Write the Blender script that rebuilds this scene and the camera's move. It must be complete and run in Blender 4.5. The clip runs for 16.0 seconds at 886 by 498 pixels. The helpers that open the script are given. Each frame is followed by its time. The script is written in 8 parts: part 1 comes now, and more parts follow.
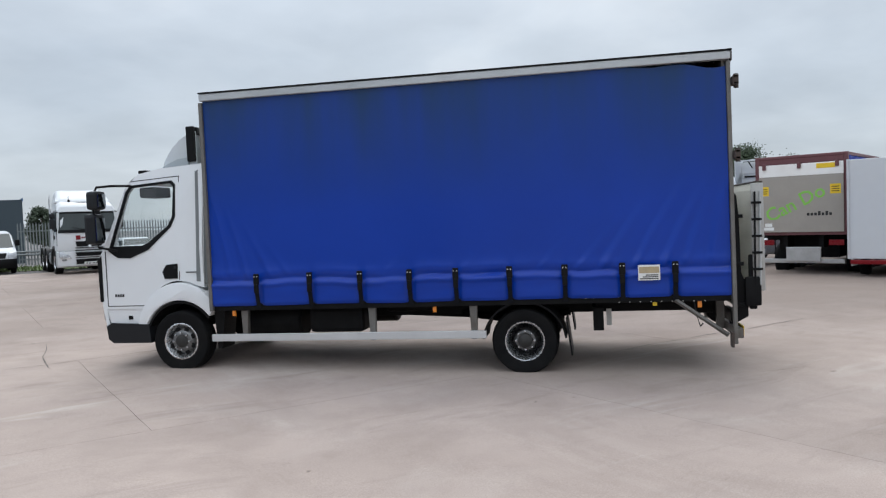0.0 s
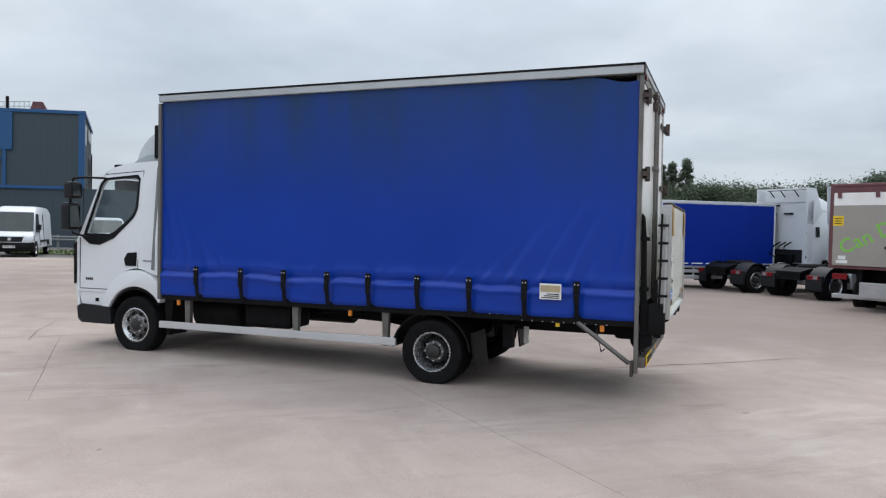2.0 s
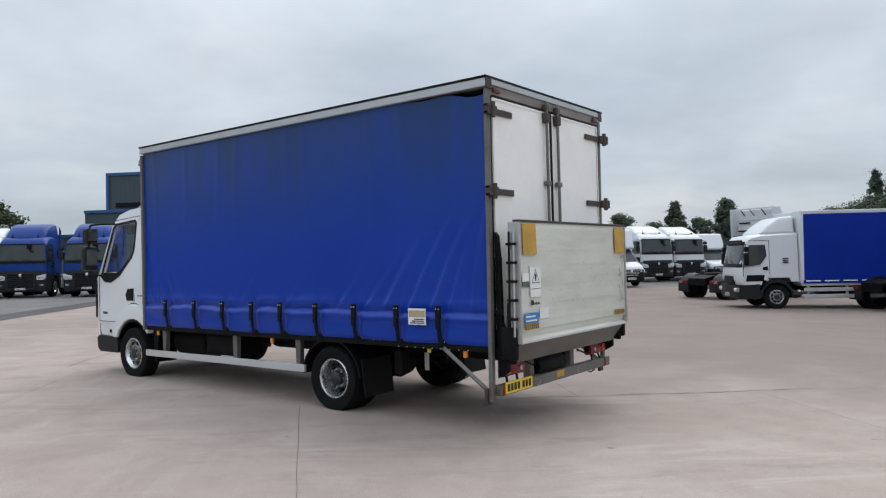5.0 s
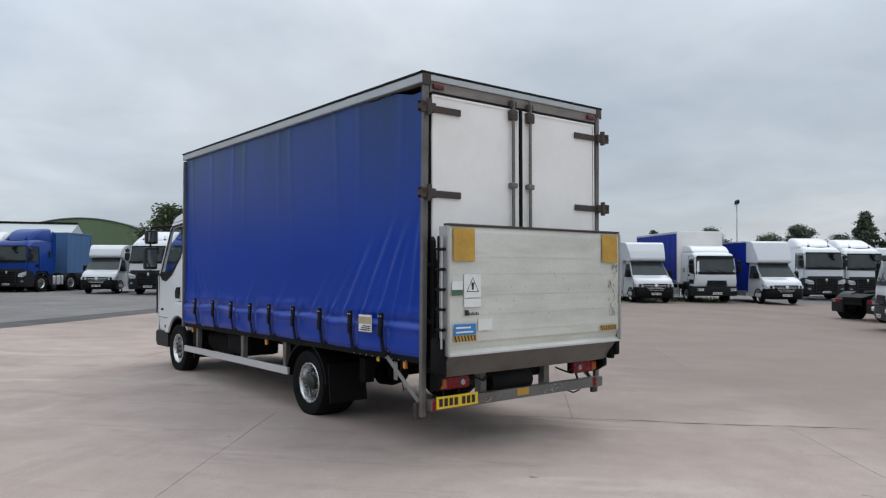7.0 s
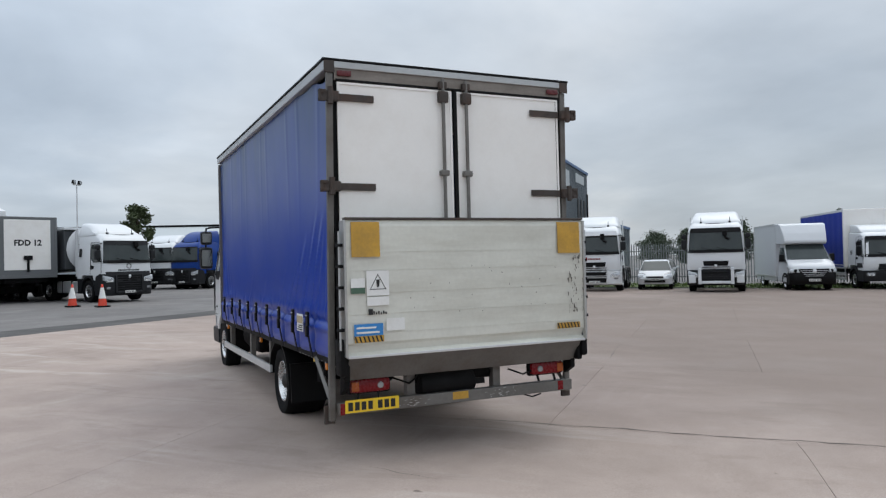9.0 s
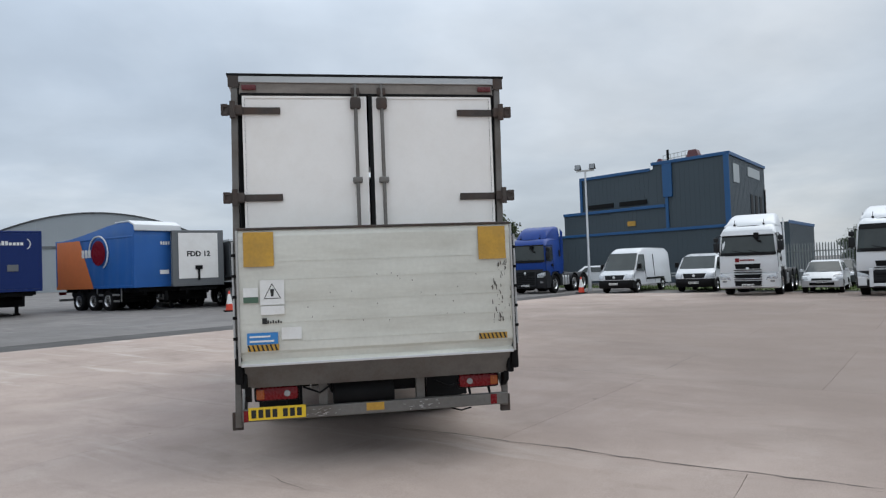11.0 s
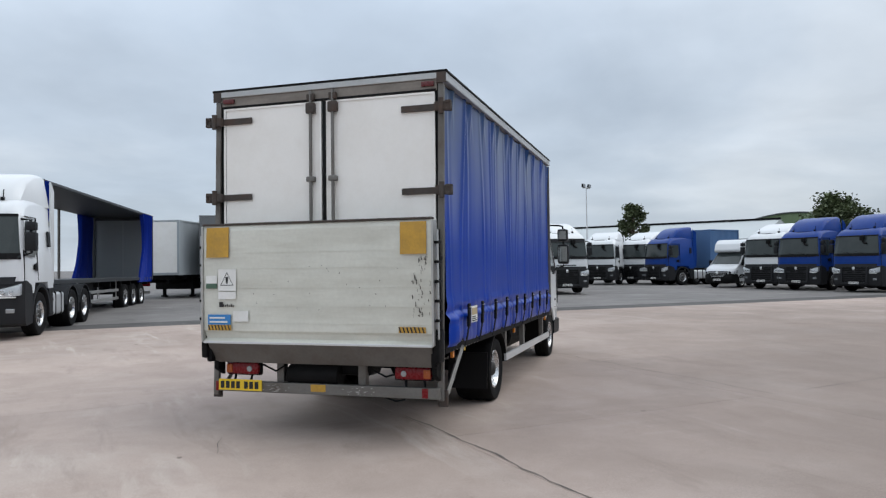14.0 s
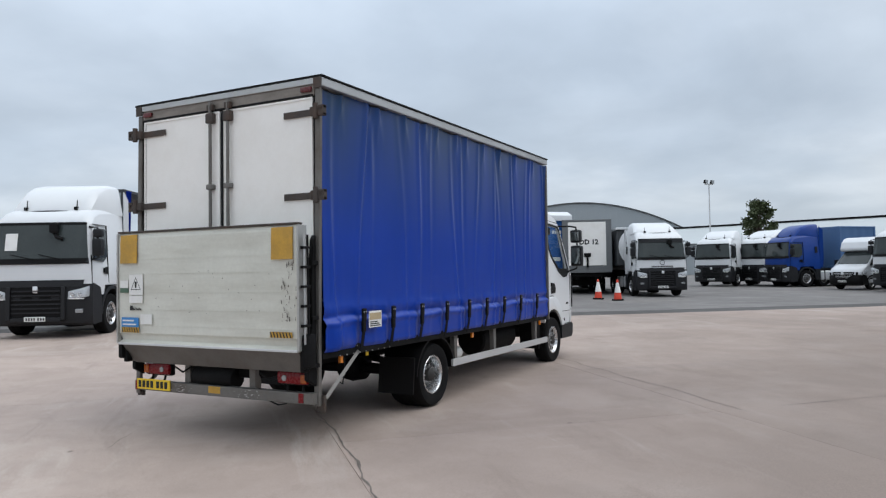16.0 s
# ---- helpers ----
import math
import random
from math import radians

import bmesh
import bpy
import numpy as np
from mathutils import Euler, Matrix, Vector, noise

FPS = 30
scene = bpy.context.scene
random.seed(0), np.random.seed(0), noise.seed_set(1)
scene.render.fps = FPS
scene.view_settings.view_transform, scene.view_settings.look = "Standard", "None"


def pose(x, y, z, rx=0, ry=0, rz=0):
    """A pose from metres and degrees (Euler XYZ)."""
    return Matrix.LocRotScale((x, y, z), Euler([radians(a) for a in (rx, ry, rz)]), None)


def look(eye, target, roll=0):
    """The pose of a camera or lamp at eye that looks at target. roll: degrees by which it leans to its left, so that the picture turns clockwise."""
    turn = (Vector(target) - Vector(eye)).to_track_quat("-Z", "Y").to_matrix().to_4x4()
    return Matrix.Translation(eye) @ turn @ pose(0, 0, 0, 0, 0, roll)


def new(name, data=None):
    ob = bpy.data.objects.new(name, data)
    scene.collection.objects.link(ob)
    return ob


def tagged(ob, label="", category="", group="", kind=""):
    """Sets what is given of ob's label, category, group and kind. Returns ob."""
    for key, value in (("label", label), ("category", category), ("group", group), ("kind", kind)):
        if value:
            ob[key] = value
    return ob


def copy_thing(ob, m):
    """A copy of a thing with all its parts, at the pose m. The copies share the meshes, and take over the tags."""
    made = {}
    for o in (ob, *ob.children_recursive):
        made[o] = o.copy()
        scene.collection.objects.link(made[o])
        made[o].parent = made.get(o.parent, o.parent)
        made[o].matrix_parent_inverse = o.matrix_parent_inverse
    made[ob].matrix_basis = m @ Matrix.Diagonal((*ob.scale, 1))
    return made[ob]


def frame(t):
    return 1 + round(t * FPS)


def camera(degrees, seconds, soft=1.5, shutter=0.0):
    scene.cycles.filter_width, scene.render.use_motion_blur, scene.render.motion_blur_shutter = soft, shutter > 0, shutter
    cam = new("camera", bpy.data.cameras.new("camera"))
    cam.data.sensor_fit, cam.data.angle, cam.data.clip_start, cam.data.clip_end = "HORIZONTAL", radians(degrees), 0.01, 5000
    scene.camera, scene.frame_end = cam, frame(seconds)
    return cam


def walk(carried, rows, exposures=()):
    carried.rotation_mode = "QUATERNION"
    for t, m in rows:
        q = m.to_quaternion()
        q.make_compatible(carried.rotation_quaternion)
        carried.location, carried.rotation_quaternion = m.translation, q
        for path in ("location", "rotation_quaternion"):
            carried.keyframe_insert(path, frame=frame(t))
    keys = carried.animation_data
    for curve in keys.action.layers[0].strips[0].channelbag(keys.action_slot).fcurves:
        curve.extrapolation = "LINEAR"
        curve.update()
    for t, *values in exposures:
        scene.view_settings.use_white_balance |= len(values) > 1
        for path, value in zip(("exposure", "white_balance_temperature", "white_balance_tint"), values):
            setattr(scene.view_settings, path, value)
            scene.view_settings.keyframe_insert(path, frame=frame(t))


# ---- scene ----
cam = camera(62.1, 16.0, 1.25)
PATH = [
    (0, (0.011, -0.029, 1.818), (-0.377, 1.932, 1.734), -2.1),
    (0.2, (0.241, 0.001, 1.813), (-0.181, 1.956, 1.779), -2.3),
    (0.3, (0.365, 0.036, 1.812), (-0.073, 1.987, 1.785), -1.8),
    (0.5, (0.635, 0.072, 1.811), (0.155, 2.012, 1.747), -0.3),
    (1, (1.227, 0.246, 1.799), (0.646, 2.16, 1.759), 0.4),
    (1.5, (1.806, 0.409, 1.774), (1.17, 2.305, 1.769), 0.9),
    (2, (2.407, 0.635, 1.774), (1.687, 2.5, 1.72), 1.3),
    (2.5, (2.983, 0.833, 1.779), (2.191, 2.67, 1.753), 0.6),
    (3, (3.526, 1.041, 1.802), (2.63, 2.829, 1.807), 0.6),
    (3.5, (4.056, 1.356, 1.79), (3.062, 3.091, 1.822), -0.1),
    (4, (4.589, 1.7, 1.79), (3.49, 3.371, 1.808), -0.5),
    (4.5, (5.063, 2.128, 1.774), (3.887, 3.745, 1.795), -0.8),
    (4.7, (5.278, 2.248, 1.759), (4.089, 3.856, 1.783), -1.0),
    (6.8, (6.805, 4.094, 1.742), (5.277, 5.384, 1.763), 0.0),
    (7, (6.94, 4.289, 1.703), (5.387, 5.548, 1.752), 0.2),
    (7.5, (7.183, 4.825, 1.712), (5.57, 6.007, 1.761), 0.3),
    (8, (7.41, 5.371, 1.724), (5.739, 6.468, 1.792), -0.7),
    (8.5, (7.652, 5.954, 1.753), (5.898, 6.914, 1.781), -0.7),
    (9, (7.826, 6.555, 1.726), (6.019, 7.41, 1.753), -1.3),
    (9.2, (7.911, 6.801, 1.745), (6.078, 7.599, 1.798), -1.2),
    (11.3, (8.452, 9.443, 1.681), (6.464, 9.65, 1.747), -2.0),
    (11.5, (8.462, 9.731, 1.68), (6.465, 9.807, 1.759), -1.7),
    (12, (8.422, 10.386, 1.648), (6.425, 10.294, 1.698), -0.7),
    (12.5, (8.427, 11.07, 1.661), (6.44, 10.864, 1.756), -0.3),
    (13, (8.374, 11.704, 1.618), (6.411, 11.334, 1.709), -0.7),
    (13.5, (8.331, 12.366, 1.651), (6.407, 11.829, 1.75), -0.4),
    (14, (8.253, 12.987, 1.65), (6.343, 12.394, 1.694), -0.8),
    (14.5, (8.063, 13.568, 1.656), (6.184, 12.884, 1.71), -1.0),
    (15, (7.845, 14.151, 1.658), (6.0, 13.384, 1.733), -0.2),
    (15.5, (7.53, 14.693, 1.661), (5.745, 13.792, 1.702), -1.7),
    (16, (7.193, 15.24, 1.65), (5.428, 14.301, 1.702), -1.0),
]
walk(cam, [(t, look(eye, target, roll)) for t, eye, target, roll in PATH],
     [(0, 0.01), (1.5, 0.03), (3, -0.03), (4.7, -0.10), (7, -0.21), (9, -0.22), (12.5, -0.18), (16, -0.14)])

# ---- sky and light: bright, even overcast with a soft sun behind the cloud ----
SUN_AZ, SUN_EL = 104.0, 60.0
world = bpy.data.worlds.new("overcast_sky")
scene.world = world
world.use_nodes = True
wt = world.node_tree
wt.nodes.clear()


def wnode(kind, **values):
    n = wt.nodes.new(kind)
    for key, value in values.items():
        n.inputs[key].default_value = value
    return n


w_out = wnode("ShaderNodeOutputWorld")
w_bg = wnode("ShaderNodeBackground", Strength=1.0)
w_co = wnode("ShaderNodeTexCoord")
w_sep = wnode("ShaderNodeSeparateXYZ")
wt.links.new(w_co.outputs["Generated"], w_sep.inputs[0])
# flatten the dome so that the clouds stretch towards the horizon
w_add = wnode("ShaderNodeMath")
w_add.operation = "ADD"
w_add.inputs[1].default_value = 0.22
wt.links.new(w_sep.outputs[2], w_add.inputs[0])
w_cmb = wnode("ShaderNodeCombineXYZ")
for axis in (0, 1):
    d = wnode("ShaderNodeMath")
    d.operation = "DIVIDE"
    wt.links.new(w_sep.outputs[axis], d.inputs[0])
    wt.links.new(w_add.outputs[0], d.inputs[1])
    wt.links.new(d.outputs[0], w_cmb.inputs[axis])
w_n1 = wnode("ShaderNodeTexNoise", Scale=0.75, Detail=6.0, Roughness=0.52, Distortion=0.35)
w_n2 = wnode("ShaderNodeTexNoise", Scale=2.3, Detail=5.0, Roughness=0.5, Distortion=0.2)
for n in (w_n1, w_n2):
    wt.links.new(w_cmb.outputs[0], n.inputs["Vector"])
w_r1 = wnode("ShaderNodeValToRGB")
w_r1.color_ramp.elements[0].position, w_r1.color_ramp.elements[0].color = 0.36, (0.495, 0.56, 0.635, 1)
w_r1.color_ramp.elements[1].position, w_r1.color_ramp.elements[1].color = 0.66, (0.725, 0.772, 0.82, 1)
w_mid = w_r1.color_ramp.elements.new(0.52)
w_mid.color = (0.585, 0.648, 0.718, 1)
wt.links.new(w_n1.outputs["Fac"], w_r1.inputs[0])
w_r2 = wnode("ShaderNodeMapRange")
for key, value in (("From Min", 0.3), ("From Max", 0.7), ("To Min", 0.92), ("To Max", 1.08)):
    w_r2.inputs[key].default_value = value
wt.links.new(w_n2.outputs["Fac"], w_r2.inputs["Value"])
# an overcast dome is about three times brighter overhead than at the horizon
w_up = wnode("ShaderNodeMapRange")
w_up.interpolation_type = "SMOOTHSTEP"
for key, value in (("From Min", 0.22), ("From Max", 0.66), ("To Min", 1.0), ("To Max", 2.15)):
    w_up.inputs[key].default_value = value
wt.links.new(w_sep.outputs[2], w_up.inputs["Value"])
w_mul = wnode("ShaderNodeMath")
w_mul.operation = "MULTIPLY"
wt.links.new(w_r2.outputs[0], w_mul.inputs[0])
wt.links.new(w_up.outputs[0], w_mul.inputs[1])
# and a little greyer where it meets the land
w_low = wnode("ShaderNodeMapRange")
w_low.interpolation_type = "SMOOTHSTEP"
for key, value in (("From Min", 0.0), ("From Max", 0.24), ("To Min", 0.87), ("To Max", 1.0)):
    w_low.inputs[key].default_value = value
wt.links.new(w_sep.outputs[2], w_low.inputs["Value"])
w_dim = wnode("ShaderNodeMath")
w_dim.operation = "MULTIPLY"
wt.links.new(w_mul.outputs[0], w_dim.inputs[0])
wt.links.new(w_low.outputs[0], w_dim.inputs[1])
w_vm = wnode("ShaderNodeVectorMath")
w_vm.operation = "SCALE"
wt.links.new(w_r1.outputs[0], w_vm.inputs[0])
wt.links.new(w_dim.outputs[0], w_vm.inputs["Scale"])
# a little clear-sky blue from a sky model shows through the cloud
w_sky = wnode("ShaderNodeTexSky")
w_sky.sky_type, w_sky.sun_disc = "NISHITA", False
w_sky.sun_elevation, w_sky.sun_rotation = radians(SUN_EL), radians(90 - SUN_AZ)
w_skys = wnode("ShaderNodeVectorMath")
w_skys.operation = "SCALE"
w_skys.inputs["Scale"].default_value = 0.012
wt.links.new(w_sky.outputs[0], w_skys.inputs[0])
w_sum = wnode("ShaderNodeVectorMath")
w_sum.operation = "ADD"
wt.links.new(w_vm.outputs[0], w_sum.inputs[0])
wt.links.new(w_skys.outputs[0], w_sum.inputs[1])
# the cloud thins and clears a little towards one side of the yard
w_dot = wnode("ShaderNodeVectorMath")
w_dot.operation = "DOT_PRODUCT"
w_dot.inputs[1].default_value = (-0.78, -0.62, 0.0)
wt.links.new(w_co.outputs["Generated"], w_dot.inputs[0])
w_thin = wnode("ShaderNodeMapRange")
w_thin.interpolation_type = "SMOOTHSTEP"
for key, value in (("From Min", 0.3), ("From Max", 1.0), ("To Min", 0.0), ("To Max", 1.0)):
    w_thin.inputs[key].default_value = value
wt.links.new(w_dot.outputs["Value"], w_thin.inputs["Value"])
w_tint = wnode("ShaderNodeMix")
w_tint.data_type = "RGBA"
w_tint.inputs["A"].default_value = (1.0, 1.0, 1.0, 1)
w_tint.inputs["B"].default_value = (1.05, 1.085, 1.13, 1)
wt.links.new(w_thin.outputs[0], w_tint.inputs["Factor"])
w_clear = wnode("ShaderNodeVectorMath")
w_clear.operation = "MULTIPLY"
wt.links.new(w_sum.outputs[0], w_clear.inputs[0])
wt.links.new(w_tint.outputs["Result"], w_clear.inputs[1])
wt.links.new(w_clear.outputs[0], w_bg.inputs["Color"])
wt.links.new(w_bg.outputs[0], w_out.inputs[0])

sun = new("sun", bpy.data.lights.new("sun", "SUN"))
sun.data.energy, sun.data.angle, sun.data.color = 1.22, radians(52), (1.0, 0.97, 0.92)
sun_way = Vector((math.cos(radians(SUN_AZ)) * math.cos(radians(SUN_EL)), math.sin(radians(SUN_AZ)) * math.cos(radians(SUN_EL)), math.sin(radians(SUN_EL))))
sun.matrix_world = look(sun_way * 60, (0, 0, 0))


# ---- materials ----
def material(name, color, rough=0.5, metal=0.0, vary=0.12, scale=3.0, grain=40.0, bump=0.0, coat=0.0, dirt=None, dirt_amount=0.0, dirt_scale=1.2, spec=0.5, stretch=None, top_tone=None, rough_vary=0.06):
    """Paint, metal, cloth or stone with variation at two scales, optional dirt, a darker top and relief."""
    m = bpy.data.materials.new(name)
    m.use_nodes = True
    nt = m.node_tree
    b = nt.nodes["Principled BSDF"]
    b.inputs["Metallic"].default_value = metal
    b.inputs["Coat Weight"].default_value = coat
    b.inputs["Specular IOR Level"].default_value = spec
    b.inputs["Coat Roughness"].default_value = 0.08
    co = nt.nodes.new("ShaderNodeTexCoord")
    big, small = nt.nodes.new("ShaderNodeTexNoise"), nt.nodes.new("ShaderNodeTexNoise")
    big.inputs["Scale"].default_value, big.inputs["Detail"].default_value = scale, 4
    small.inputs["Scale"].default_value, small.inputs["Detail"].default_value = grain, 3
    for n in (big, small):
        nt.links.new(co.outputs["Object"], n.inputs["Vector"])
    mix = nt.nodes.new("ShaderNodeMath")
    mix.operation = "MULTIPLY_ADD"
    mix.inputs[1].default_value = 0.6
    half = nt.nodes.new("ShaderNodeMath")
    half.operation = "MULTIPLY"
    half.inputs[1].default_value = 0.4
    nt.links.new(small.outputs["Fac"], half.inputs[0])
    nt.links.new(big.outputs["Fac"], mix.inputs[0])
    nt.links.new(half.outputs[0], mix.inputs[2])
    span = nt.nodes.new("ShaderNodeMapRange")
    for key, value in (("From Min", 0.3), ("From Max", 0.7), ("To Min", 1 - vary), ("To Max", 1 + vary)):
        span.inputs[key].default_value = value
    nt.links.new(mix.outputs[0], span.inputs["Value"])
    shade = nt.nodes.new("ShaderNodeVectorMath")
    shade.operation = "SCALE"
    shade.inputs[0].default_value = color
    nt.links.new(span.outputs[0], shade.inputs["Scale"])
    last = shade.outputs[0]
    if dirt:
        film = nt.nodes.new("ShaderNodeTexNoise")
        film.inputs["Scale"].default_value, film.inputs["Detail"].default_value, film.inputs["Roughness"].default_value = dirt_scale, 7, 0.65
        if stretch:
            drawn = nt.nodes.new("ShaderNodeMapping")
            drawn.inputs["Scale"].default_value = stretch
            nt.links.new(co.outputs["Object"], drawn.inputs["Vector"])
            nt.links.new(drawn.outputs[0], film.inputs["Vector"])
        else:
            nt.links.new(co.outputs["Object"], film.inputs["Vector"])
        cut = nt.nodes.new("ShaderNodeMapRange")
        for key, value in (("From Min", 0.46), ("From Max", 0.72), ("To Min", 0.0), ("To Max", dirt_amount)):
            cut.inputs[key].default_value = value
        nt.links.new(film.outputs["Fac"], cut.inputs["Value"])
        blend = nt.nodes.new("ShaderNodeMix")
        blend.data_type = "RGBA"
        nt.links.new(cut.outputs[0], blend.inputs["Factor"])
        nt.links.new(last, blend.inputs["A"])
        blend.inputs["B"].default_value = (*dirt, 1)
        last = blend.outputs["Result"]
    if top_tone:
        # streaky darker tone that strengthens towards the top hem
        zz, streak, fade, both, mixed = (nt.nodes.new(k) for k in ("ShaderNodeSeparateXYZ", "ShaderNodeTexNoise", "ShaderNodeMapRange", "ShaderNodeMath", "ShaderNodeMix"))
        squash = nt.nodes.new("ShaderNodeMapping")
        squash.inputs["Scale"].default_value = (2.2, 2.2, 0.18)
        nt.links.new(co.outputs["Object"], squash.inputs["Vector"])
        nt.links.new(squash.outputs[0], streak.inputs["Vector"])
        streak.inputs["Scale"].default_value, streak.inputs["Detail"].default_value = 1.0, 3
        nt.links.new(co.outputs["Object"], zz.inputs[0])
        for key, value in (("From Min", top_tone[1]), ("From Max", top_tone[2]), ("To Min", 0.0), ("To Max", top_tone[3] * 1.9)):
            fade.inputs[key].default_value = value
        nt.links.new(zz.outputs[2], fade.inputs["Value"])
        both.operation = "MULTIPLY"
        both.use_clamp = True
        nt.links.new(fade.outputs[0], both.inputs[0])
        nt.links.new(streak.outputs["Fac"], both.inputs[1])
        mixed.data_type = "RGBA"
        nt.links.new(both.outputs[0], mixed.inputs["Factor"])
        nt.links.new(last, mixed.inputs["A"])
        mixed.inputs["B"].default_value = (*top_tone[0], 1)
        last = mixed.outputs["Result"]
    nt.links.new(last, b.inputs["Base Color"])
    rr = nt.nodes.new("ShaderNodeMapRange")
    for key, value in (("From Min", 0.3), ("From Max", 0.7), ("To Min", max(0.02, rough - rough_vary)), ("To Max", min(1, rough + rough_vary))):
        rr.inputs[key].default_value = value
    nt.links.new(small.outputs["Fac"], rr.inputs["Value"])
    nt.links.new(rr.outputs[0], b.inputs["Roughness"])
    if bump:
        bp = nt.nodes.new("ShaderNodeBump")
        bp.inputs["Strength"].default_value, bp.inputs["Distance"].default_value = 0.6, bump
        nt.links.new(mix.outputs[0], bp.inputs["Height"])
        nt.links.new(bp.outputs[0], b.inputs["Normal"])
    return m


def glass_material(name, tint, rough=0.02):
    m = bpy.data.materials.new(name)
    m.use_nodes = True
    nt = m.node_tree
    nt.nodes.clear()
    out, mixer = nt.nodes.new("ShaderNodeOutputMaterial"), nt.nodes.new("ShaderNodeMixShader")
    clear, gloss = nt.nodes.new("ShaderNodeBsdfTransparent"), nt.nodes.new("ShaderNodeBsdfGlossy")
    clear.inputs["Color"].default_value = (*tint, 1)
    gloss.inputs["Roughness"].default_value = rough
    mixer.inputs[0].default_value = 0.07
    nt.links.new(clear.outputs[0], mixer.inputs[1])
    nt.links.new(gloss.outputs[0], mixer.inputs[2])
    nt.links.new(mixer.outputs[0], out.inputs[0])
    return m


WHITE = material("white_paint", (0.62, 0.635, 0.65), 0.32, vary=0.015, grain=5, rough_vary=0.02, coat=0.3, dirt=(0.50, 0.48, 0.45), dirt_amount=0.05)
CAB_WHITE = material("bright_white_cab_paint", (0.72, 0.735, 0.75), 0.3, vary=0.015, grain=5, rough_vary=0.02, coat=0.3, dirt=(0.50, 0.48, 0.45), dirt_amount=0.05)
VAN_WHITE = material("van_white_paint", (0.57, 0.585, 0.605), 0.3, vary=0.015, grain=5, rough_vary=0.02, coat=0.4)
BLUE_PAINT = material("blue_cab_paint", (0.003, 0.034, 0.20), 0.34, vary=0.08, coat=0.10, spec=0.2)
CURTAIN = material("blue_vinyl_curtain", (0.0015, 0.036, 0.310), 0.31, vary=0.06, scale=0.5, grain=2, rough_vary=0.02, spec=0.32, top_tone=((0.008, 0.036, 0.10), 1.95, 3.5, 0.85))
CURTAIN_FAR = material("far_blue_vinyl", (0.002, 0.022, 0.25), 0.5, vary=0.12, scale=1.0, bump=0.004, spec=0.15)
DOOR_WHITE = material("grp_door_white", (0.84, 0.82, 0.79), 0.42, vary=0.02, dirt=(0.58, 0.52, 0.45), dirt_amount=0.22, dirt_scale=1.6)
ALU = material("anodised_aluminium", (0.46, 0.46, 0.45), 0.42, metal=0.75, vary=0.12, scale=5, dirt=(0.22, 0.19, 0.16), dirt_amount=0.35)
ALU_BRIGHT = material("pale_aluminium", (0.62, 0.63, 0.64), 0.4, metal=0.55, vary=0.06, dirt=(0.4, 0.38, 0.36), dirt_amount=0.2)
LIFT_ALU = material("worn_lift_aluminium", (0.635, 0.635, 0.575), 0.48, metal=0.2, vary=0.09, scale=2.2, grain=26, dirt=(0.36, 0.33, 0.27), dirt_amount=0.45, dirt_scale=1.5, stretch=(1, 0.35, 2.6))
GALV = material("dirty_galvanised_steel", (0.165, 0.158, 0.148), 0.55, metal=0.4, vary=0.22, scale=6, dirt=(0.075, 0.055, 0.04), dirt_amount=0.7, dirt_scale=3)
RUSTY = material("brown_weathered_steel", (0.060, 0.050, 0.045), 0.65, metal=0.1, vary=0.3, scale=9, dirt=(0.10, 0.05, 0.03), dirt_amount=0.5, dirt_scale=6, spec=0.3)
CHASSIS = material("black_chassis", (0.006, 0.006, 0.0065), 0.6, vary=0.3, scale=6, dirt=(0.03, 0.027, 0.024), dirt_amount=0.12, dirt_scale=3, spec=0.12)
PLASTIC = material("dark_grey_plastic", (0.012, 0.013, 0.015), 0.5, vary=0.12, spec=0.25)
CHARCOAL = material("charcoal_moulded_plastic", (0.0145, 0.015, 0.017), 0.5, vary=0.12, scale=2, spec=0.25)
HEADLAMP = material("bright_headlamp_lens", (0.50, 0.52, 0.54), 0.12, metal=0.35, vary=0.15, scale=9, coat=0.5)
BOX_BLUE = material("faded_blue_box_panel", (0.07, 0.145, 0.29), 0.5, vary=0.08, scale=0.8)
BLACK = material("black_trim", (0.005, 0.005, 0.0055), 0.5, vary=0.15, spec=0.15)
RUBBER = material("tyre_rubber", (0.007, 0.007, 0.0075), 0.8, vary=0.25, scale=8, bump=0.002, dirt=(0.04, 0.036, 0.032), dirt_amount=0.12, dirt_scale=5, spec=0.12)
AMBER_DULL = material("dull_amber_lens", (0.34, 0.075, 0.012), 0.25, vary=0.1)
STAINED = material("brown_stained_aluminium", (0.22, 0.195, 0.172), 0.5, metal=0.3, vary=0.2, scale=3, dirt=(0.10, 0.075, 0.06), dirt_amount=0.6, dirt_scale=2.5, stretch=(1, 0.4, 3))
LAMP_DULL = material("dull_marker_lens", (0.10, 0.012, 0.014), 0.3, vary=0.1)
DISC = material("grey_wheel_disc", (0.17, 0.17, 0.17), 0.40, metal=0.7, vary=0.2, scale=5, dirt=(0.07, 0.06, 0.05), dirt_amount=0.5, dirt_scale=4)
RIM = material("silver_rim", (0.62, 0.63, 0.64), 0.26, metal=0.9, vary=0.1, scale=5, dirt=(0.22, 0.19, 0.16), dirt_amount=0.35, dirt_scale=3)
HUB = material("oily_hub", (0.035, 0.033, 0.031), 0.6, metal=0.3, vary=0.3, scale=14)
STRAP = material("black_webbing", (0.005, 0.006, 0.009), 0.7, vary=0.2, grain=120, spec=0.15)
GLASS = glass_material("clear_window_glass", (0.90, 0.93, 0.93))
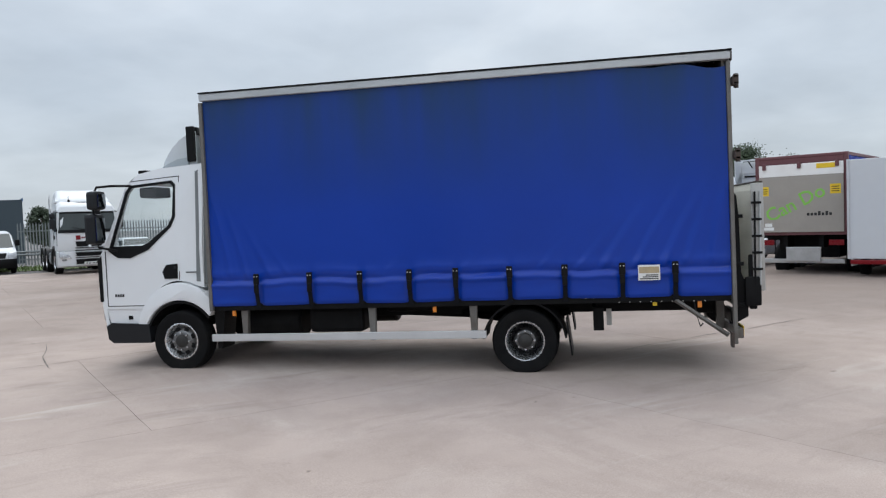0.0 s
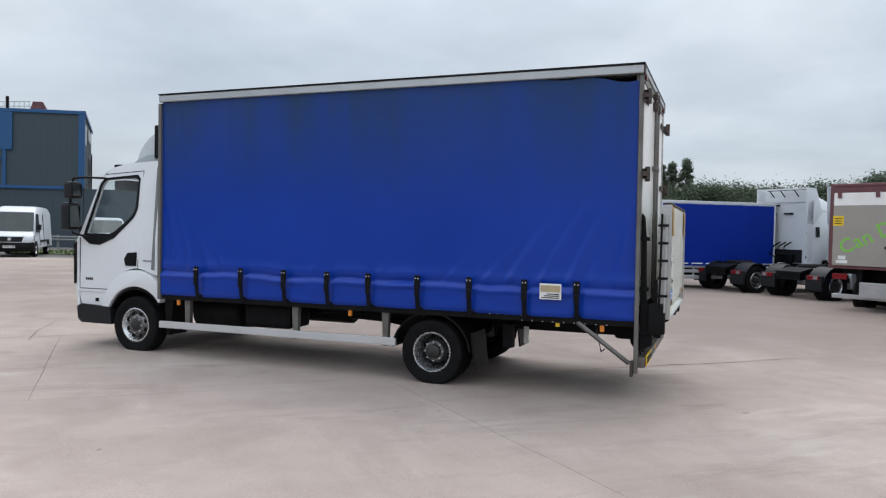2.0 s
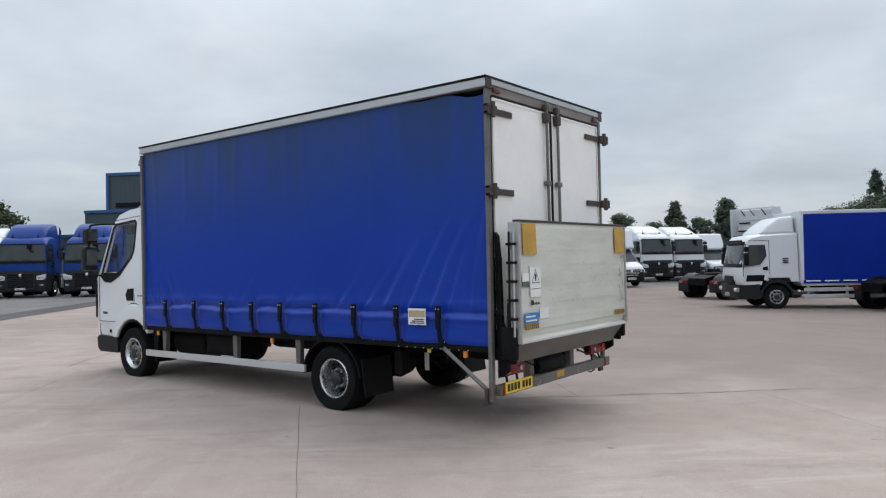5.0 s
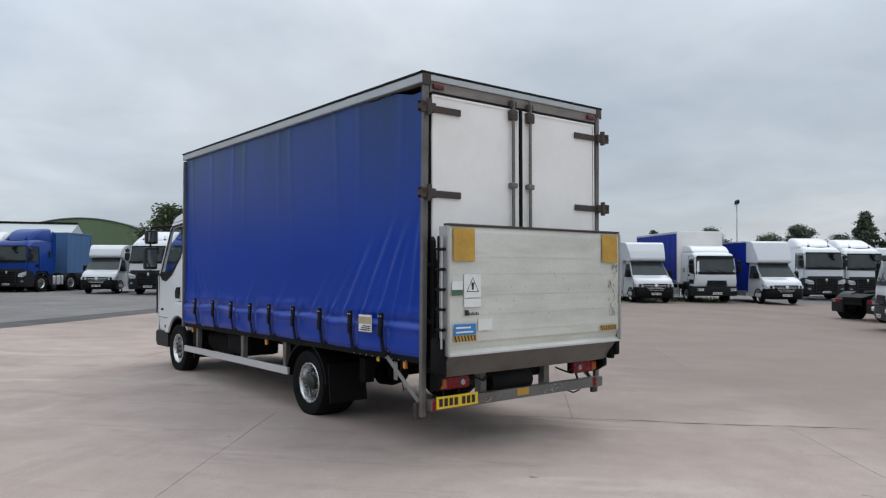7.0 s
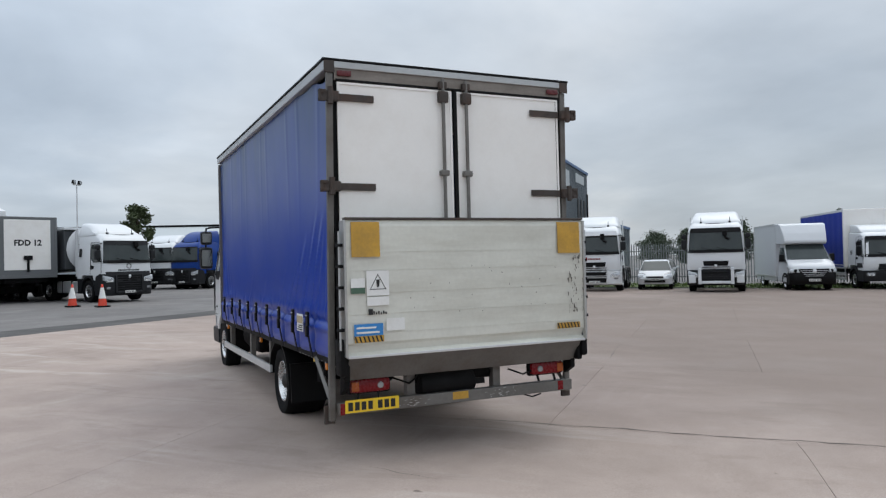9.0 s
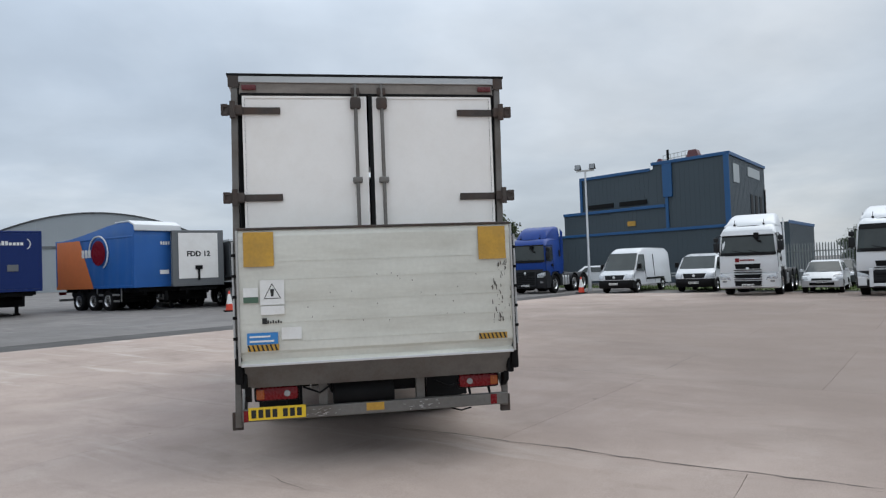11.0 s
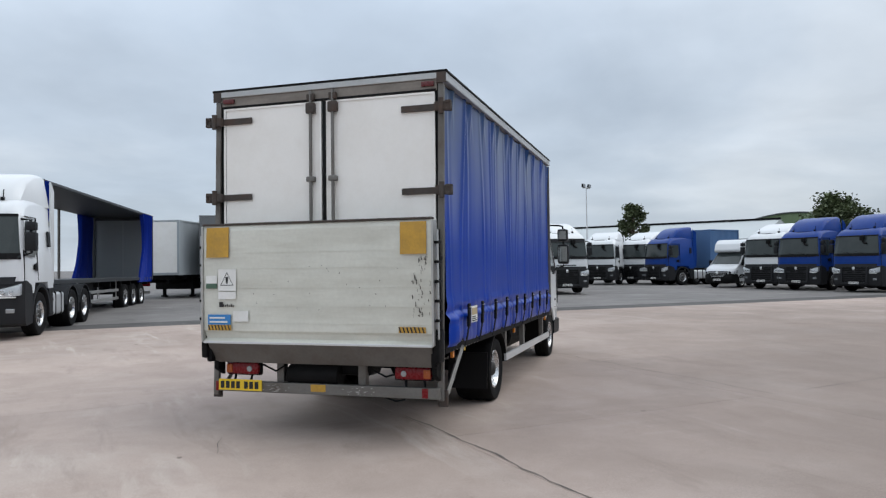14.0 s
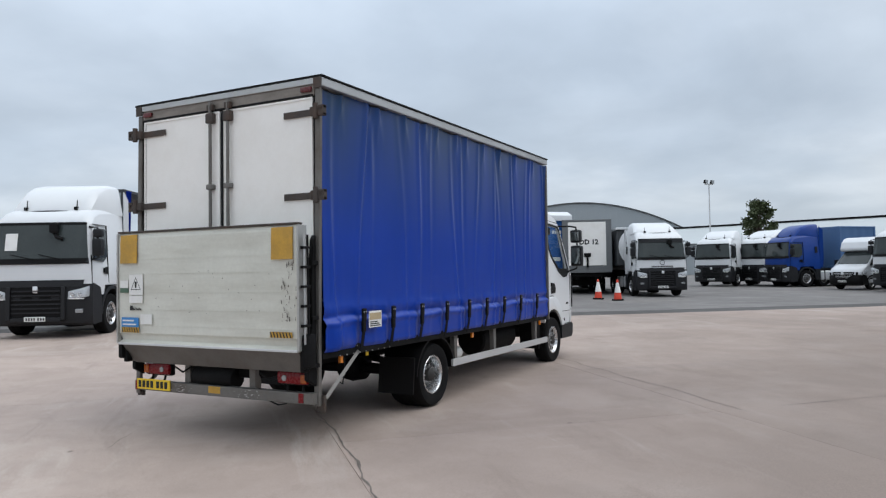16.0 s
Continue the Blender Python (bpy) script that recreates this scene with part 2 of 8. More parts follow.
DARK_GLASS = material("dark_reflective_windscreen", (0.040, 0.049, 0.049), 0.06, vary=0.2, scale=1.4, coat=0.08, spec=0.36)
SEAT = material("dark_cab_fabric", (0.035, 0.036, 0.04), 0.85, vary=0.15)
LAMP_RED = material("red_lamp_lens", (0.17, 0.005, 0.009), 0.28, vary=0.1, spec=0.3)
LAMP_CLEAR = material("clear_lamp_lens", (0.32, 0.335, 0.35), 0.14, metal=0.55, vary=0.08, coat=0.5)
LAMP_AMBER = material("amber_lamp_lens", (0.72, 0.22, 0.02), 0.2, vary=0.1, coat=0.4)
FADED = material("faded_brown_print", (0.42, 0.33, 0.20), 0.55, vary=0.15, scale=6)
FLAG = material("ochre_reflective_flag", (0.48, 0.27, 0.035), 0.5, vary=0.2, scale=4, dirt=(0.25, 0.16, 0.05), dirt_amount=0.5, dirt_scale=3)
CANT = material("grey_cant_rail", (0.46, 0.47, 0.475), 0.42, metal=0.5, vary=0.08, dirt=(0.26, 0.25, 0.24), dirt_amount=0.4, dirt_scale=1.5, stretch=(0.4, 1, 1))
MOULDED = material("grey_moulded_panel", (0.17, 0.185, 0.19), 0.5, vary=0.08, scale=2)
YELLOW = material("yellow_plate", (0.78, 0.52, 0.02), 0.4, vary=0.04)
WHITE_LABEL = material("white_label", (0.74, 0.74, 0.72), 0.45, vary=0.05, dirt=(0.5, 0.45, 0.38), dirt_amount=0.3, dirt_scale=4)
BLUE_LABEL = material("blue_label", (0.03, 0.20, 0.50), 0.45, vary=0.06)
GREEN_LABEL = material("green_label", (0.06, 0.12, 0.08), 0.5, vary=0.1)
INK = material("black_ink", (0.012, 0.012, 0.012), 0.6, vary=0.05)
ORANGE = material("orange_paint", (0.70, 0.20, 0.06), 0.4, vary=0.06)
GREEN_INK = material("bright_green_lettering", (0.22, 0.52, 0.08), 0.5, vary=0.06)
BEIGE = material("grey_beige_shutter", (0.33, 0.30, 0.265), 0.55, vary=0.06, scale=1.5, dirt=(0.24, 0.21, 0.18), dirt_amount=0.35)
MAROON = material("maroon_trailer_frame", (0.13, 0.045, 0.05), 0.5, vary=0.15)
GREY_BOX = material("grey_trailer_panel", (0.135, 0.142, 0.147), 0.5, vary=0.08, scale=0.8)
DARK_BOX = material("dark_grey_trailer_panel", (0.036, 0.040, 0.044), 0.5, vary=0.1)
NAVY = material("navy_trailer_panel", (0.004, 0.020, 0.115), 0.4, vary=0.06, spec=0.3)
BRIGHT_BLUE = material("bright_blue_panel", (0.02, 0.115, 0.38), 0.45, vary=0.08, scale=0.8, dirt=(0.06, 0.16, 0.33), dirt_amount=0.5, dirt_scale=0.5)
CONE_RED = material("traffic_cone_red", (0.62, 0.05, 0.02), 0.5, vary=0.08)
CLAD = material("slate_grey_cladding", (0.056, 0.074, 0.088), 0.5, vary=0.05, scale=0.4, grain=8, spec=0.3)
TRIM_BLUE = material("blue_cladding_trim", (0.012, 0.080, 0.21), 0.45, vary=0.06, scale=0.6)
ROOF_GREEN = material("moss_green_sheeting", (0.12, 0.17, 0.085), 0.6, vary=0.1, scale=0.4)
SHED_GREY = material("pale_grey_sheeting", (0.33, 0.36, 0.38), 0.55, vary=0.06, scale=0.3)
SHED_WHITE = material("off_white_roof_sheeting", (0.40, 0.43, 0.44), 0.55, vary=0.05, scale=0.25)
FENCE = material("galvanised_palisade", (0.20, 0.215, 0.215), 0.55, metal=0.4, vary=0.18)
LEAF = material("dark_green_leaves", (0.036, 0.056, 0.026), 0.9, vary=0.45, scale=0.9, grain=6)
# the haze of distance is put into this paler, greyer leaf colour
LEAF_HAZE = material("hazed_skyline_leaves", (0.060, 0.080, 0.050), 0.85, vary=0.35, scale=0.5, grain=4)
LEAF_PALE = material("olive_green_leaves", (0.098, 0.122, 0.058), 0.6, vary=0.45, scale=0.9, grain=6)
BARK = material("brown_bark", (0.09, 0.07, 0.05), 0.85, vary=0.3, scale=8, bump=0.01)
GRASS = material("rough_grass", (0.085, 0.12, 0.035), 0.9, vary=0.4, scale=1.2, grain=20)
SOIL = material("crack_dirt", (0.12, 0.10, 0.088), 0.9, vary=0.4, scale=5)


def ground_height(x, y):
    """The yard falls gently away from the far end and to one side."""
    w = 1.0
    if y > 9.5:
        s = min(1.0, max(0.0, (x + 15) / 12))
        w = 0.45 + 0.55 * s * s * (3 - 2 * s)
    return -0.006 * (max(x, -14) + 3) - 0.002 * (min(max(x, -70), -14) + 14) - 0.0115 * ((min(y, 60) if y > 0 else 0.35 * max(y, -30)) - 9.5) * w - 0.012


# ---- mesh helpers ----
def join_faces(bm, verts, faces):
    vs = [bm.verts.new(v) for v in verts]
    for f in faces:
        try:
            bm.faces.new([vs[i] for i in f])
        except ValueError:
            pass
    return vs


def box(bm, x0, x1, y0, y1, z0, z1, bevel=0.0, top=None):
    """A box; top = (dx0, dx1, dy) draws the upper face in."""
    a, b, c = top or (0, 0, 0)
    vs = join_faces(bm, [(x0, y0, z0), (x1, y0, z0), (x1, y1, z0), (x0, y1, z0), (x0 + a, y0 + c, z1), (x1 - b, y0 + c, z1), (x1 - b, y1 - c, z1), (x0 + a, y1 - c, z1)],
                    [(3, 2, 1, 0), (4, 5, 6, 7), (0, 1, 5, 4), (1, 2, 6, 5), (2, 3, 7, 6), (3, 0, 4, 7)])
    if bevel:
        es = list({e for v in vs for e in v.link_edges})
        bmesh.ops.bevel(bm, geom=es, offset=bevel, segments=2, affect="EDGES", profile=0.6)
    return bm


def prism(bm, outline, y0, y1, bevel=0.0, inset=None, segments=2):
    """A side outline of (x, z) drawn across from y0 to y1. inset(x, z) gives how far each side is drawn in there."""
    pull = inset or (lambda x, z: 0.0)
    n = len(outline)
    vs = [bm.verts.new((x, y0 + pull(x, z), z)) for x, z in outline] + [bm.verts.new((x, y1 - pull(x, z), z)) for x, z in outline]
    bm.faces.new(vs[:n])
    bm.faces.new(list(reversed(vs[n:])))
    for i in range(n):
        j = (i + 1) % n
        bm.faces.new((vs[j], vs[i], vs[n + i], vs[n + j]))
    bmesh.ops.recalc_face_normals(bm, faces=list({f for v in vs for f in v.link_faces}))
    if bevel:
        es = list({e for v in vs for e in v.link_edges})
        bmesh.ops.bevel(bm, geom=es, offset=bevel, segments=segments, affect="EDGES", profile=0.6, clamp_overlap=True)
    return bm


def spin(bm, profile, centre=(0, 0, 0), axis="y", steps=28):
    """A turned shape from (radius, along) pairs about an axis."""
    rings = []
    for k in range(steps):
        a = 2 * math.pi * k / steps
        ring = []
        for r, h in profile:
            p = {"y": (r * math.cos(a), h, r * math.sin(a)), "z": (r * math.cos(a), r * math.sin(a), h), "x": (h, r * math.cos(a), r * math.sin(a))}[axis]
            ring.append(bm.verts.new(Vector(p) + Vector(centre)))
        rings.append(ring)
    for k in range(steps):
        a, b = rings[k], rings[(k + 1) % steps]
        for i in range(len(profile) - 1):
            bm.faces.new((a[i], a[i + 1], b[i + 1], b[i]))
    bmesh.ops.remove_doubles(bm, verts=[v for ring in rings for v in ring], dist=1e-5)
    return bm


def tube(bm, points, radius, steps=8, caps=True):
    """A round bar along a line of points; radius may be one number or one for each point."""
    pts = [Vector(p) for p in points]
    radii = radius if isinstance(radius, (list, tuple)) else [radius] * len(pts)
    rings = []
    for i, p in enumerate(pts):
        way = (pts[min(i + 1, len(pts) - 1)] - pts[max(i - 1, 0)]).normalized()
        side = way.cross((0, 0, 1) if abs(way.z) < 0.9 else (1, 0, 0)).normalized()
        up = side.cross(way)
        rings.append([bm.verts.new(p + radii[i] * (math.cos(2 * math.pi * k / steps) * side + math.sin(2 * math.pi * k / steps) * up)) for k in range(steps)])
    for a, b in zip(rings, rings[1:]):
        for k in range(steps):
            bm.faces.new((a[k], a[(k + 1) % steps], b[(k + 1) % steps], b[k]))
    if caps:
        bm.faces.new(list(reversed(rings[0])))
        bm.faces.new(rings[-1])
    return bm


def sheet(bm, outline, holes=(), depth=0.03, plane="xz", at=0.0):
    """A flat panel with openings cut through it: outline and holes in 2D, laid in a plane, thickened by depth."""
    def lift(p):
        return {"xz": (p[0], at, p[1]), "yz": (at, p[0], p[1]), "xy": (p[0], p[1], at)}[plane]
    edges, made = [], []
    for loop in (outline, *holes):
        vs = [bm.verts.new(lift(p)) for p in loop]
        made += vs
        edges += [bm.edges.new((vs[i], vs[(i + 1) % len(vs)])) for i in range(len(vs))]
    got = bmesh.ops.triangle_fill(bm, use_beauty=True, use_dissolve=False, edges=edges)
    faces = [f for f in got["geom"] if isinstance(f, bmesh.types.BMFace)]
    move = Vector({"xz": (0, depth, 0), "yz": (depth, 0, 0), "xy": (0, 0, depth)}[plane])
    ext = bmesh.ops.extrude_face_region(bm, geom=faces)
    moved = [v for v in ext["geom"] if isinstance(v, bmesh.types.BMVert)]
    bmesh.ops.translate(bm, vec=move, verts=moved)
    bmesh.ops.recalc_face_normals(bm, faces=list({f for v in made + moved for f in v.link_faces}))
    return bm


def part(name, bm, mat, parent=None, label="", smooth=False):
    me = bpy.data.meshes.new(name)
    bmesh.ops.recalc_face_normals(bm, faces=bm.faces)
    bm.to_mesh(me)
    bm.free()
    me.materials.append(mat)
    if smooth:
        for p in me.polygons:
            p.use_smooth = True
        me.set_sharp_from_angle(angle=radians(38))
    ob = new(name, me)
    if parent:
        ob.parent = parent
    if label:
        ob["label"] = label
    return ob


def part_each(name, bm, mat, parent, label=""):
    """Links every separate piece of a bmesh as a part of its own."""
    seen, first = set(), None
    for start in list(bm.verts):
        if start in seen:
            continue
        group, queue = [], [start]
        seen.add(start)
        while queue:
            v = queue.pop()
            group.append(v)
            for e in v.link_edges:
                w = e.other_vert(v)
                if w not in seen:
                    seen.add(w)
                    queue.append(w)
        index = {v: i for i, v in enumerate(group)}
        faces = {f for v in group for f in v.link_faces}
        me = bpy.data.meshes.new(name)
        me.from_pydata([tuple(v.co) for v in group], [], [[index[v] for v in f.verts] for f in faces])
        me.materials.append(mat)
        ob = new(name, me)
        ob.parent = parent
        if label:
            ob["label"] = label
        first = first or ob
    bm.free()
    return first


def B():
    return bmesh.new()


def thing(name, label, category, group="", m=None):
    ob = new(name)
    ob.empty_display_size = 0.2
    tagged(ob, label, category, group)
    if m is not None:
        ob.matrix_world = m
    return ob


def text_mesh(body, size, name="lettering", bold=0.0):
    cu = bpy.data.curves.new(name, "FONT")
    cu.body, cu.size, cu.align_x, cu.align_y, cu.extrude, cu.resolution_u, cu.offset = body, size, "CENTER", "CENTER", 0.002, 2, bold
    ob = bpy.data.objects.new(name, cu)
    scene.collection.objects.link(ob)
    bpy.context.view_layer.update()
    me = bpy.data.meshes.new_from_object(ob.evaluated_get(bpy.context.evaluated_depsgraph_get()))
    bpy.data.objects.remove(ob)
    bpy.data.curves.remove(cu)
    me.name = name
    return me


def lettering(body, size, mat, m, parent=None, label="", name="lettering", bold=0.0):
    me = text_mesh(body, size, name, bold)
    me.materials.append(mat)
    ob = new(name, me)
    if parent:
        ob.parent = parent
    ob.matrix_local = m
    if label:
        ob["label"] = label
    return ob


def stand(x, y, heading):
    return pose(x, y, ground_height(x, y), 0, 0, heading)


# ---- wheels, shared by all vehicles ----
def wheel(parent, x, y, z, r, w, side, dish=0.06, rim_r=0.58, smooth=True):
    """A tyre with its rim; side +1 faces +y. dish: how deep the rim sits (a deep dish on twin rear wheels)."""
    bm = B()
    h = w / 2
    spin(bm, [(r * rim_r, -h * 0.86), (r * 0.80, -h), (r * 0.95, -h * 0.96), (r, -h * 0.78), (r, h * 0.78), (r * 0.95, h * 0.96), (r * 0.80, h), (r * rim_r, h * 0.86), (r * rim_r, -h * 0.86)], steps=32)
    for k in (-0.45, 0.0, 0.45):
        spin(bm, [(r + 0.003, h * (k - 0.16)), (r + 0.007, h * (k - 0.12)), (r + 0.007, h * (k + 0.12)), (r + 0.003, h * (k + 0.16))], steps=32)
    tyre = part("tyre", bm, RUBBER, parent, smooth=True)
    tyre.location = (x, y, z)
    bm = B()
    R = r * rim_r
    o = h * 0.86
    deep = dish + 0.035
    spin(bm, [(R, o * 0.4), (R * 1.03, o), (R * 1.0, o * 1.04), (R * 0.95, o * 1.03), (R * 0.90, o - 0.012), (R * 0.87, o - deep * 0.45), (R * 0.79, o - deep * 0.7), (R * 0.77, o - deep * 0.98)], steps=32)
    rim = part("rim", bm, RIM, tyre, smooth=True)
    bm = B()
    spin(bm, [(R * 0.78, o - deep * 0.97), (R * 0.74, o - deep * 1.04), (R * 0.58, o - dish * 0.72), (R * 0.50, o - dish * 0.45), (R * 0.30, o - dish * 0.4), (0.001, o - dish * 0.4)], steps=32)
    part("wheel_disc", bm, DISC, tyre, smooth=True)
    bm = B()
    for k in range(8):
        a = 2 * math.pi * (k + 0.5) / 8
        spin(bm, [(0.034 * r / 0.385, o - dish * 0.95), (0.032 * r / 0.385, o - dish * 0.84 + 0.001), (0.001, o - dish * 0.84 + 0.001)], (R * 0.66 * math.cos(a), 0.0, R * 0.66 * math.sin(a)), steps=8)
    (part_each if parent.name.startswith("curtainsider") else part)("vent_hole", bm, BLACK, tyre)
    bm = B()
    for k in range(8):
        a = 2 * math.pi * k / 8
        spin(bm, [(0.013 * r / 0.385, o - dish * 0.5), (0.012 * r / 0.385, o - dish * 0.4 + 0.028), (0.001, o - dish * 0.4 + 0.030)], (R * 0.47 * math.cos(a), 0.0, R * 0.47 * math.sin(a)), steps=6)
    (part_each if parent.name.startswith(("curtainsider", "tractor_unit")) else part)("wheel_nut", bm, RIM, tyre)
    bm = B()
    spin(bm, [(R * 0.37, o - dish * 0.55), (R * 0.36, o - dish * 0.1), (R * 0.24, o + 0.006), (0.001, o + 0.010)], steps=16)
    part("hub_cap", bm, HUB, tyre, smooth=True)
    if side < 0:
        tyre.rotation_euler = (0, 0, math.pi)
    return tyre


# ---- ground: concrete yard slabs, a dark tarmac strip, older grey tarmac beyond ----
def ground_material(name, color, stain, pale, rough, joint_bump, stain_scale=0.16, worn=()):
    m = bpy.data.materials.new(name)
    m.use_nodes = True
    nt = m.node_tree
    b = nt.nodes["Principled BSDF"]
    b.inputs["Specular IOR Level"].default_value = 0.08
    geo = nt.nodes.new("ShaderNodeNewGeometry")

    def noise_at(scale, detail, roughness=0.6, distortion=0.0):
        n = nt.nodes.new("ShaderNodeTexNoise")
        n.inputs["Scale"].default_value, n.inputs["Detail"].default_value = scale, detail
        n.inputs["Roughness"].default_value, n.inputs["Distortion"].default_value = roughness, distortion
        nt.links.new(geo.outputs["Position"], n.inputs["Vector"])
        return n.outputs["Fac"]

    def remap(value, a, b_, lo, hi):
        n = nt.nodes.new("ShaderNodeMapRange")
        for key, v in (("From Min", a), ("From Max", b_), ("To Min", lo), ("To Max", hi)):
            n.inputs[key].default_value = v
        nt.links.new(value, n.inputs["Value"])
        return n.outputs[0]

    def blend(fac, a, c):
        n = nt.nodes.new("ShaderNodeMix")
        n.data_type = "RGBA"
        nt.links.new(fac, n.inputs["Factor"])
        for slot, v in (("A", a), ("B", c)):
            if isinstance(v, tuple):
                n.inputs[slot].default_value = (*v, 1)
            else:
                nt.links.new(v, n.inputs[slot])
        return n.outputs["Result"]

    # coordinates along and across the slabs, for brush marks and dried runs
    dots = []
    for way in ((0.7071, 0.7071, 0.0), (-0.7071, 0.7071, 0.0)):
        n = nt.nodes.new("ShaderNodeVectorMath")
        n.operation = "DOT_PRODUCT"
        n.inputs[1].default_value = way
        nt.links.new(geo.outputs["Position"], n.inputs[0])
        dots.append(n.outputs["Value"])

    def drawn(along, across, detail, roughness=0.6, distortion=0.0):
        cmb = nt.nodes.new("ShaderNodeCombineXYZ")
        for k, (value, scale) in enumerate(zip(dots, (along, across))):
            n = nt.nodes.new("ShaderNodeMath")
            n.operation = "MULTIPLY"
            n.inputs[1].default_value = scale
            nt.links.new(value, n.inputs[0])
            nt.links.new(n.outputs[0], cmb.inputs[k])
        n = nt.nodes.new("ShaderNodeTexNoise")
        n.inputs["Scale"].default_value, n.inputs["Detail"].default_value = 1.0, detail
        n.inputs["Roughness"].default_value, n.inputs["Distortion"].default_value = roughness, distortion
        nt.links.new(cmb.outputs[0], n.inputs["Vector"])
        return n.outputs["Fac"]

    def both(p, q):
        n = nt.nodes.new("ShaderNodeMath")
        n.operation = "MULTIPLY"
        nt.links.new(p, n.inputs[0])
        nt.links.new(q, n.inputs[1])
        return n.outputs[0]

    base = blend(remap(noise_at(stain_scale, 5, 0.55, 0.4), 0.40, 0.70, 0, 0.75), color, stain)
    base = blend(remap(noise_at(0.55, 6, 0.6, 0.6), 0.47, 0.68, 0, 0.62), base, stain)
    base = blend(remap(noise_at(1.9, 6, 0.62), 0.48, 0.72, 0, 0.38), base, stain)
    base = blend(remap(noise_at(0.42, 4, 0.55, 0.5), 0.54, 0.74, 0, 0.34), base, pale)
    base = blend(both(remap(drawn(6.0, 0.7, 5, 0.62), 0.48, 0.72, 0, 0.20), remap(noise_at(0.30, 3), 0.46, 0.60, 0, 1)), base, pale)
    base = blend(both(remap(drawn(0.35, 1.9, 5, 0.60, 0.8), 0.55, 0.70, 0, 0.62), remap(noise_at(0.13, 3), 0.45, 0.58, 0, 1)), base, pale)
    base = blend(remap(drawn(0.5, 1.6, 8, 0.68, 0.5), 0.54, 0.68, 0, 0.48), base, tuple(0.8 * c for c in stain))
    base = blend(remap(noise_at(4.3, 2, 0.5), 0.755, 0.785, 0, 0.6), base, tuple(0.3 * c for c in stain))
    for place, near, far, amount in worn:
        # broad, ragged areas darkened by turning wheels
        gap, squeeze, rag = nt.nodes.new("ShaderNodeVectorMath"), nt.nodes.new("ShaderNodeVectorMath"), nt.nodes.new("ShaderNodeMath")
        gap.operation, squeeze.operation, rag.operation = "DISTANCE", "MULTIPLY", "MULTIPLY_ADD"
        squeeze.inputs[1].default_value = (0.55, 1.0, 1.0)
        gap.inputs[1].default_value = place
        rag.inputs[1].default_value = 9.0
        nt.links.new(geo.outputs["Position"], squeeze.inputs[0])
        nt.links.new(squeeze.outputs[0], gap.inputs[0])
        nt.links.new(noise_at(0.35, 6, 0.65, 0.6), rag.inputs[0])
        nt.links.new(gap.outputs["Value"], rag.inputs[2])
        base = blend(remap(rag.outputs[0], near, far, amount, 0.0), base, tuple(0.72 * c for c in stain))
    ob = nt.nodes.new("ShaderNodeObjectInfo")
    tone = remap(ob.outputs["Random"], 0, 1, 0.97, 1.03)
    fine = remap(noise_at(95, 2, 0.6), 0.3, 0.7, 0.88, 1.12)
    mult = nt.nodes.new("ShaderNodeMath")
    mult.operation = "MULTIPLY"
    nt.links.new(tone, mult.inputs[0])
    nt.links.new(fine, mult.inputs[1])
    vs = nt.nodes.new("ShaderNodeVectorMath")
    vs.operation = "SCALE"
    nt.links.new(base, vs.inputs[0])
    nt.links.new(mult.outputs[0], vs.inputs["Scale"])
    nt.links.new(vs.outputs[0], b.inputs["Base Color"])
    nt.links.new(remap(noise_at(0.5, 5), 0.35, 0.65, rough - 0.14, rough + 0.1), b.inputs["Roughness"])
    bp = nt.nodes.new("ShaderNodeBump")
    bp.inputs["Strength"].default_value, bp.inputs["Distance"].default_value = 0.35, joint_bump
    nt.links.new(noise_at(60, 4), bp.inputs["Height"])
    nt.links.new(bp.outputs[0], b.inputs["Normal"])
    return m


CONCRETE = ground_material("pinkish_yard_concrete", (0.430, 0.351, 0.309), (0.298, 0.240, 0.209), (0.56, 0.50, 0.457), 0.78, 0.004, worn=(((0.0, 24.0, 0.0), 13.0, 19.5, 0.86), ((-5.0, 41.0, 0.0), 14.0, 21.0, 0.9), ((-9.9, 12.0, 0.0), 5.0, 13.0, 0.5)))
TARMAC = ground_material("old_grey_tarmac", (0.190, 0.179, 0.173), (0.140, 0.133, 0.130), (0.25, 0.236, 0.226), 0.75, 0.006)
DARK_TARMAC = ground_material("dark_tarmac_strip", (0.105, 0.10, 0.098), (0.075, 0.072, 0.07), (0.16, 0.15, 0.145), 0.8, 0.006)


def sheet_over(name, corners, nx, ny, mat, lift, keep=None):
    """A sheet that follows the ground over a four-sided plot."""
    bm = B()
    a, b_, c, d = [Vector(p) for p in corners]
    grid = []
    for i in range(nx + 1):
        row = []
        for j in range(ny + 1):
            p = a.lerp(b_, i / nx).lerp(d.lerp(c, i / nx), j / ny)
            row.append(bm.verts.new((p.x, p.y, ground_height(p.x, p.y) + lift)))
        grid.append(row)
    for i in range(nx):
        for j in range(ny):
            bm.faces.new((grid[i][j], grid[i + 1][j], grid[i + 1][j + 1], grid[i][j + 1]))
    return part(name, bm, mat)


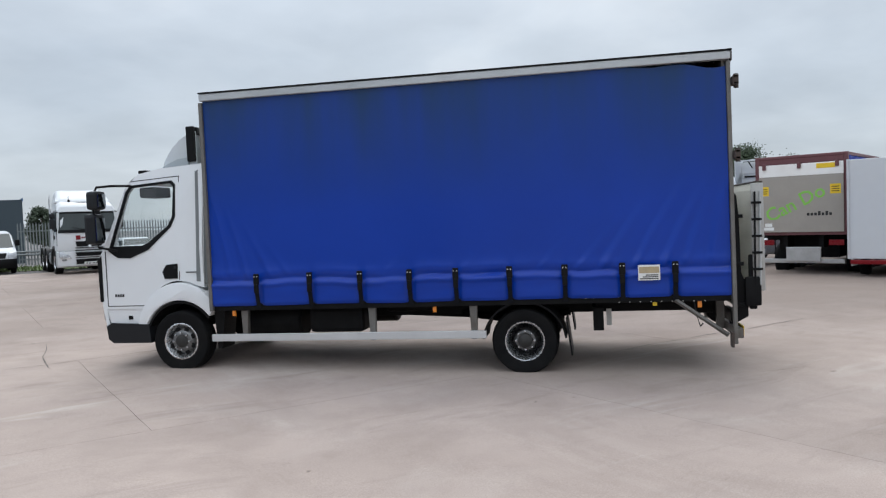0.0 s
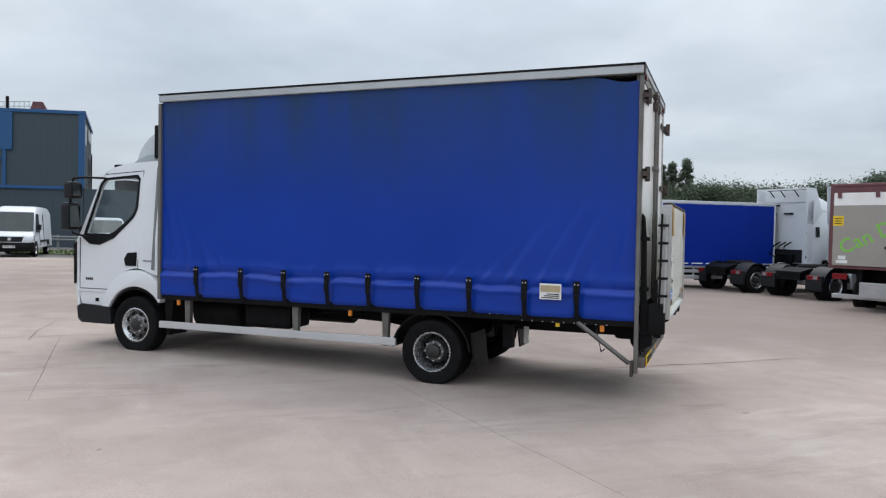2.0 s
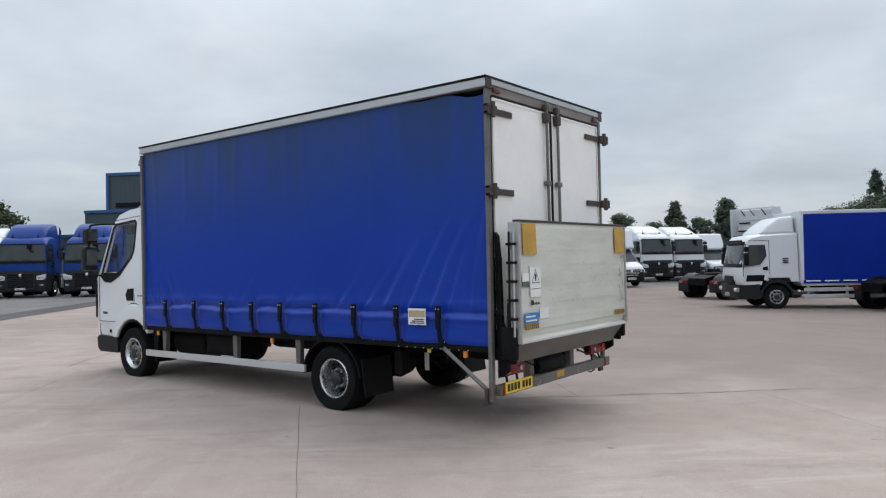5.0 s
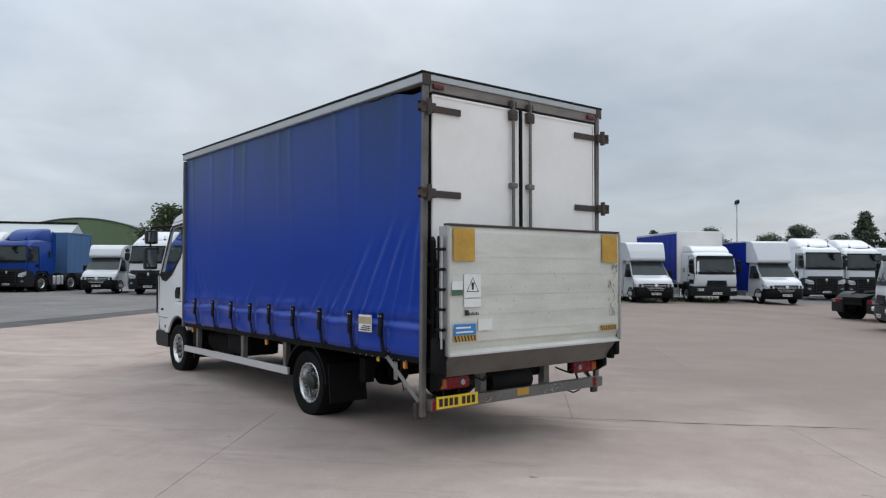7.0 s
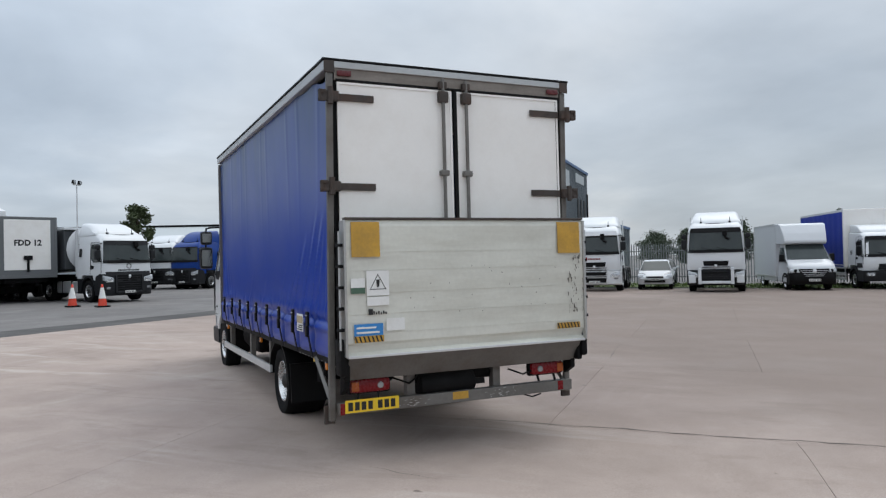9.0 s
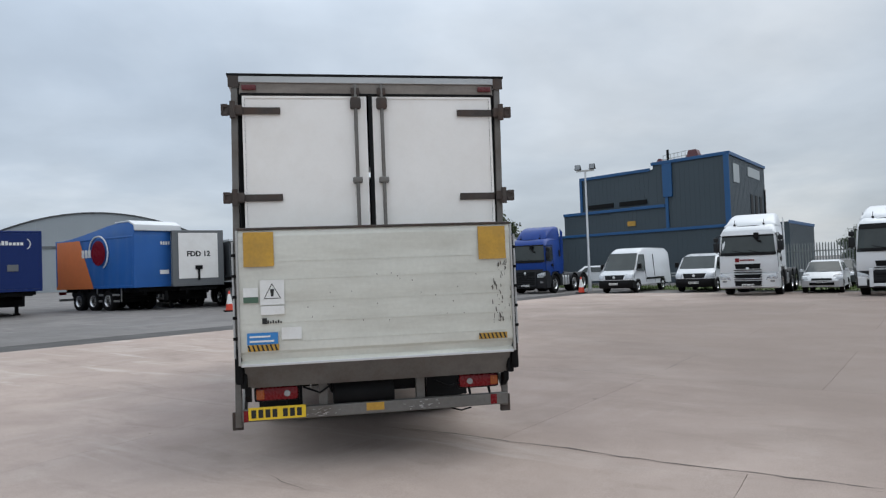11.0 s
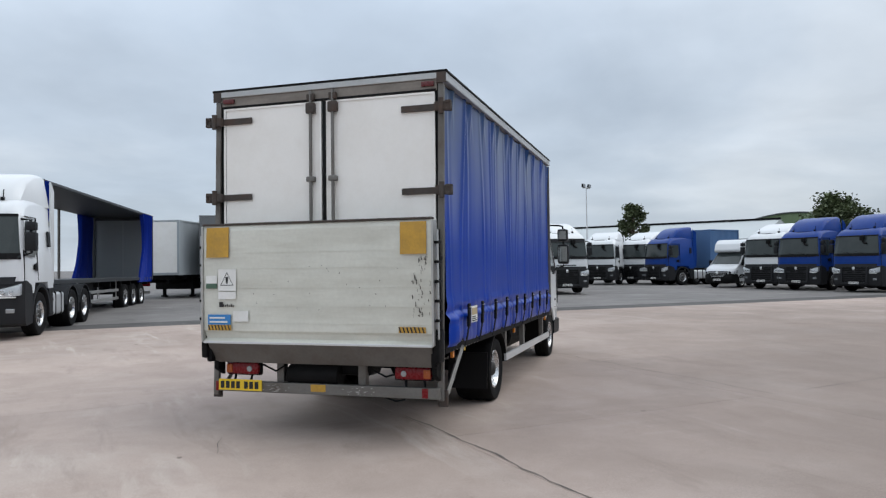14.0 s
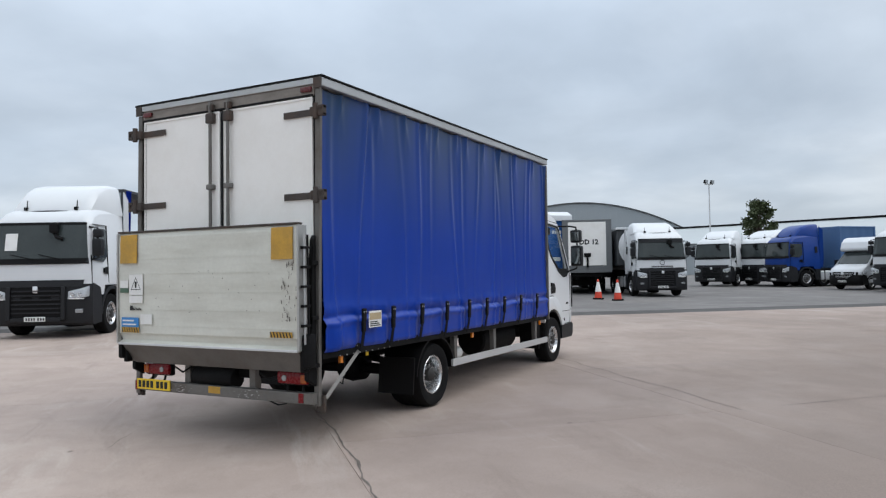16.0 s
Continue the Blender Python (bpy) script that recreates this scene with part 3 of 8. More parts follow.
bm = B()
xs = [-900, -400, -200, -110, -80, -70, -60, -50, -40, -30, -22, -15, -14, -12, -9, -6, -3, 0, 6, 14, 30, 80, 200, 500, 900]
ys = [-900, -400, -150, -60, -30, -15, -5, 0, 4, 9.5, 15, 20, 28, 36, 44, 52, 60, 90, 200, 450, 900]
gv = [[bm.verts.new((x, y, ground_height(x, y) - 0.012)) for y in ys] for x in xs]
for i in range(len(xs) - 1):
    for j in range(len(ys) - 1):
        bm.faces.new((gv[i][j], gv[i + 1][j], gv[i + 1][j + 1], gv[i][j + 1]))
ground = part("ground", bm, TARMAC)
tagged(ground, "old grey tarmac of a wide truck yard", "ground", kind="structure")

# the strip runs along the edge of the concrete
strip_a, strip_b = Vector((14.0, -25.5, 0)), Vector((-34.0, 29.0, 0))
strip_n = Vector((-0.75, -0.66, 0)).normalized()
strip = sheet_over("road", [strip_a, strip_b, strip_b + strip_n * 1.5, strip_a + strip_n * 1.5], 60, 2, DARK_TARMAC, -0.002)
tagged(strip, "dark tarmac strip along the edge of the concrete", "road surface", kind="structure")

# slabs lie on a grid turned 45 degrees to the truck; lines of u = x + y and v = y - x
# the joints across the rows are staggered, and the rows on one side run slightly skew
V = [-35.5, -29.0, -22.6, -16.2, -9.8, -3.0, 9.6, 15.9, 22.3, 28.7, 35.1, 41.5, 47.9, 54.3]
JOINTS = ([-34.4, -26.0, -17.7, -9.4, -1.1, 7.18, 15.45, 23.8, 32.1, 40.4, 48.7, 57.0], [-38.7, -28.6, -18.3, -8.2, 1.95, 12.1, 22.2, 32.3, 42.4, 52.5])
pavement = thing("pavement", "pinkish-grey concrete yard slabs with dirty joints", "pavement")
tagged(pavement, kind="structure")


def slab(u0, u1, v0, v1):
    gap = 0.0032
    skew = lambda u, v: u - 0.055 * (max(v, -9.8) - 9.6) if v < 9.61 and v0 < 9.5 else u
    pts = [((skew(u, v) - v) / 2, (skew(u, v) + v) / 2) for u, v in ((u0 + gap, v0 + gap), (u1 - gap, v0 + gap), (u1 - gap, v1 - gap), (u0 + gap, v1 - gap))]
    # cut the slab at the strip
    out = []
    for i, p in enumerate(pts):
        q = pts[(i + 1) % 4]
        dp, dq = ((Vector((*r, 0)) - strip_a).dot(strip_n) for r in (p, q))
        if dp <= 0:
            out.append(p)
        if (dp < 0) != (dq < 0):
            s = dp / (dp - dq)
            out.append((p[0] + (q[0] - p[0]) * s, p[1] + (q[1] - p[1]) * s))
    if len(out) < 3:
        return
    bm = B()
    # wavy, slightly chipped edges
    ring = []
    for i, p in enumerate(out):
        q = out[(i + 1) % len(out)]
        n = max(2, int(math.dist(p, q) / 0.45))
        for k in range(n):
            s = k / n
            x, y = p[0] + (q[0] - p[0]) * s, p[1] + (q[1] - p[1]) * s
            w = 0.010 * noise.noise((x * 1.7, y * 1.7, 3.0)) + (0.012 * max(0, noise.noise((x * 5, y * 5, 9.0)) - 0.25))
            ring.append((x + w, y + w))
    top = [bm.verts.new((x, y, ground_height(x, y))) for x, y in ring]
    low = [bm.verts.new((x, y, ground_height(x, y) - 0.008)) for x, y in ring]
    bm.faces.new(top)
    for i in range(len(ring)):
        j = (i + 1) % len(ring)
        bm.faces.new((top[j], top[i], low[i], low[j]))
    bmesh.ops.triangulate(bm, faces=[f for f in bm.faces if len(f.verts) > 4])
    part("slab", bm, CONCRETE, pavement)


for row, (v0_, v1_) in enumerate(zip(V, V[1:])):
    cross = JOINTS[(row + 1) % 2]
    for u0_, u1_ in zip(cross, cross[1:]):
        cu_, cv_ = (u0_ + u1_) / 2, (v0_ + v1_) / 2
        if math.hypot((cu_ - cv_) / 2, (cu_ + cv_) / 2 - 10) < 46:
            slab(u0_, u1_, v0_, v1_)


def crack(points, width, mat=SOIL):
    """A meandering open crack, filled with dirt, lying on the slabs."""
    bm = B()
    line = []
    for (x0, y0), (x1, y1) in zip(points, points[1:]):
        n = max(2, int(math.hypot(x1 - x0, y1 - y0) / 0.12))
        for k in range(n):
            s = k / n
            line.append((x0 + (x1 - x0) * s, y0 + (y1 - y0) * s))
    line.append(points[-1])
    left, right = [], []
    for i, (x, y) in enumerate(line):
        jx = 0.07 * noise.noise((x * 1.1, y * 1.1, 1.0)) + 0.03 * noise.noise((x * 5, y * 5, 2.0))
        jy = 0.07 * noise.noise((x * 1.1, y * 1.1, 5.0)) + 0.03 * noise.noise((x * 5, y * 5, 6.0))
        a, c = line[max(i - 1, 0)], line[min(i + 1, len(line) - 1)]
        t = Vector((c[0] - a[0], c[1] - a[1], 0)).normalized()
        nrm = Vector((-t.y, t.x, 0))
        w = width * (0.25 + abs(noise.noise((x * 3, y * 3, 8.0))) * 1.1 + 2.2 * max(0.0, noise.noise((x * 1.3, y * 1.3, 3.0)) - 0.15)) * min(1, i / 4 + 0.15, (len(line) - 1 - i) / 4 + 0.15)
        p = Vector((x + jx, y + jy, ground_height(x, y) + 0.004))
        left.append(bm.verts.new(p + nrm * w))
        right.append(bm.verts.new(p - nrm * w))
    for i in range(len(line) - 1):
        bm.faces.new((left[i], left[i + 1], right[i + 1], right[i]))
    part("crack", bm, mat, pavement)


crack([(0.36, 9.96), (1.1, 10.78), (1.75, 11.42), (2.4, 12.06), (3.6, 13.3)], 0.0165)
crack([(-8.6, 10.3), (-7.4, 8.8), (-7.0, 8.4)], 0.0150)
crack([(-7.6, 8.3), (-6.0, 10.2)], 0.0110)
crack([(1.83, 8.64), (2.44, 9.0)], 0.0100)
crack([(-6.6, 9.5), (-5.4, 11.0), (-3.9, 12.45), (-1.95, 14.4)], 0.0120)
crack([(-2.5, 14.6), (-4.2, 16.2)], 0.0100)
crack([(0.45, 9.9), (0.72, 10.42)], 0.0160)


# ---- grass verge, fence and far sheds ----
def tuft_strip(name, pts, width, label):
    bm = B()
    # matted turf under the blades
    edge = []
    for i, (x0, y0) in enumerate(pts):
        xa, ya = pts[max(i - 1, 0)]
        xb, yb = pts[min(i + 1, len(pts) - 1)]
        t = Vector((xb - xa, yb - ya, 0)).normalized()
        edge.append([bm.verts.new((x0 - t.y * o, y0 + t.x * o, ground_height(x0 - t.y * o, y0 + t.x * o) + 0.02)) for o in (-width / 2, 0, width / 2)])
    for a, b_ in zip(edge, edge[1:]):
        for k in range(2):
            bm.faces.new((a[k], a[k + 1], b_[k + 1], b_[k]))
    for (x0, y0), (x1, y1) in zip(pts, pts[1:]):
        n = max(1, int(math.hypot(x1 - x0, y1 - y0) * 120))
        for _ in range(n):
            s, o = random.random(), (random.random() - 0.5) * width
            t = Vector((x1 - x0, y1 - y0, 0)).normalized()
            x, y = x0 + (x1 - x0) * s - t.y * o, y0 + (y1 - y0) * s + t.x * o
            z = ground_height(x, y) - 0.03
            h, a = random.uniform(0.06, 0.24), random.uniform(0, 6.28)
            d = Vector((math.cos(a), math.sin(a), 0)) * 0.05
            bm.faces.new([bm.verts.new(v) for v in ((x - d.x, y - d.y, z), (x + d.x, y + d.y, z), (x + d.y * 0.8, y - d.x * 0.8, z + h))])
    ob = part(name, bm, GRASS)
    return tagged(ob, label, "grass", kind="stuff")


def palisade(name, a, b_, height, group):
    """Palisade fencing: two rails and pointed pales."""
    root = thing(name, "weathered grey steel palisade fence with pointed pales", "fence", group)
    a, b_ = Vector(a), Vector(b_)
    way = (b_ - a).normalized()
    side = Vector((-way.y, way.x, 0))
    for h in (0.35, height - 0.45):
        bm = B()
        p, q = (Vector((v.x, v.y, ground_height(v.x, v.y) + h)) for v in (a, b_))
        for s in (-1,):
            vs = [bm.verts.new(v) for v in (p - side * 0.03, q - side * 0.03, q - side * 0.03 + Vector((0, 0, 0.06)), p - side * 0.03 + Vector((0, 0, 0.06)), p + side * 0.01, q + side * 0.01, q + side * 0.01 + Vector((0, 0, 0.06)), p + side * 0.01 + Vector((0, 0, 0.06)))]
            for f in ((0, 1, 2, 3), (7, 6, 5, 4), (0, 4, 5, 1), (3, 2, 6, 7)):
                bm.faces.new([vs[i] for i in f])
        part("rail", bm, FENCE, root)
    bm = B()
    w = 0.034
    prism(bm, [(-w, 0), (w, 0), (w, height - 0.12), (w * 0.4, height), (-w * 0.4, height), (-w, height - 0.12)], -0.006, 0.006)
    pale = part("pale", bm, FENCE, root)
    n = int((b_ - a).length / 0.155)
    turn = math.atan2(way.y, way.x)
    for i in range(n):
        ob = pale if i == 0 else new("pale", pale.data)
        ob.parent = root
        p = a + way * (i * 0.155) + side * 0.02
        ob.matrix_world = pose(p.x, p.y, ground_height(p.x, p.y) + 0.05, 0, 0, math.degrees(turn))
    return root


palisade("palisade_fence", (-31.6, 36.15, 0), (-24.8, 41.0, 0), 2.4, "fences behind the parked vehicles")
palisade("palisade_fence", (-24.7, 41.1, 0), (-19.0, 45.2, 0), 2.4, "fences behind the parked vehicles")
tuft_strip("grass", [(-34, 30.5), (-25, 35.0), (-15, 42.0)], 5.0, "rough strip of grass in front of the fence")
tuft_strip("grass", [(-44.0, 27.0), (-34, 31.0)], 2.5, "rough strip of grass beside the grey unit")


# dark grey industrial unit with blue trims
def unit_building():
    corner, left = Vector((-38.6, 38.6, 0)), Vector((-50.3, 32.2, 0))
    way = (left - corner).normalized()
    turn = math.degrees(math.atan2(-way.y, -way.x))
    root = thing("industrial_unit", "slate-grey clad industrial unit with bright blue trims", "building", m=pose(corner.x, corner.y, ground_height(corner.x, corner.y) - 0.1, 0, 0, turn))
    # local x runs along the front towards the near corner (x = 0), y goes back into the building
    def clad(name, x0, x1, y0, y1, z0, z1, axis="x"):
        bm = B()
        box(bm, x0, x1, y0, y1, z0, z1)
        wall = part(name, bm, CLAD, root)
        bm = B()
        step = 0.4
        for i in range(int((x1 - x0) / step)):
            box(bm, x0 + i * step + 0.1, x0 + i * step + 0.3, y0 - 0.012, y0 - 0.002, z0, z1 - 0.2)
        if axis == "xy":
            for i in range(int((y1 - y0) / step)):
                box(bm, x1 + 0.002, x1 + 0.012, y0 + i * step + 0.1, y0 + i * step + 0.3, z0, z1)
        part("cladding_ribs", bm, CLAD, wall)
        return wall
    def trim(x0, x1, y0, y1, z0, z1):
        bm = B()
        box(bm, x0, x1, y0, y1, z0, z1, 0.02)
        part("trim", bm, TRIM_BLUE, root, "bright blue trim")
    H = 9.25
    clad("wall", -6.2, 0, 0, 11.5, 0, H, "xy")
    clad("wall", 0.02, 4.1, 0.04, 10.0, 0, 4.1, "xy")
    clad("wall", -13.35, -6.2, 0.0, 8.4, 0, 8.85)
    clad("wall", -15.3, -13.35, 0.0, 8.4, 0, 6.0)
    clad("wall", -19.5, -15.3, 0.05, 8, 0, 4.15)
    trim(-6.3, 0.1, -0.12, -0.04, H - 0.12, H + 0.12)
    trim(0.04, 0.12, -0.03, 11.5, H - 0.12, H + 0.12)
    trim(4.115, 4.17, -0.12, 10.0, 3.98, 4.20)
    trim(-0.3, 0.1, -0.14, -0.04, 4.25, H - 0.13)
    trim(-13.4, -6.4, -0.12, -0.04, 8.73, 8.97)
    trim(-13.4, -13.15, -0.13, -0.04, 6.1, 8.72)
    trim(-15.3, -5.2, -0.14, -0.05, 5.85, 6.09)
    trim(-19.6, -0.02, -0.13, -0.05, 4.02, 4.24)
    trim(-5.15, -4.9, -0.12, -0.04, 4.25, 6.6)
    trim(-5.3, -4.5, -0.16, -0.04, 6.6, H - 0.13)
    for x in (-12.6, -9.4):
        bm = B()
        box(bm, x, x + 2.6, -0.10, -0.04, 6.25, 6.6)
        part("window_strip", bm, BLACK, root, "narrow dark window strip")
    # pale panels and dark slots high on the end wall
    for y0, y1, z0, z1 in ((1.2, 2.9, 7.3, 8.65), (5.6, 9.6, 8.05, 8.8)):
        bm = B()
        box(bm, 0.015, 0.05, y0, y1, z0, z1, 0.01)
        part("end_panel", bm, SHED_WHITE, root, "off-white panel on the end wall")
    for y0 in (6.2, 7.7, 9.3):
        bm = B()
        box(bm, 0.015, 0.05, y0, y0 + 0.8, 4.3, 6.7, 0.01)
        part("end_window", bm, BLACK, root, "tall narrow dark window")
    bm = B()
    box(bm, 0.013, 0.09, 11.0, 11.4, 4.3, 7.4, 0.01)
    part("downpipe", bm, CHASSIS, root)
    bm = B()
    box(bm, -8.7, -7.95, -0.09, -0.045, 4.62, 5.0, 0.01)
    part("sign_panel", bm, FLAG, root, "small faded ochre sign")
    # a steel flue, and red and white plant on the roof
    bm = B()
    spin(bm, [(0.11, H), (0.11, H + 0.9), (0.09, H + 0.95), (0.001, H + 0.95)], (-4.9, 0.2, 0), "z", 12)
    part("flue", bm, CHASSIS, root)
    for x0, x1, z1 in ((-6.15, -5.55, 0.45), (-3.5, -2.5, 0.75)):
        bm = B()
        box(bm, x0, x1, 0.6, 1.7, H + 0.02, H + z1 * 0.55, 0.06)
        prism(bm, [(x0 + 0.05, H + z1 * 0.55), (x1 - 0.05, H + z1 * 0.55), (x1 - 0.2, H + z1), (x0 + 0.15, H + z1)], 0.7, 1.6, 0.03)
        part("roof_plant", bm, MAROON, root, "dark red plant on the roof")
    for k in range(7):
        bm = B()
        tube(bm, [(-5.5 + 0.32 * k, 0.7, H + 0.1), (-5.5 + 0.32 * k, 0.7, H + 0.62 + 0.02 * k)], 0.022, 5)
        part("guard_rail", bm, SHED_WHITE, root)
    for z in (0.34, 0.66):
        bm = B()
        tube(bm, [(-5.55, 0.7, H + z - 0.04), (-3.5, 0.7, H + z + 0.08)], 0.025, 5)
        part("guard_rail", bm, SHED_WHITE, root)
    bm = B()
    box(bm, -18.9, -16.2, 0.0, 0.045, 0, 3.0, 0.01)
    part("roller_door", bm, GREY_BOX, root)
    # the end wall does not stand square to the front
    for ob in root.children_recursive:
        for v in ob.data.vertices:
            if v.co.y > 0:
                v.co.x -= 0.283 * v.co.y
    return root


unit_building()
bm = B()
for z in (0.45, 0.62):
    tube(bm, [(-38.2, 33.2, z + 0.15), (-33.4, 35.4, z + 0.15), (-30.6, 36.6, z + 0.15)], 0.07, 6)
barrier = thing("crash_barrier", "low galvanised steel crash barrier by the grey unit", "barrier")
part("beam", bm, FENCE, barrier)
for p in ((-38, 33.3), (-36, 34.2), (-34, 35.1), (-32, 36.0)):
    bm = B()
    box(bm, p[0] - 0.05, p[0] + 0.05, p[1] + 0.07, p[1] + 0.17, 0, 0.9)
    part("post", bm, FENCE, barrier)


def arched_shed(x, y, heading, half, eaves, rise, length, end_mat, roof_mat, label):
    """A shed with a shallow curved roof; its gable faces local +x."""
    root = thing("arched_shed", label, "building", m=stand(x, y, heading))
    arc = [(-half + 2 * half * i / 24, eaves + rise * (1 - (2 * i / 24 - 1) ** 2)) for i in range(25)]
    bm = B()
    n = [bm.verts.new((0, a, b_)) for a, b_ in [(-half, -0.3)] + arc + [(half, -0.3)]]
    k = [bm.verts.new((-0.2, a, b_)) for a, b_ in [(-half, -0.3)] + arc + [(half, -0.3)]]
    bm.faces.new(n)
    bm.faces.new(list(reversed(k)))
    gable = part("gable_wall", bm, end_mat, root)
    bm = B()
    for i in range(int(2 * half / 0.9)):
        yy = -half + 0.45 + i * 0.9
        box(bm, 0.003, 0.04, yy, yy + 0.5, 0, eaves + rise * (1 - (yy / half) ** 2) * 0.98 - 0.15)
    part("sheeting_ribs", bm, end_mat, gable)
    bm = B()
    vs = [[bm.verts.new((d, a * 1.01, b_ + 0.06)) for a, b_ in arc] for d in (0.25, -length)]
    us = [[bm.verts.new((d, a * 1.01, b_ + 0.18)) for a, b_ in arc] for d in (0.25, -length)]
    for i in range(24):
        bm.faces.new((us[0][i], us[0][i + 1], us[1][i + 1], us[1][i]))
        bm.faces.new((vs[0][i], vs[0][i + 1], us[0][i + 1], us[0][i]))
    part("roof", bm, roof_mat, root)
    for s in (-1, 1):
        bm = B()
        box(bm, -length, -0.2, s * half - 0.1, s * half + 0.1, -0.3, eaves)
        part("side_wall", bm, end_mat, root)
    bm = B()
    box(bm, 0.045, 0.2, -half, half, eaves - 0.5, eaves - 0.2)
    part("eaves_band", bm, roof_mat, root)
    bm = B()
    box(bm, 0.05, 0.12, -2.5, 2.5, 0, min(4.6, eaves))
    part("door", bm, GREY_BOX, root)
    return root


arched_shed(-102.7, -19.9, 10, 15.5, 6.6, 4.3, 60, SHED_GREY, GREY_BOX, "large pale grey shed with a shallow arched roof")
arched_shed(-99.6, 28.6, -30, 12.0, 4.2, 3.7, 40, ROOF_GREEN, GREY_BOX, "green sheeted shed with a curved gable")


def long_shed(a, b_, height, label):
    a, b_ = Vector(a), Vector(b_)
    way = b_ - a
    root = thing("long_shed", label, "building", m=pose(a.x, a.y, 0.2, 0, 0, math.degrees(math.atan2(way.y, way.x))))
    L = way.length
    bm = B()
    box(bm, 0, L, 0, 16, -0.3, height - 2.4)
    wall = part("wall", bm, SHED_GREY, root)
    bm = B()
    join_faces(bm, [(-0.4, -0.5, height - 2.45), (L + 0.4, -0.5, height - 2.45), (L + 0.4, 9, height), (-0.4, 9, height), (-0.4, 18, height - 2.4), (L + 0.4, 18, height - 2.4)],
               [(0, 1, 2, 3), (3, 2, 5, 4), (0, 3, 4), (1, 5, 2)])
    roof = part("roof", bm, SHED_WHITE, root)
    bm = B()
    box(bm, -0.4, L + 0.4, 8.8, 9.2, height - 0.02, height + 0.22)
    part("ridge", bm, BLACK, roof)
    return root


long_shed((-92, -9.0, 0), (-80.0, 22.0, 0), 6.4, "long low shed with an off-white sheeted roof")


def lamp_post(x, y, height, heading, label="tall galvanised post with two floodlights"):
    root = thing("flood_light_post", label, "lamp post", "yard flood lights", m=stand(x, y, heading))
    bm = B()
    spin(bm, [(0.11, 0), (0.10, 1.2), (0.075, 1.3), (0.05, height), (0.001, height)], (0, 0, 0), "z", 10)
    part("post", bm, GALV if height < 5 else ALU_BRIGHT, root, smooth=True)
    bm = B()
    box(bm, -0.05, 0.05, -0.55, 0.55, height - 0.06, height + 0.04)
    part("cross_arm", bm, ALU, root)
    for s in (-1, 1):
        bm = B()
        box(bm, -0.12, 0.12, s * 0.45 - 0.20, s * 0.45 + 0.20, height + 0.06, height + 0.38, 0.03, (0.05, 0.05, 0.05))
        lamp = part("flood_light", bm, BLACK, root)
        bm = B()
        box(bm, 0.10, 0.135, s * 0.45 - 0.16, s * 0.45 + 0.16, height + 0.09, height + 0.35)
        part("lens", bm, LAMP_CLEAR, lamp)


lamp_post(-33.8, 26.0, 7.3, -40)
lamp_post(-64.0, 5.2, 8.75, 60)
lamp_post(-25.4, 62.2, 7.2, 38)
lamp_post(-52.6, 34.0, 6.6, -60)


# ---- trees ----
def tree(x, y, height, spread, label, leaf=LEAF, clumps=26, base=0.25, tall=False, seed=1, size=0.13, dense=150):
    rng = random.Random(seed)
    root = thing("tree", label, "tree", "trees round the yard", m=stand(x, y, 0))
    bm = B()
    tube(bm, [(0, 0, -0.2), (0.05 * height / 6, 0, height * 0.3), (-0.03 * height / 6, 0.05, height * 0.62), (0, 0, height * 0.93)], [0.035 * height, 0.026 * height, 0.015 * height, 0.004 * height], 8)
    heads = []
    for i in range(clumps):
        z = height * (base + (1 - base) * (i + 0.5) / clumps)
        f = (z / height - base) / (1 - base)
        reach = spread * (math.sin(math.pi * min(1, f * 0.86 + 0.12)) ** (0.6 if not tall else 0.9)) * rng.uniform(0.45, 1.0)
        a = i * 2.4 + rng.uniform(-0.5, 0.5)
        tip = Vector((reach * math.cos(a), reach * math.sin(a), z + rng.uniform(-0.2, 0.3) * spread * 0.4))
        heads.append(tip)
        start = Vector((0, 0, max(height * 0.18, tip.z - reach * 0.6)))
        tube(bm, [start, start.lerp(tip, 0.55) + Vector((0, 0, 0.05 * height)), tip], [0.010 * height, 0.006 * height, 0.002 * height], 5, False)
    verts, faces = [], []
    cr = spread * (0.36 if not tall else 0.42)
    for tip in heads:
        for _ in range(dense):
            d = Vector((rng.gauss(0, 1), rng.gauss(0, 1), rng.gauss(0, 0.8)))
            p = tip + d * cr * 0.42
            s = size * rng.uniform(0.6, 1.5)
            u = Vector((rng.uniform(-1, 1), rng.uniform(-1, 1), rng.uniform(-0.6, 0.6))).normalized() * s
            v = u.orthogonal().normalized() * s * 0.7
            k = len(verts)
            verts += [p - u, p + v, p + u, p - v]
            faces.append((k, k + 1, k + 2, k + 3))
    fit = height / max(v.z for v in verts)
    for v in verts:
        v.z *= fit
    for v in bm.verts:
        v.co.z *= fit
    part("trunk", bm, BARK, root)
    me = bpy.data.meshes.new("crown")
    me.from_pydata(verts, [], faces)
    me.materials.append(leaf)
    ob = new("crown", me)
    ob.parent = root
    return root


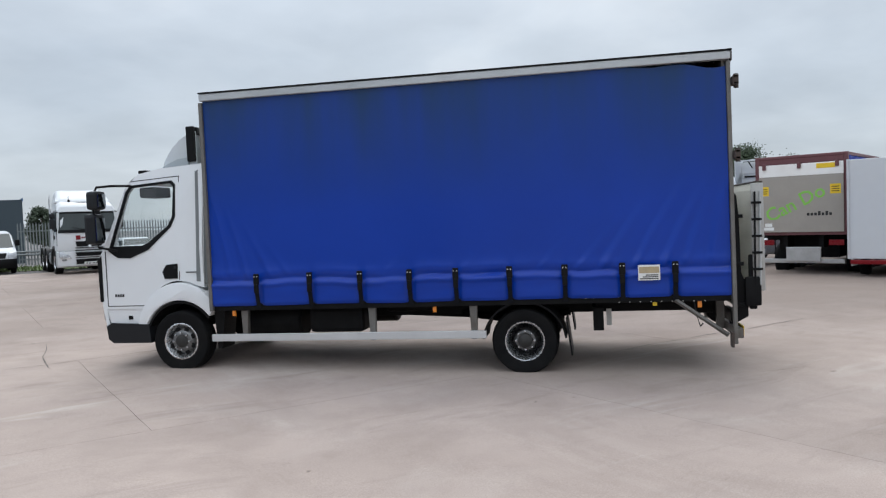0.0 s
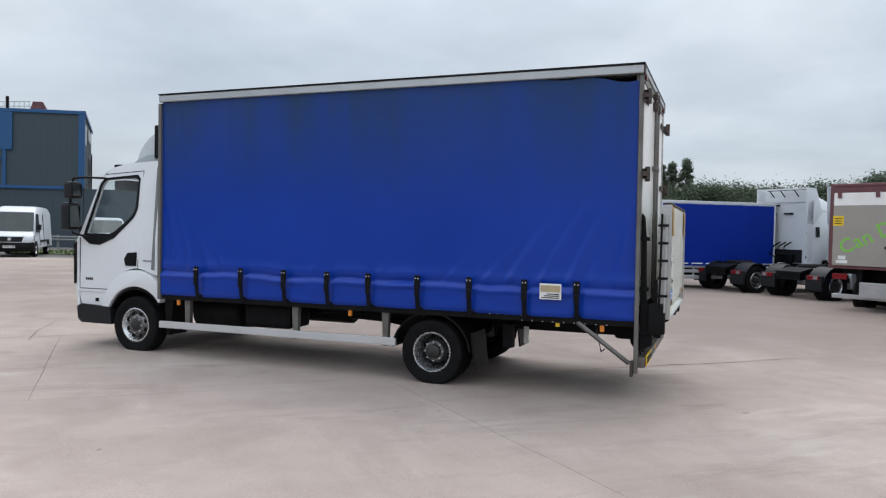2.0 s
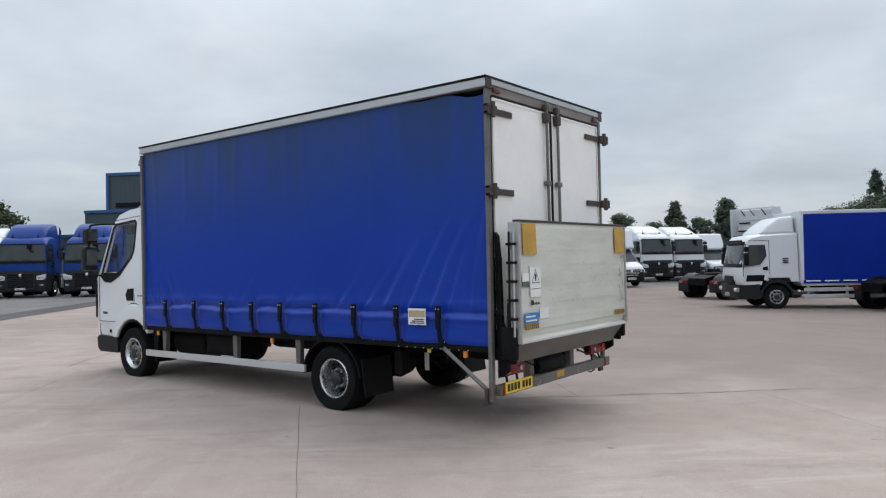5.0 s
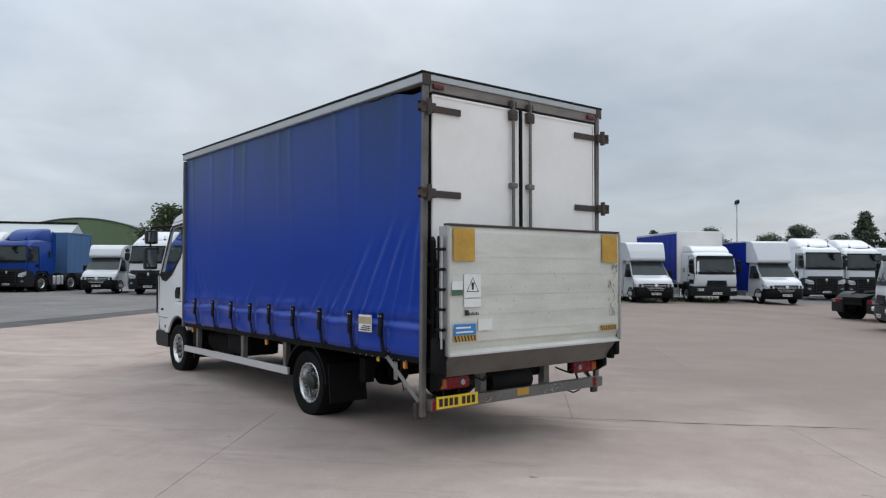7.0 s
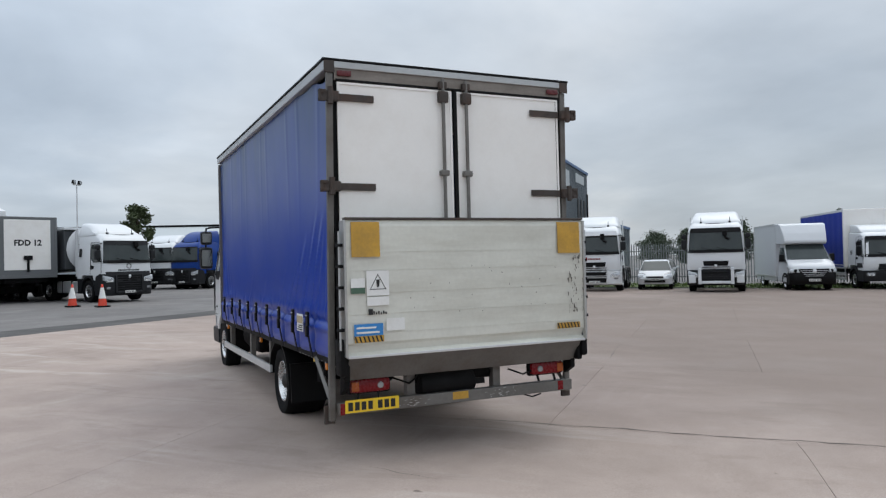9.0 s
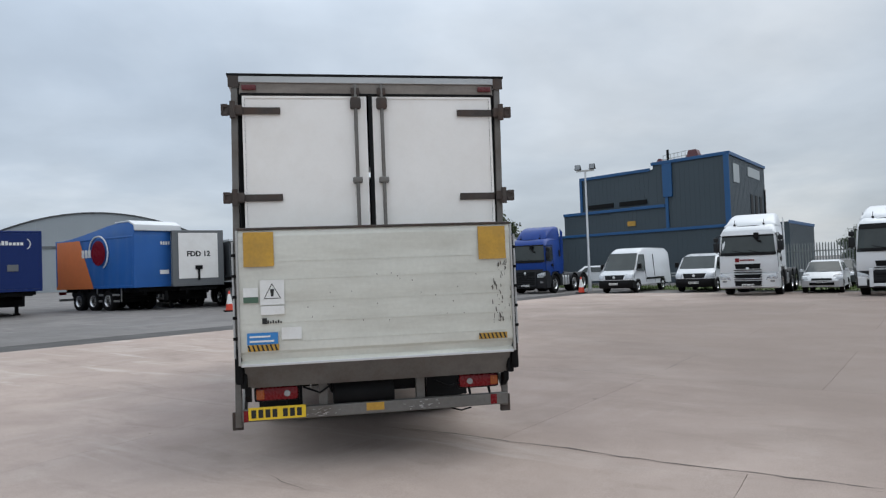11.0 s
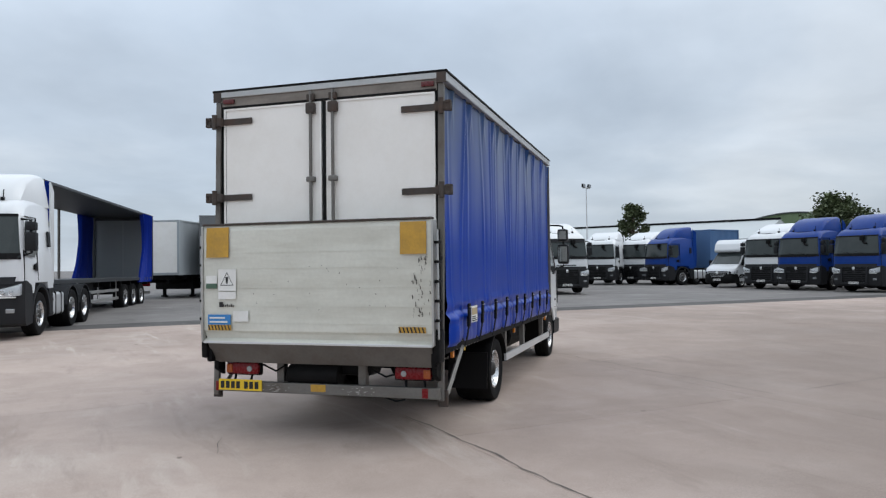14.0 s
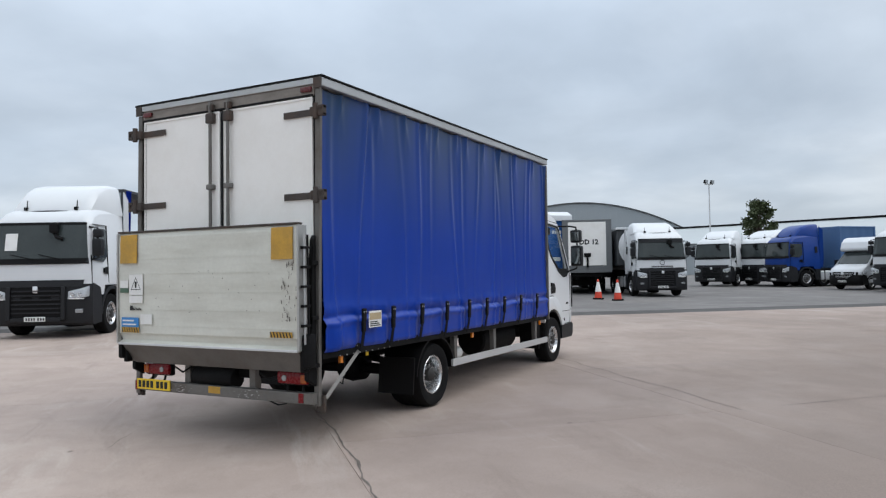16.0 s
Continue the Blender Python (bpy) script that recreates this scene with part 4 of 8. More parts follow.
tree(-58.8, 9.8, 6.9, 1.2, "young broadleaf tree behind the parked tractor units", LEAF_PALE, 34, 0.3, seed=3, size=0.11, dense=190)
tree(-54.0, 25.0, 6.9, 2.3, "bushy green tree behind the blue tractor units", LEAF_PALE, 40, 0.2, seed=5, size=0.12, dense=230)
for k, (x, h, w) in enumerate([(-15.5, 7.2, 3.0), (-12.6, 8.6, 4.0), (-8.5, 9.6, 5.0), (-4.7, 10.2, 5.5), (-0.5, 10.8, 6.0), (4.0, 11.4, 6.4), (9.0, 11.2, 6.4), (15.0, 11.0, 6.0), (21.0, 12.0, 5.0), (28.0, 10.5, 5.0), (36.0, 9.0, 5.0), (46.0, 8.0, 5.0)]):
    tree(x, 112 + 3 * math.sin(k * 1.3), h, w, "dense green broadleaf tree in a row beyond the yard", LEAF, 44, 0.05, seed=20 + k, size=0.135, dense=620)
for k, (x, y, h, s) in enumerate([(-12.4, 150, 15.9, 1.6), (-10.0, 151, 16.0, 1.5), (-8.0, 150.5, 16.5, 1.7), (-5.3, 151, 17.3, 1.9), (-27.3, 93, 8.4, 1.2), (-21.2, 93.5, 8.5, 1.7)]):
    tree(x, y, h, s, "tall slender poplar beyond the yard", LEAF_HAZE, 44, 0.06, True, seed=40 + k, size=0.12, dense=420)
for k, (x, y, h, s) in enumerate([(-47.5, 82.2, 6.6, 0.9), (-41.8, 86, 7.0, 2.2), (-36.3, 88.8, 6.2, 2.6), (-33.4, 90.3, 7.2, 2.0), (-29.4, 92.1, 6.0, 2.4), (-24.6, 94, 6.4, 1.8), (-64, 84, 6.4, 2.2), (-84, 88, 6.0, 3.0), (-57.5, 69.3, 4.9, 1.6)]):
    tree(x, y, h, s, "round-headed tree on the skyline", LEAF_HAZE, 34, 0.15, seed=60 + k, size=0.10, dense=360)


# ---- parked vehicles: local x forward, y left, origin on the ground under the front axle ----
def side_panel(bm, outline, half, side, pull, proud=0.006, depth=0.03):
    """A thin panel lying on a vehicle's flank."""
    n = len(outline)
    outer = [bm.verts.new((x, side * (half - pull(x, z) + proud), z)) for x, z in outline]
    inner = [bm.verts.new((x, side * (half - pull(x, z) - depth), z)) for x, z in outline]
    bm.faces.new(outer)
    for i in range(n):
        j = (i + 1) % n
        bm.faces.new((outer[i], outer[j], inner[j], inner[i]))
    bmesh.ops.recalc_face_normals(bm, faces=bm.faces)
    return bm


def nose_shape(bow, x_mid, x_front, half, corner):
    """How far the nose falls back at a place across it."""
    def off(x, y):
        f = min(1.0, abs(y) / half)
        e = max(0.0, (f - 0.80) / 0.20)
        w = min(1.0, max(0.0, (x - x_mid) / (x_front - x_mid)))
        return w * (bow * f * f + corner * e * e)
    return off


def hull(bm, outline, half, pull, off, crown=0.05, z_crown=2.6, cuts=(0, 0.35, 0.62, 0.80, 0.88, 0.94, 0.98, 1.0)):
    """A cab or body: a side outline carried across, with a bowed nose, rounded corners and a crowned roof."""
    fs = [-c for c in reversed(cuts[1:])] + list(cuts)
    slices = []
    for f in fs:
        ring = []
        e = max(0.0, (abs(f) - 0.80) / 0.20)
        for x, z in outline:
            y = f * (half - pull(x, z))
            ring.append(bm.verts.new((x - off(x, y), y, z - (crown * e * e if z > z_crown else 0.0))))
        slices.append(ring)
    n = len(outline)
    for a, b_ in zip(slices, slices[1:]):
        for i in range(n):
            j = (i + 1) % n
            bm.faces.new((a[i], a[j], b_[j], b_[i]))
    bm.faces.new(slices[0])
    bm.faces.new(list(reversed(slices[-1])))
    bmesh.ops.triangulate(bm, faces=[f for f in bm.faces if len(f.verts) > 4])
    bmesh.ops.recalc_face_normals(bm, faces=bm.faces)
    return bm


def front_panel(bm, x0, z0, x1, z1, half0, half1, proud=0.006, depth=0.03, bow=0.0, steps=10, off=None):
    """A panel across the nose from (x0, z0) up to (x1, z1), following the nose's bow."""
    fall = off or (lambda x, y: bow * (y / max(half0, half1)) ** 2)
    rows = []
    d = Vector((z1 - z0, 0, x0 - x1)).normalized()
    for x, z, h in ((x0, z0, half0), (x1, z1, half1)):
        rows.append([bm.verts.new((x - fall(x, h * (2 * i / steps - 1)) + d.x * proud, h * (2 * i / steps - 1), z + d.z * proud)) for i in range(steps + 1)])
    back = [[bm.verts.new(v.co - d * depth) for v in r] for r in rows]
    for i in range(steps):
        bm.faces.new((rows[0][i], rows[0][i + 1], rows[1][i + 1], rows[1][i]))
        for a, b_ in ((rows[0], back[0]), (rows[1], back[1])):
            bm.faces.new((a[i], a[i + 1], b_[i + 1], b_[i]))
    for i in (0, -1):
        bm.faces.new((rows[0][i], rows[1][i], back[1][i], back[0][i]))
    return bm


def plate_bars(parent, x, y, z, along="y", width=0.5, height=0.11, base=WHITE_LABEL):
    """A number plate with plain bars for its characters, facing +x."""
    bm = B()
    box(bm, x, x + 0.012, y - width / 2, y + width / 2, z, z + height, 0.004)
    plate = part("number_plate", bm, base, parent)
    bm = B()
    for i in range(7):
        yy = y - width * 0.42 + i * width * 0.125 + (width * 0.06 if i > 3 else 0)
        box(bm, x + 0.012, x + 0.015, yy, yy + width * 0.075, z + height * 0.2, z + height * 0.8)
    part_each("plate_bar", bm, INK, plate)
    return plate


def tractor_unit(label, group, m, paint=WHITE, axles=2, wheelbase=3.8, nose="dark", cap=True, wings=False, high=False, visor=False):
    root = thing("tractor_unit", label, "truck", group, m)
    half = 1.24
    pull = lambda x, z: 0.0 if z < 1.85 else 0.065 * (z - 1.85) + 0.16 * max(0, z - 3.0)
    off = nose_shape(0.09, 0.2, 1.40, half, 0.13)
    bm = B()
    hull(bm, [(-0.98, 1.10), (-0.55, 1.10), (-0.48, 1.26), (0.5, 1.26), (0.60, 1.02), (1.34, 1.02), (1.385, 1.20), (1.385, 1.45), (1.365, 1.80), (1.30, 2.20), (1.19, 2.78), (1.08, 2.95), (0.86, 3.10), (0.5, 3.20), (0.0, 3.25), (-0.98, 3.27)], half, pull, off, 0.16, 2.9)
    part("cab", bm, paint, root, smooth=True)
    if cap:
        bm = B()
        off2 = nose_shape(0.25, -0.6, 0.75, half, 0.25)
        if high:
            hull(bm, [(0.74, 3.10), (0.70, 3.20), (0.48, 3.46), (0.18, 3.70), (-0.25, 3.86), (-0.65, 3.92), (-0.98, 3.93), (-0.98, 3.1)], half - 0.10, lambda x, z: 0.16 * max(0, z - 3.15) + 0.14 * max(0.0, x + 0.5), off2, 0.10, 3.4)
        else:
            hull(bm, [(0.70, 3.12), (0.66, 3.20), (0.40, 3.36), (0.05, 3.52), (-0.35, 3.66), (-0.70, 3.72), (-0.98, 3.73), (-0.98, 3.1)], half - 0.12, lambda x, z: 0.22 * max(0, z - 3.15), off2, 0.14, 3.3)
        part("roof_fairing", bm, paint, root, smooth=True)
        bm = B()
        tube(bm, [(0.80 - 0.30 * (k / 4 - 1) ** 2, 0.98 * (k / 4 - 1), 3.13 - 0.03 * (k / 4 - 1) ** 2) for k in range(9)], 0.018, 6)
        part("fairing_lip", bm, BLACK, root)
    top = 3.85 if high else 3.6 if cap else 3.2
    for s in (-1, 1):
        bm = B()
        prism(bm, [(-0.96, 1.2), (-1.20, 1.2), (-1.26, 1.8), (-1.24, top - 0.30), (-0.96, top - 0.08)], s * (half - 0.07) - 0.02, s * (half - 0.07) + 0.02, 0.008)
        part("side_deflector", bm, paint, root)
    if wings:
        # tall collars that close the gap to a trailer, with an open top and brackets
        for s in (-1, 1):
            bm = B()
            prism(bm, [(-0.5, 3.05), (-0.98, 2.6), (-1.32, 2.6), (-1.36, 3.97), (-0.86, 3.97)], s * (half - 0.07) - 0.02, s * (half - 0.07) + 0.02, 0.008)
            part("roof_collar", bm, paint, root)
        bm = B()
        box(bm, -1.34, -1.25, -half + 0.09, half - 0.09, 3.91, 3.97, 0.01)
        part("collar_rail", bm, paint, root)
        bm = B()
        box(bm, -1.02, -0.985, -half + 0.12, half - 0.12, 3.45, 3.90, 0.01)
        part("collar_panel", bm, paint, root)
        for y in (-0.55, 0.1, 0.62):
            bm = B()
            tube(bm, [(-1.3, y, 3.93), (-1.03, y, 3.66)], 0.022, 6)
            part("collar_strut", bm, BLACK, root)
        for z, y0, y1 in ((3.30, 0.35, 0.95), (2.95, 0.5, 1.02), (2.98, -0.3, 0.1)):
            bm = B()
            box(bm, -1.06, -0.985, y0, y1, z, z + 0.06, 0.01)
            part("cab_bracket", bm, BLACK, root)
    bm = B()
    front_panel(bm, 1.362, 1.83, 1.19, 2.78 if nose != "premium" else 2.66, half - 0.075, half - 0.155, 0.035, 0.06, off=off)
    screen = part("windscreen", bm, DARK_GLASS, root)
    bm = B()
    front_panel(bm, 1.366, 1.79, 1.345, 1.925, half - 0.06, half - 0.075, 0.039, 0.05, off=off)
    part("scuttle", bm, BLACK, root)
    bm = B()
    ztop = 2.78 if nose != "premium" else 2.66
    front_panel(bm, 1.20, ztop - 0.035, 1.185, ztop + 0.03, half - 0.145, half - 0.15, 0.039, 0.05, off=off)
    part("screen_seal", bm, BLACK, root)
    if visor:
        bm = B()
        front_panel(bm, 1.222, 2.635, 1.178, 2.83, half - 0.15, half - 0.17, 0.055, 0.03, off=off)
        part("sun_visor", bm, PLASTIC, root)
    elif nose != "dark":
        bm = B()
        front_panel(bm, 1.225, 2.70, 1.15, 2.90, half - 0.16, half - 0.19, 0.05, off=off)
        part("sun_visor", bm, BLACK if nose != "premium" else paint, root)
    bm = B()
    for y0, y1 in ((0.62, 0.05), (0.0, -0.62)):
        tube(bm, [(1.415, y0, 1.90), (1.40, (y0 + y1) / 2, 1.96), (1.36 - off(1.36, y1) + 0.035, y1, 2.03)], 0.012, 5)
    part("wiper", bm, BLACK, screen)
    bm = B()
    box(bm, 1.26, 1.40, 0.30, 0.50, 2.55, 2.80, 0.03)
    tube(bm, [(1.30, 0.4, 2.56), (1.34, 0.46, 2.45), (1.32, 0.6, 2.40)], 0.05, 6)
    part("front_mirror", bm, BLACK, root)
    for s in (-1, 1):
        bm = B()
        tube(bm, [(0.62, s * 0.62, 3.20), (0.58, s * 0.62, 3.42)], 0.012, 5)
        part("aerial", bm, BLACK, root)
        bm = B()
        box(bm, 0.55, 0.70, s * 0.62 - 0.04, s * 0.62 + 0.04, 3.16, 3.24, 0.01)
        part("roof_lamp", bm, BLACK, root)
    bm = B()
    box(bm, -1.0, -0.981, -0.75, 0.75, 1.12, 1.62, 0.005)
    part("back_panel", bm, PLASTIC, root)
    for s in (-1, 1):
        bm = B()
        side_panel(bm, [(1.08, 1.88), (0.98, 2.62), (0.90, 2.68), (0.34, 2.68), (0.30, 2.62), (0.30, 2.0), (0.52, 1.84)], half, s, pull, 0.008)
        part("side_window", bm, DARK_GLASS, root)
        bm = B()
        for q in ([(0.20, 1.30), (0.212, 1.30), (0.212, 2.78), (0.20, 2.78)], [(1.17, 1.25), (1.182, 1.25), (1.182, 2.0), (1.17, 2.0)], [(0.21, 2.768), (0.21, 2.78), (1.0, 2.78), (1.0, 2.768)]):
            side_panel(bm, q, half, s, pull, 0.004)
        part_each("door_seam", bm, BLACK, root)
        bm = B()
        side_panel(bm, [(-0.80, 2.12), (-0.64, 2.12), (-0.64, 2.50), (-0.80, 2.50)], half, s, pull, 0.006)
        part("rear_quarter_panel", bm, PLASTIC, root)
        bm = B()
        prism(bm, [(0.28, 1.52), (0.50, 1.56), (0.50, 1.68), (0.30, 1.72)], *sorted((s * (half - 0.02), s * (half + 0.02))), 0.01)
        part("door_handle", bm, BLACK, root)
        bm = B()
        box(bm, 1.00, 1.22, s * 1.36 - 0.12, s * 1.36 + 0.12, 1.98, 2.40, 0.05)
        box(bm, 1.00, 1.20, s * 1.36 - 0.11, s * 1.36 + 0.11, 2.44, 2.64, 0.05)
        tube(bm, [(1.10, s * 1.14, 2.70), (1.12, s * 1.34, 2.68), (1.12, s * 1.36, 1.94), (1.14, s * 1.2, 1.88)], 0.03, 6)
        part("mirror", bm, PLASTIC, root, smooth=True)
        bm = B()
        arc = [math.pi * k / 12 for k in range(13)]
        prism(bm, [(0.60 * math.cos(a), 0.52 + 0.62 * math.sin(a)) for a in arc] + [(0.69 * math.cos(a), 0.52 + 0.72 * math.sin(a)) for a in reversed(arc)], *sorted((s * 0.98, s * 1.255)), 0.015)
        part("wheel_arch", bm, PLASTIC, root, smooth=True)
        bm = B()
        box(bm, -0.98, -0.62, *sorted((s * 0.95, s * 1.24)), 0.40, 1.12, 0.04)
        for z in (0.45, 0.78):
            box(bm, -0.96, -0.64, *sorted((s * 1.2, s * 1.252)), z, z + 0.05, 0.01)
        part("entry_step", bm, PLASTIC, root)
        bm = B()
        run = wheelbase - 1.75 - (1.05 if axles == 3 else 0)
        prism(bm, [(-1.02, 0.40), (-1.02 - run, 0.40), (-1.02 - run, 0.98), (-1.02, 0.98)], *sorted((s * 0.70, s * 1.20)), 0.10, None, 4)
        tank = part("fuel_tank", bm, ALU_BRIGHT, root, smooth=True)
        for k in (0.28, 0.72):
            bm = B()
            xk = -1.02 - run * k
            box(bm, xk - 0.035, xk + 0.035, s * 0.95 - 0.257, s * 0.95 + 0.257, 0.39, 0.99, 0.01)
            part("tank_strap", bm, BLACK, tank)
    # nose below the screen
    if nose == "dark":
        bm = B()
        hull(bm, [(0.72, 0.34), (1.30, 0.30), (1.40, 0.36), (1.435, 0.6), (1.43, 1.0), (1.40, 1.30), (1.30, 1.32), (0.80, 1.20), (0.70, 0.9)], half + 0.012, lambda x, z: 0.0, nose_shape(0.10, 0.5, 1.43, half + 0.012, 0.14), 0, 9)
        part("bumper", bm, CHARCOAL, root, smooth=True)
    else:
        bm = B()
        hull(bm, [(0.72, 0.34), (1.30, 0.32), (1.40, 0.38), (1.43, 0.6), (1.43, 0.98), (1.30, 1.02), (0.80, 1.0)], half + 0.008, lambda x, z: 0.0, nose_shape(0.10, 0.5, 1.43, half, 0.14), 0, 9)
        part("bumper", bm, paint if nose == "premium" else PLASTIC, root, smooth=True)
    off3 = nose_shape(0.10, 0.5, 1.43, half, 0.14)
    bm = B()
    if nose == "dark":
        front_panel(bm, 1.41, 1.24, 1.385, 1.40, 1.06, 1.10, 0.016, 0.05, off=off)
        for q in (-1, 1):
            prism(bm, [(1.38, 0.42), (1.475, 0.44), (1.465, 1.0), (1.44, 1.25), (1.36, 1.25)], *sorted((q * 0.60, q * 0.70)), 0.02)
        box(bm, 1.40, 1.475, -0.60, 0.60, 0.40, 0.50, 0.02)
        part("grille_surround", bm, CHARCOAL, root)
        bm = B()
        front_panel(bm, 1.432, 0.50, 1.405, 1.24, 0.60, 0.60, 0.014, 0.06, off=off3)
    else:
        front_panel(bm, 1.43, 0.44, 1.43, 0.66, 0.55, 0.55, 0.012, 0.04, off=off3)
        front_panel(bm, 1.43, 0.78, 1.43, 0.92, 0.5, 0.55, 0.012, 0.04, off=off3)
        front_panel(bm, 1.385, 1.20, 1.385, 1.42, 0.5, 0.55, 0.012, 0.04, off=off)
    grille = part("grille", bm, BLACK, root)
    bm = B()
    for k in range(6):
        z = 0.60 + k * 0.105
        front_panel(bm, 1.44, z, 1.438, z + 0.035, 0.58, 0.58, 0.028, 0.03, off=off3)
    part("grille_bar", bm, CHARCOAL if nose != "premium" else BLACK, grille)
    bm = B()
    prism(bm, [(1.455, 1.10), (1.475, 1.18), (1.455, 1.26), (1.44, 1.18)], -0.055, 0.055)
    part("badge", bm, ALU_BRIGHT, grille)
    if nose == "bullbar":
        for s in (-1, 1):
            bm = B()
            prism(bm, [(1.40, 0.36), (1.50, 0.38), (1.50, 1.10), (1.42, 1.12)], *sorted((s * 0.62, s * 0.76)), 0.02)
            part("grille_frame", bm, WHITE, root)
            bm = B()
            box(bm, 1.20, 1.415, *sorted((s * 0.86, s * 1.18)), 0.42, 0.80, 0.05)
            part("corner_panel", bm, WHITE, root)
        bm = B()
        box(bm, 1.43, 1.49, -0.62, 0.62, 0.40, 0.52, 0.02)
        part("lower_panel", bm, WHITE, root)
    for s in (-1, 1):
        bm = B()
        z0 = 0.93 if nose == "dark" else 0.68
        prism(bm, [(1.16, z0 + 0.02), (1.405, z0), (1.385, z0 + 0.20), (1.10, z0 + 0.28)], *sorted((s * 0.73, s * 1.20)), 0.03)
        for v in bm.verts:
            v.co.z += 0.22 * max(0.0, abs(v.co.y) - 0.80) * (1 if v.co.z > z0 + 0.1 else 0.6)
        lamp = part("headlight", bm, HEADLAMP, root, smooth=True)
        for y, r in ((0.86, 0.062), (1.03, 0.055)):
            bm = B()
            spin(bm, [(0.001, 0.03), (r * 0.55, 0.028), (r * 0.6, 0.012), (r, 0.03), (r * 1.08, 0.0)], (1.392 - 0.07 * max(0, (y - 0.8)), s * y, z0 + 0.115), "x", 14)
            part("reflector", bm, RIM, lamp, smooth=True)
        bm = B()
        box(bm, 1.36, 1.405, *sorted((s * 0.78, s * 1.12)), z0 + 0.005, z0 + 0.03, 0.006)
        part("running_light", bm, WHITE_LABEL, lamp)
        bm = B()
        box(bm, 1.30, 1.385, s * 1.0 - 0.09, s * 1.0 + 0.09, 0.60, 0.70, 0.015)
        part("fog_light", bm, LAMP_CLEAR, root)
    plate_bars(root, 1.478 if nose == "dark" else 1.462, 0, 0.415)
    # chassis, coupling, lamps and wings
    bm = B()
    for s in (-1, 1):
        box(bm, -wheelbase - 0.75, 0.9, s * 0.42 - 0.04, s * 0.42 + 0.04, 0.68, 0.94)
    box(bm, -wheelbase - 0.75, -wheelbase - 0.62, -0.46, 0.46, 0.66, 0.94)
    box(bm, -1.6, -1.2, -0.6, 0.6, 0.55, 1.0)
    prism(bm, [(-wheelbase - 0.8, 0.95), (-wheelbase - 0.2, 1.08), (-wheelbase - 0.2, 1.0), (-wheelbase - 0.8, 0.85)], -0.5, 0.5)
    part("chassis", bm, CHASSIS, root)
    bm = B()
    spin(bm, [(0.001, 1.06), (0.45, 1.06), (0.5, 1.11), (0.45, 1.18), (0.001, 1.18)], (-wheelbase + 0.35, 0, 0), "z", 18)
    part("coupling_plate", bm, CHASSIS, root)
    bm = B()
    for y in (-0.25, 0.0, 0.25):
        tube(bm, [(-1.02, y, 1.9), (-1.35, y, 1.75), (-1.5, y * 1.3, 1.45), (-1.25, y, 1.3)], 0.03, 6)
    prism(bm, [(-1.0, 1.1), (-1.30, 1.1), (-1.30, 2.45), (-1.18, 2.78), (-1.0, 2.82)], 0.58, 0.96, 0.05)
    box(bm, -1.2, -1.0, -0.45, 0.5, 1.1, 1.45, 0.04)
    part_each("air_line", bm, BLACK, root)
    bm = B()
    for s in (-1, 1):
        for k in range(4):
            box(bm, -1.20, -1.05, s * (half - 0.12) - 0.03, s * (half - 0.12) + 0.03, 1.3 + 0.45 * k, 1.42 + 0.45 * k, 0.01)
    part("deflector_bracket", bm, BLACK, root)
    spots = [-wheelbase] if axles == 2 else [-wheelbase + 1.15, -wheelbase - 0.2]
    for s in (-1, 1):
        for xw in spots:
            bm = B()
            arc = [math.pi * (0.06 + 0.88 * k / 12) for k in range(13)]
            prism(bm, [(xw + 0.58 * math.cos(a), 0.52 + 0.58 * math.sin(a)) for a in arc] + [(xw + 0.62 * math.cos(a), 0.52 + 0.62 * math.sin(a)) for a in reversed(arc)], *sorted((s * 0.62, s * 1.25)))
            box(bm, xw - 0.70, xw - 0.60, *sorted((s * 0.62, s * 1.25)), 0.36, 0.86, 0.03)
            part("mudguard", bm, PLASTIC, root, smooth=True)
            wheel(root, xw, s * 0.98, 0.51, 0.51, 0.55, s, 0.17)
        bm = B()
        box(bm, spots[-1] - 0.735, spots[-1] - 0.69, s * 0.94 - 0.22, s * 0.94 + 0.22, 0.72, 0.86, 0.015)
        lamp = part("tail_light", bm, LAMP_RED, root)
        bm = B()
        box(bm, spots[-1] - 0.745, spots[-1] - 0.736, s * 1.04 - 0.08, s * 1.04 + 0.08, 0.74, 0.84)
        part("reversing_lens", bm, LAMP_CLEAR, lamp)
        wheel(root, 0, s * 1.07, 0.51, 0.51, 0.32, s, 0.03)
    return root


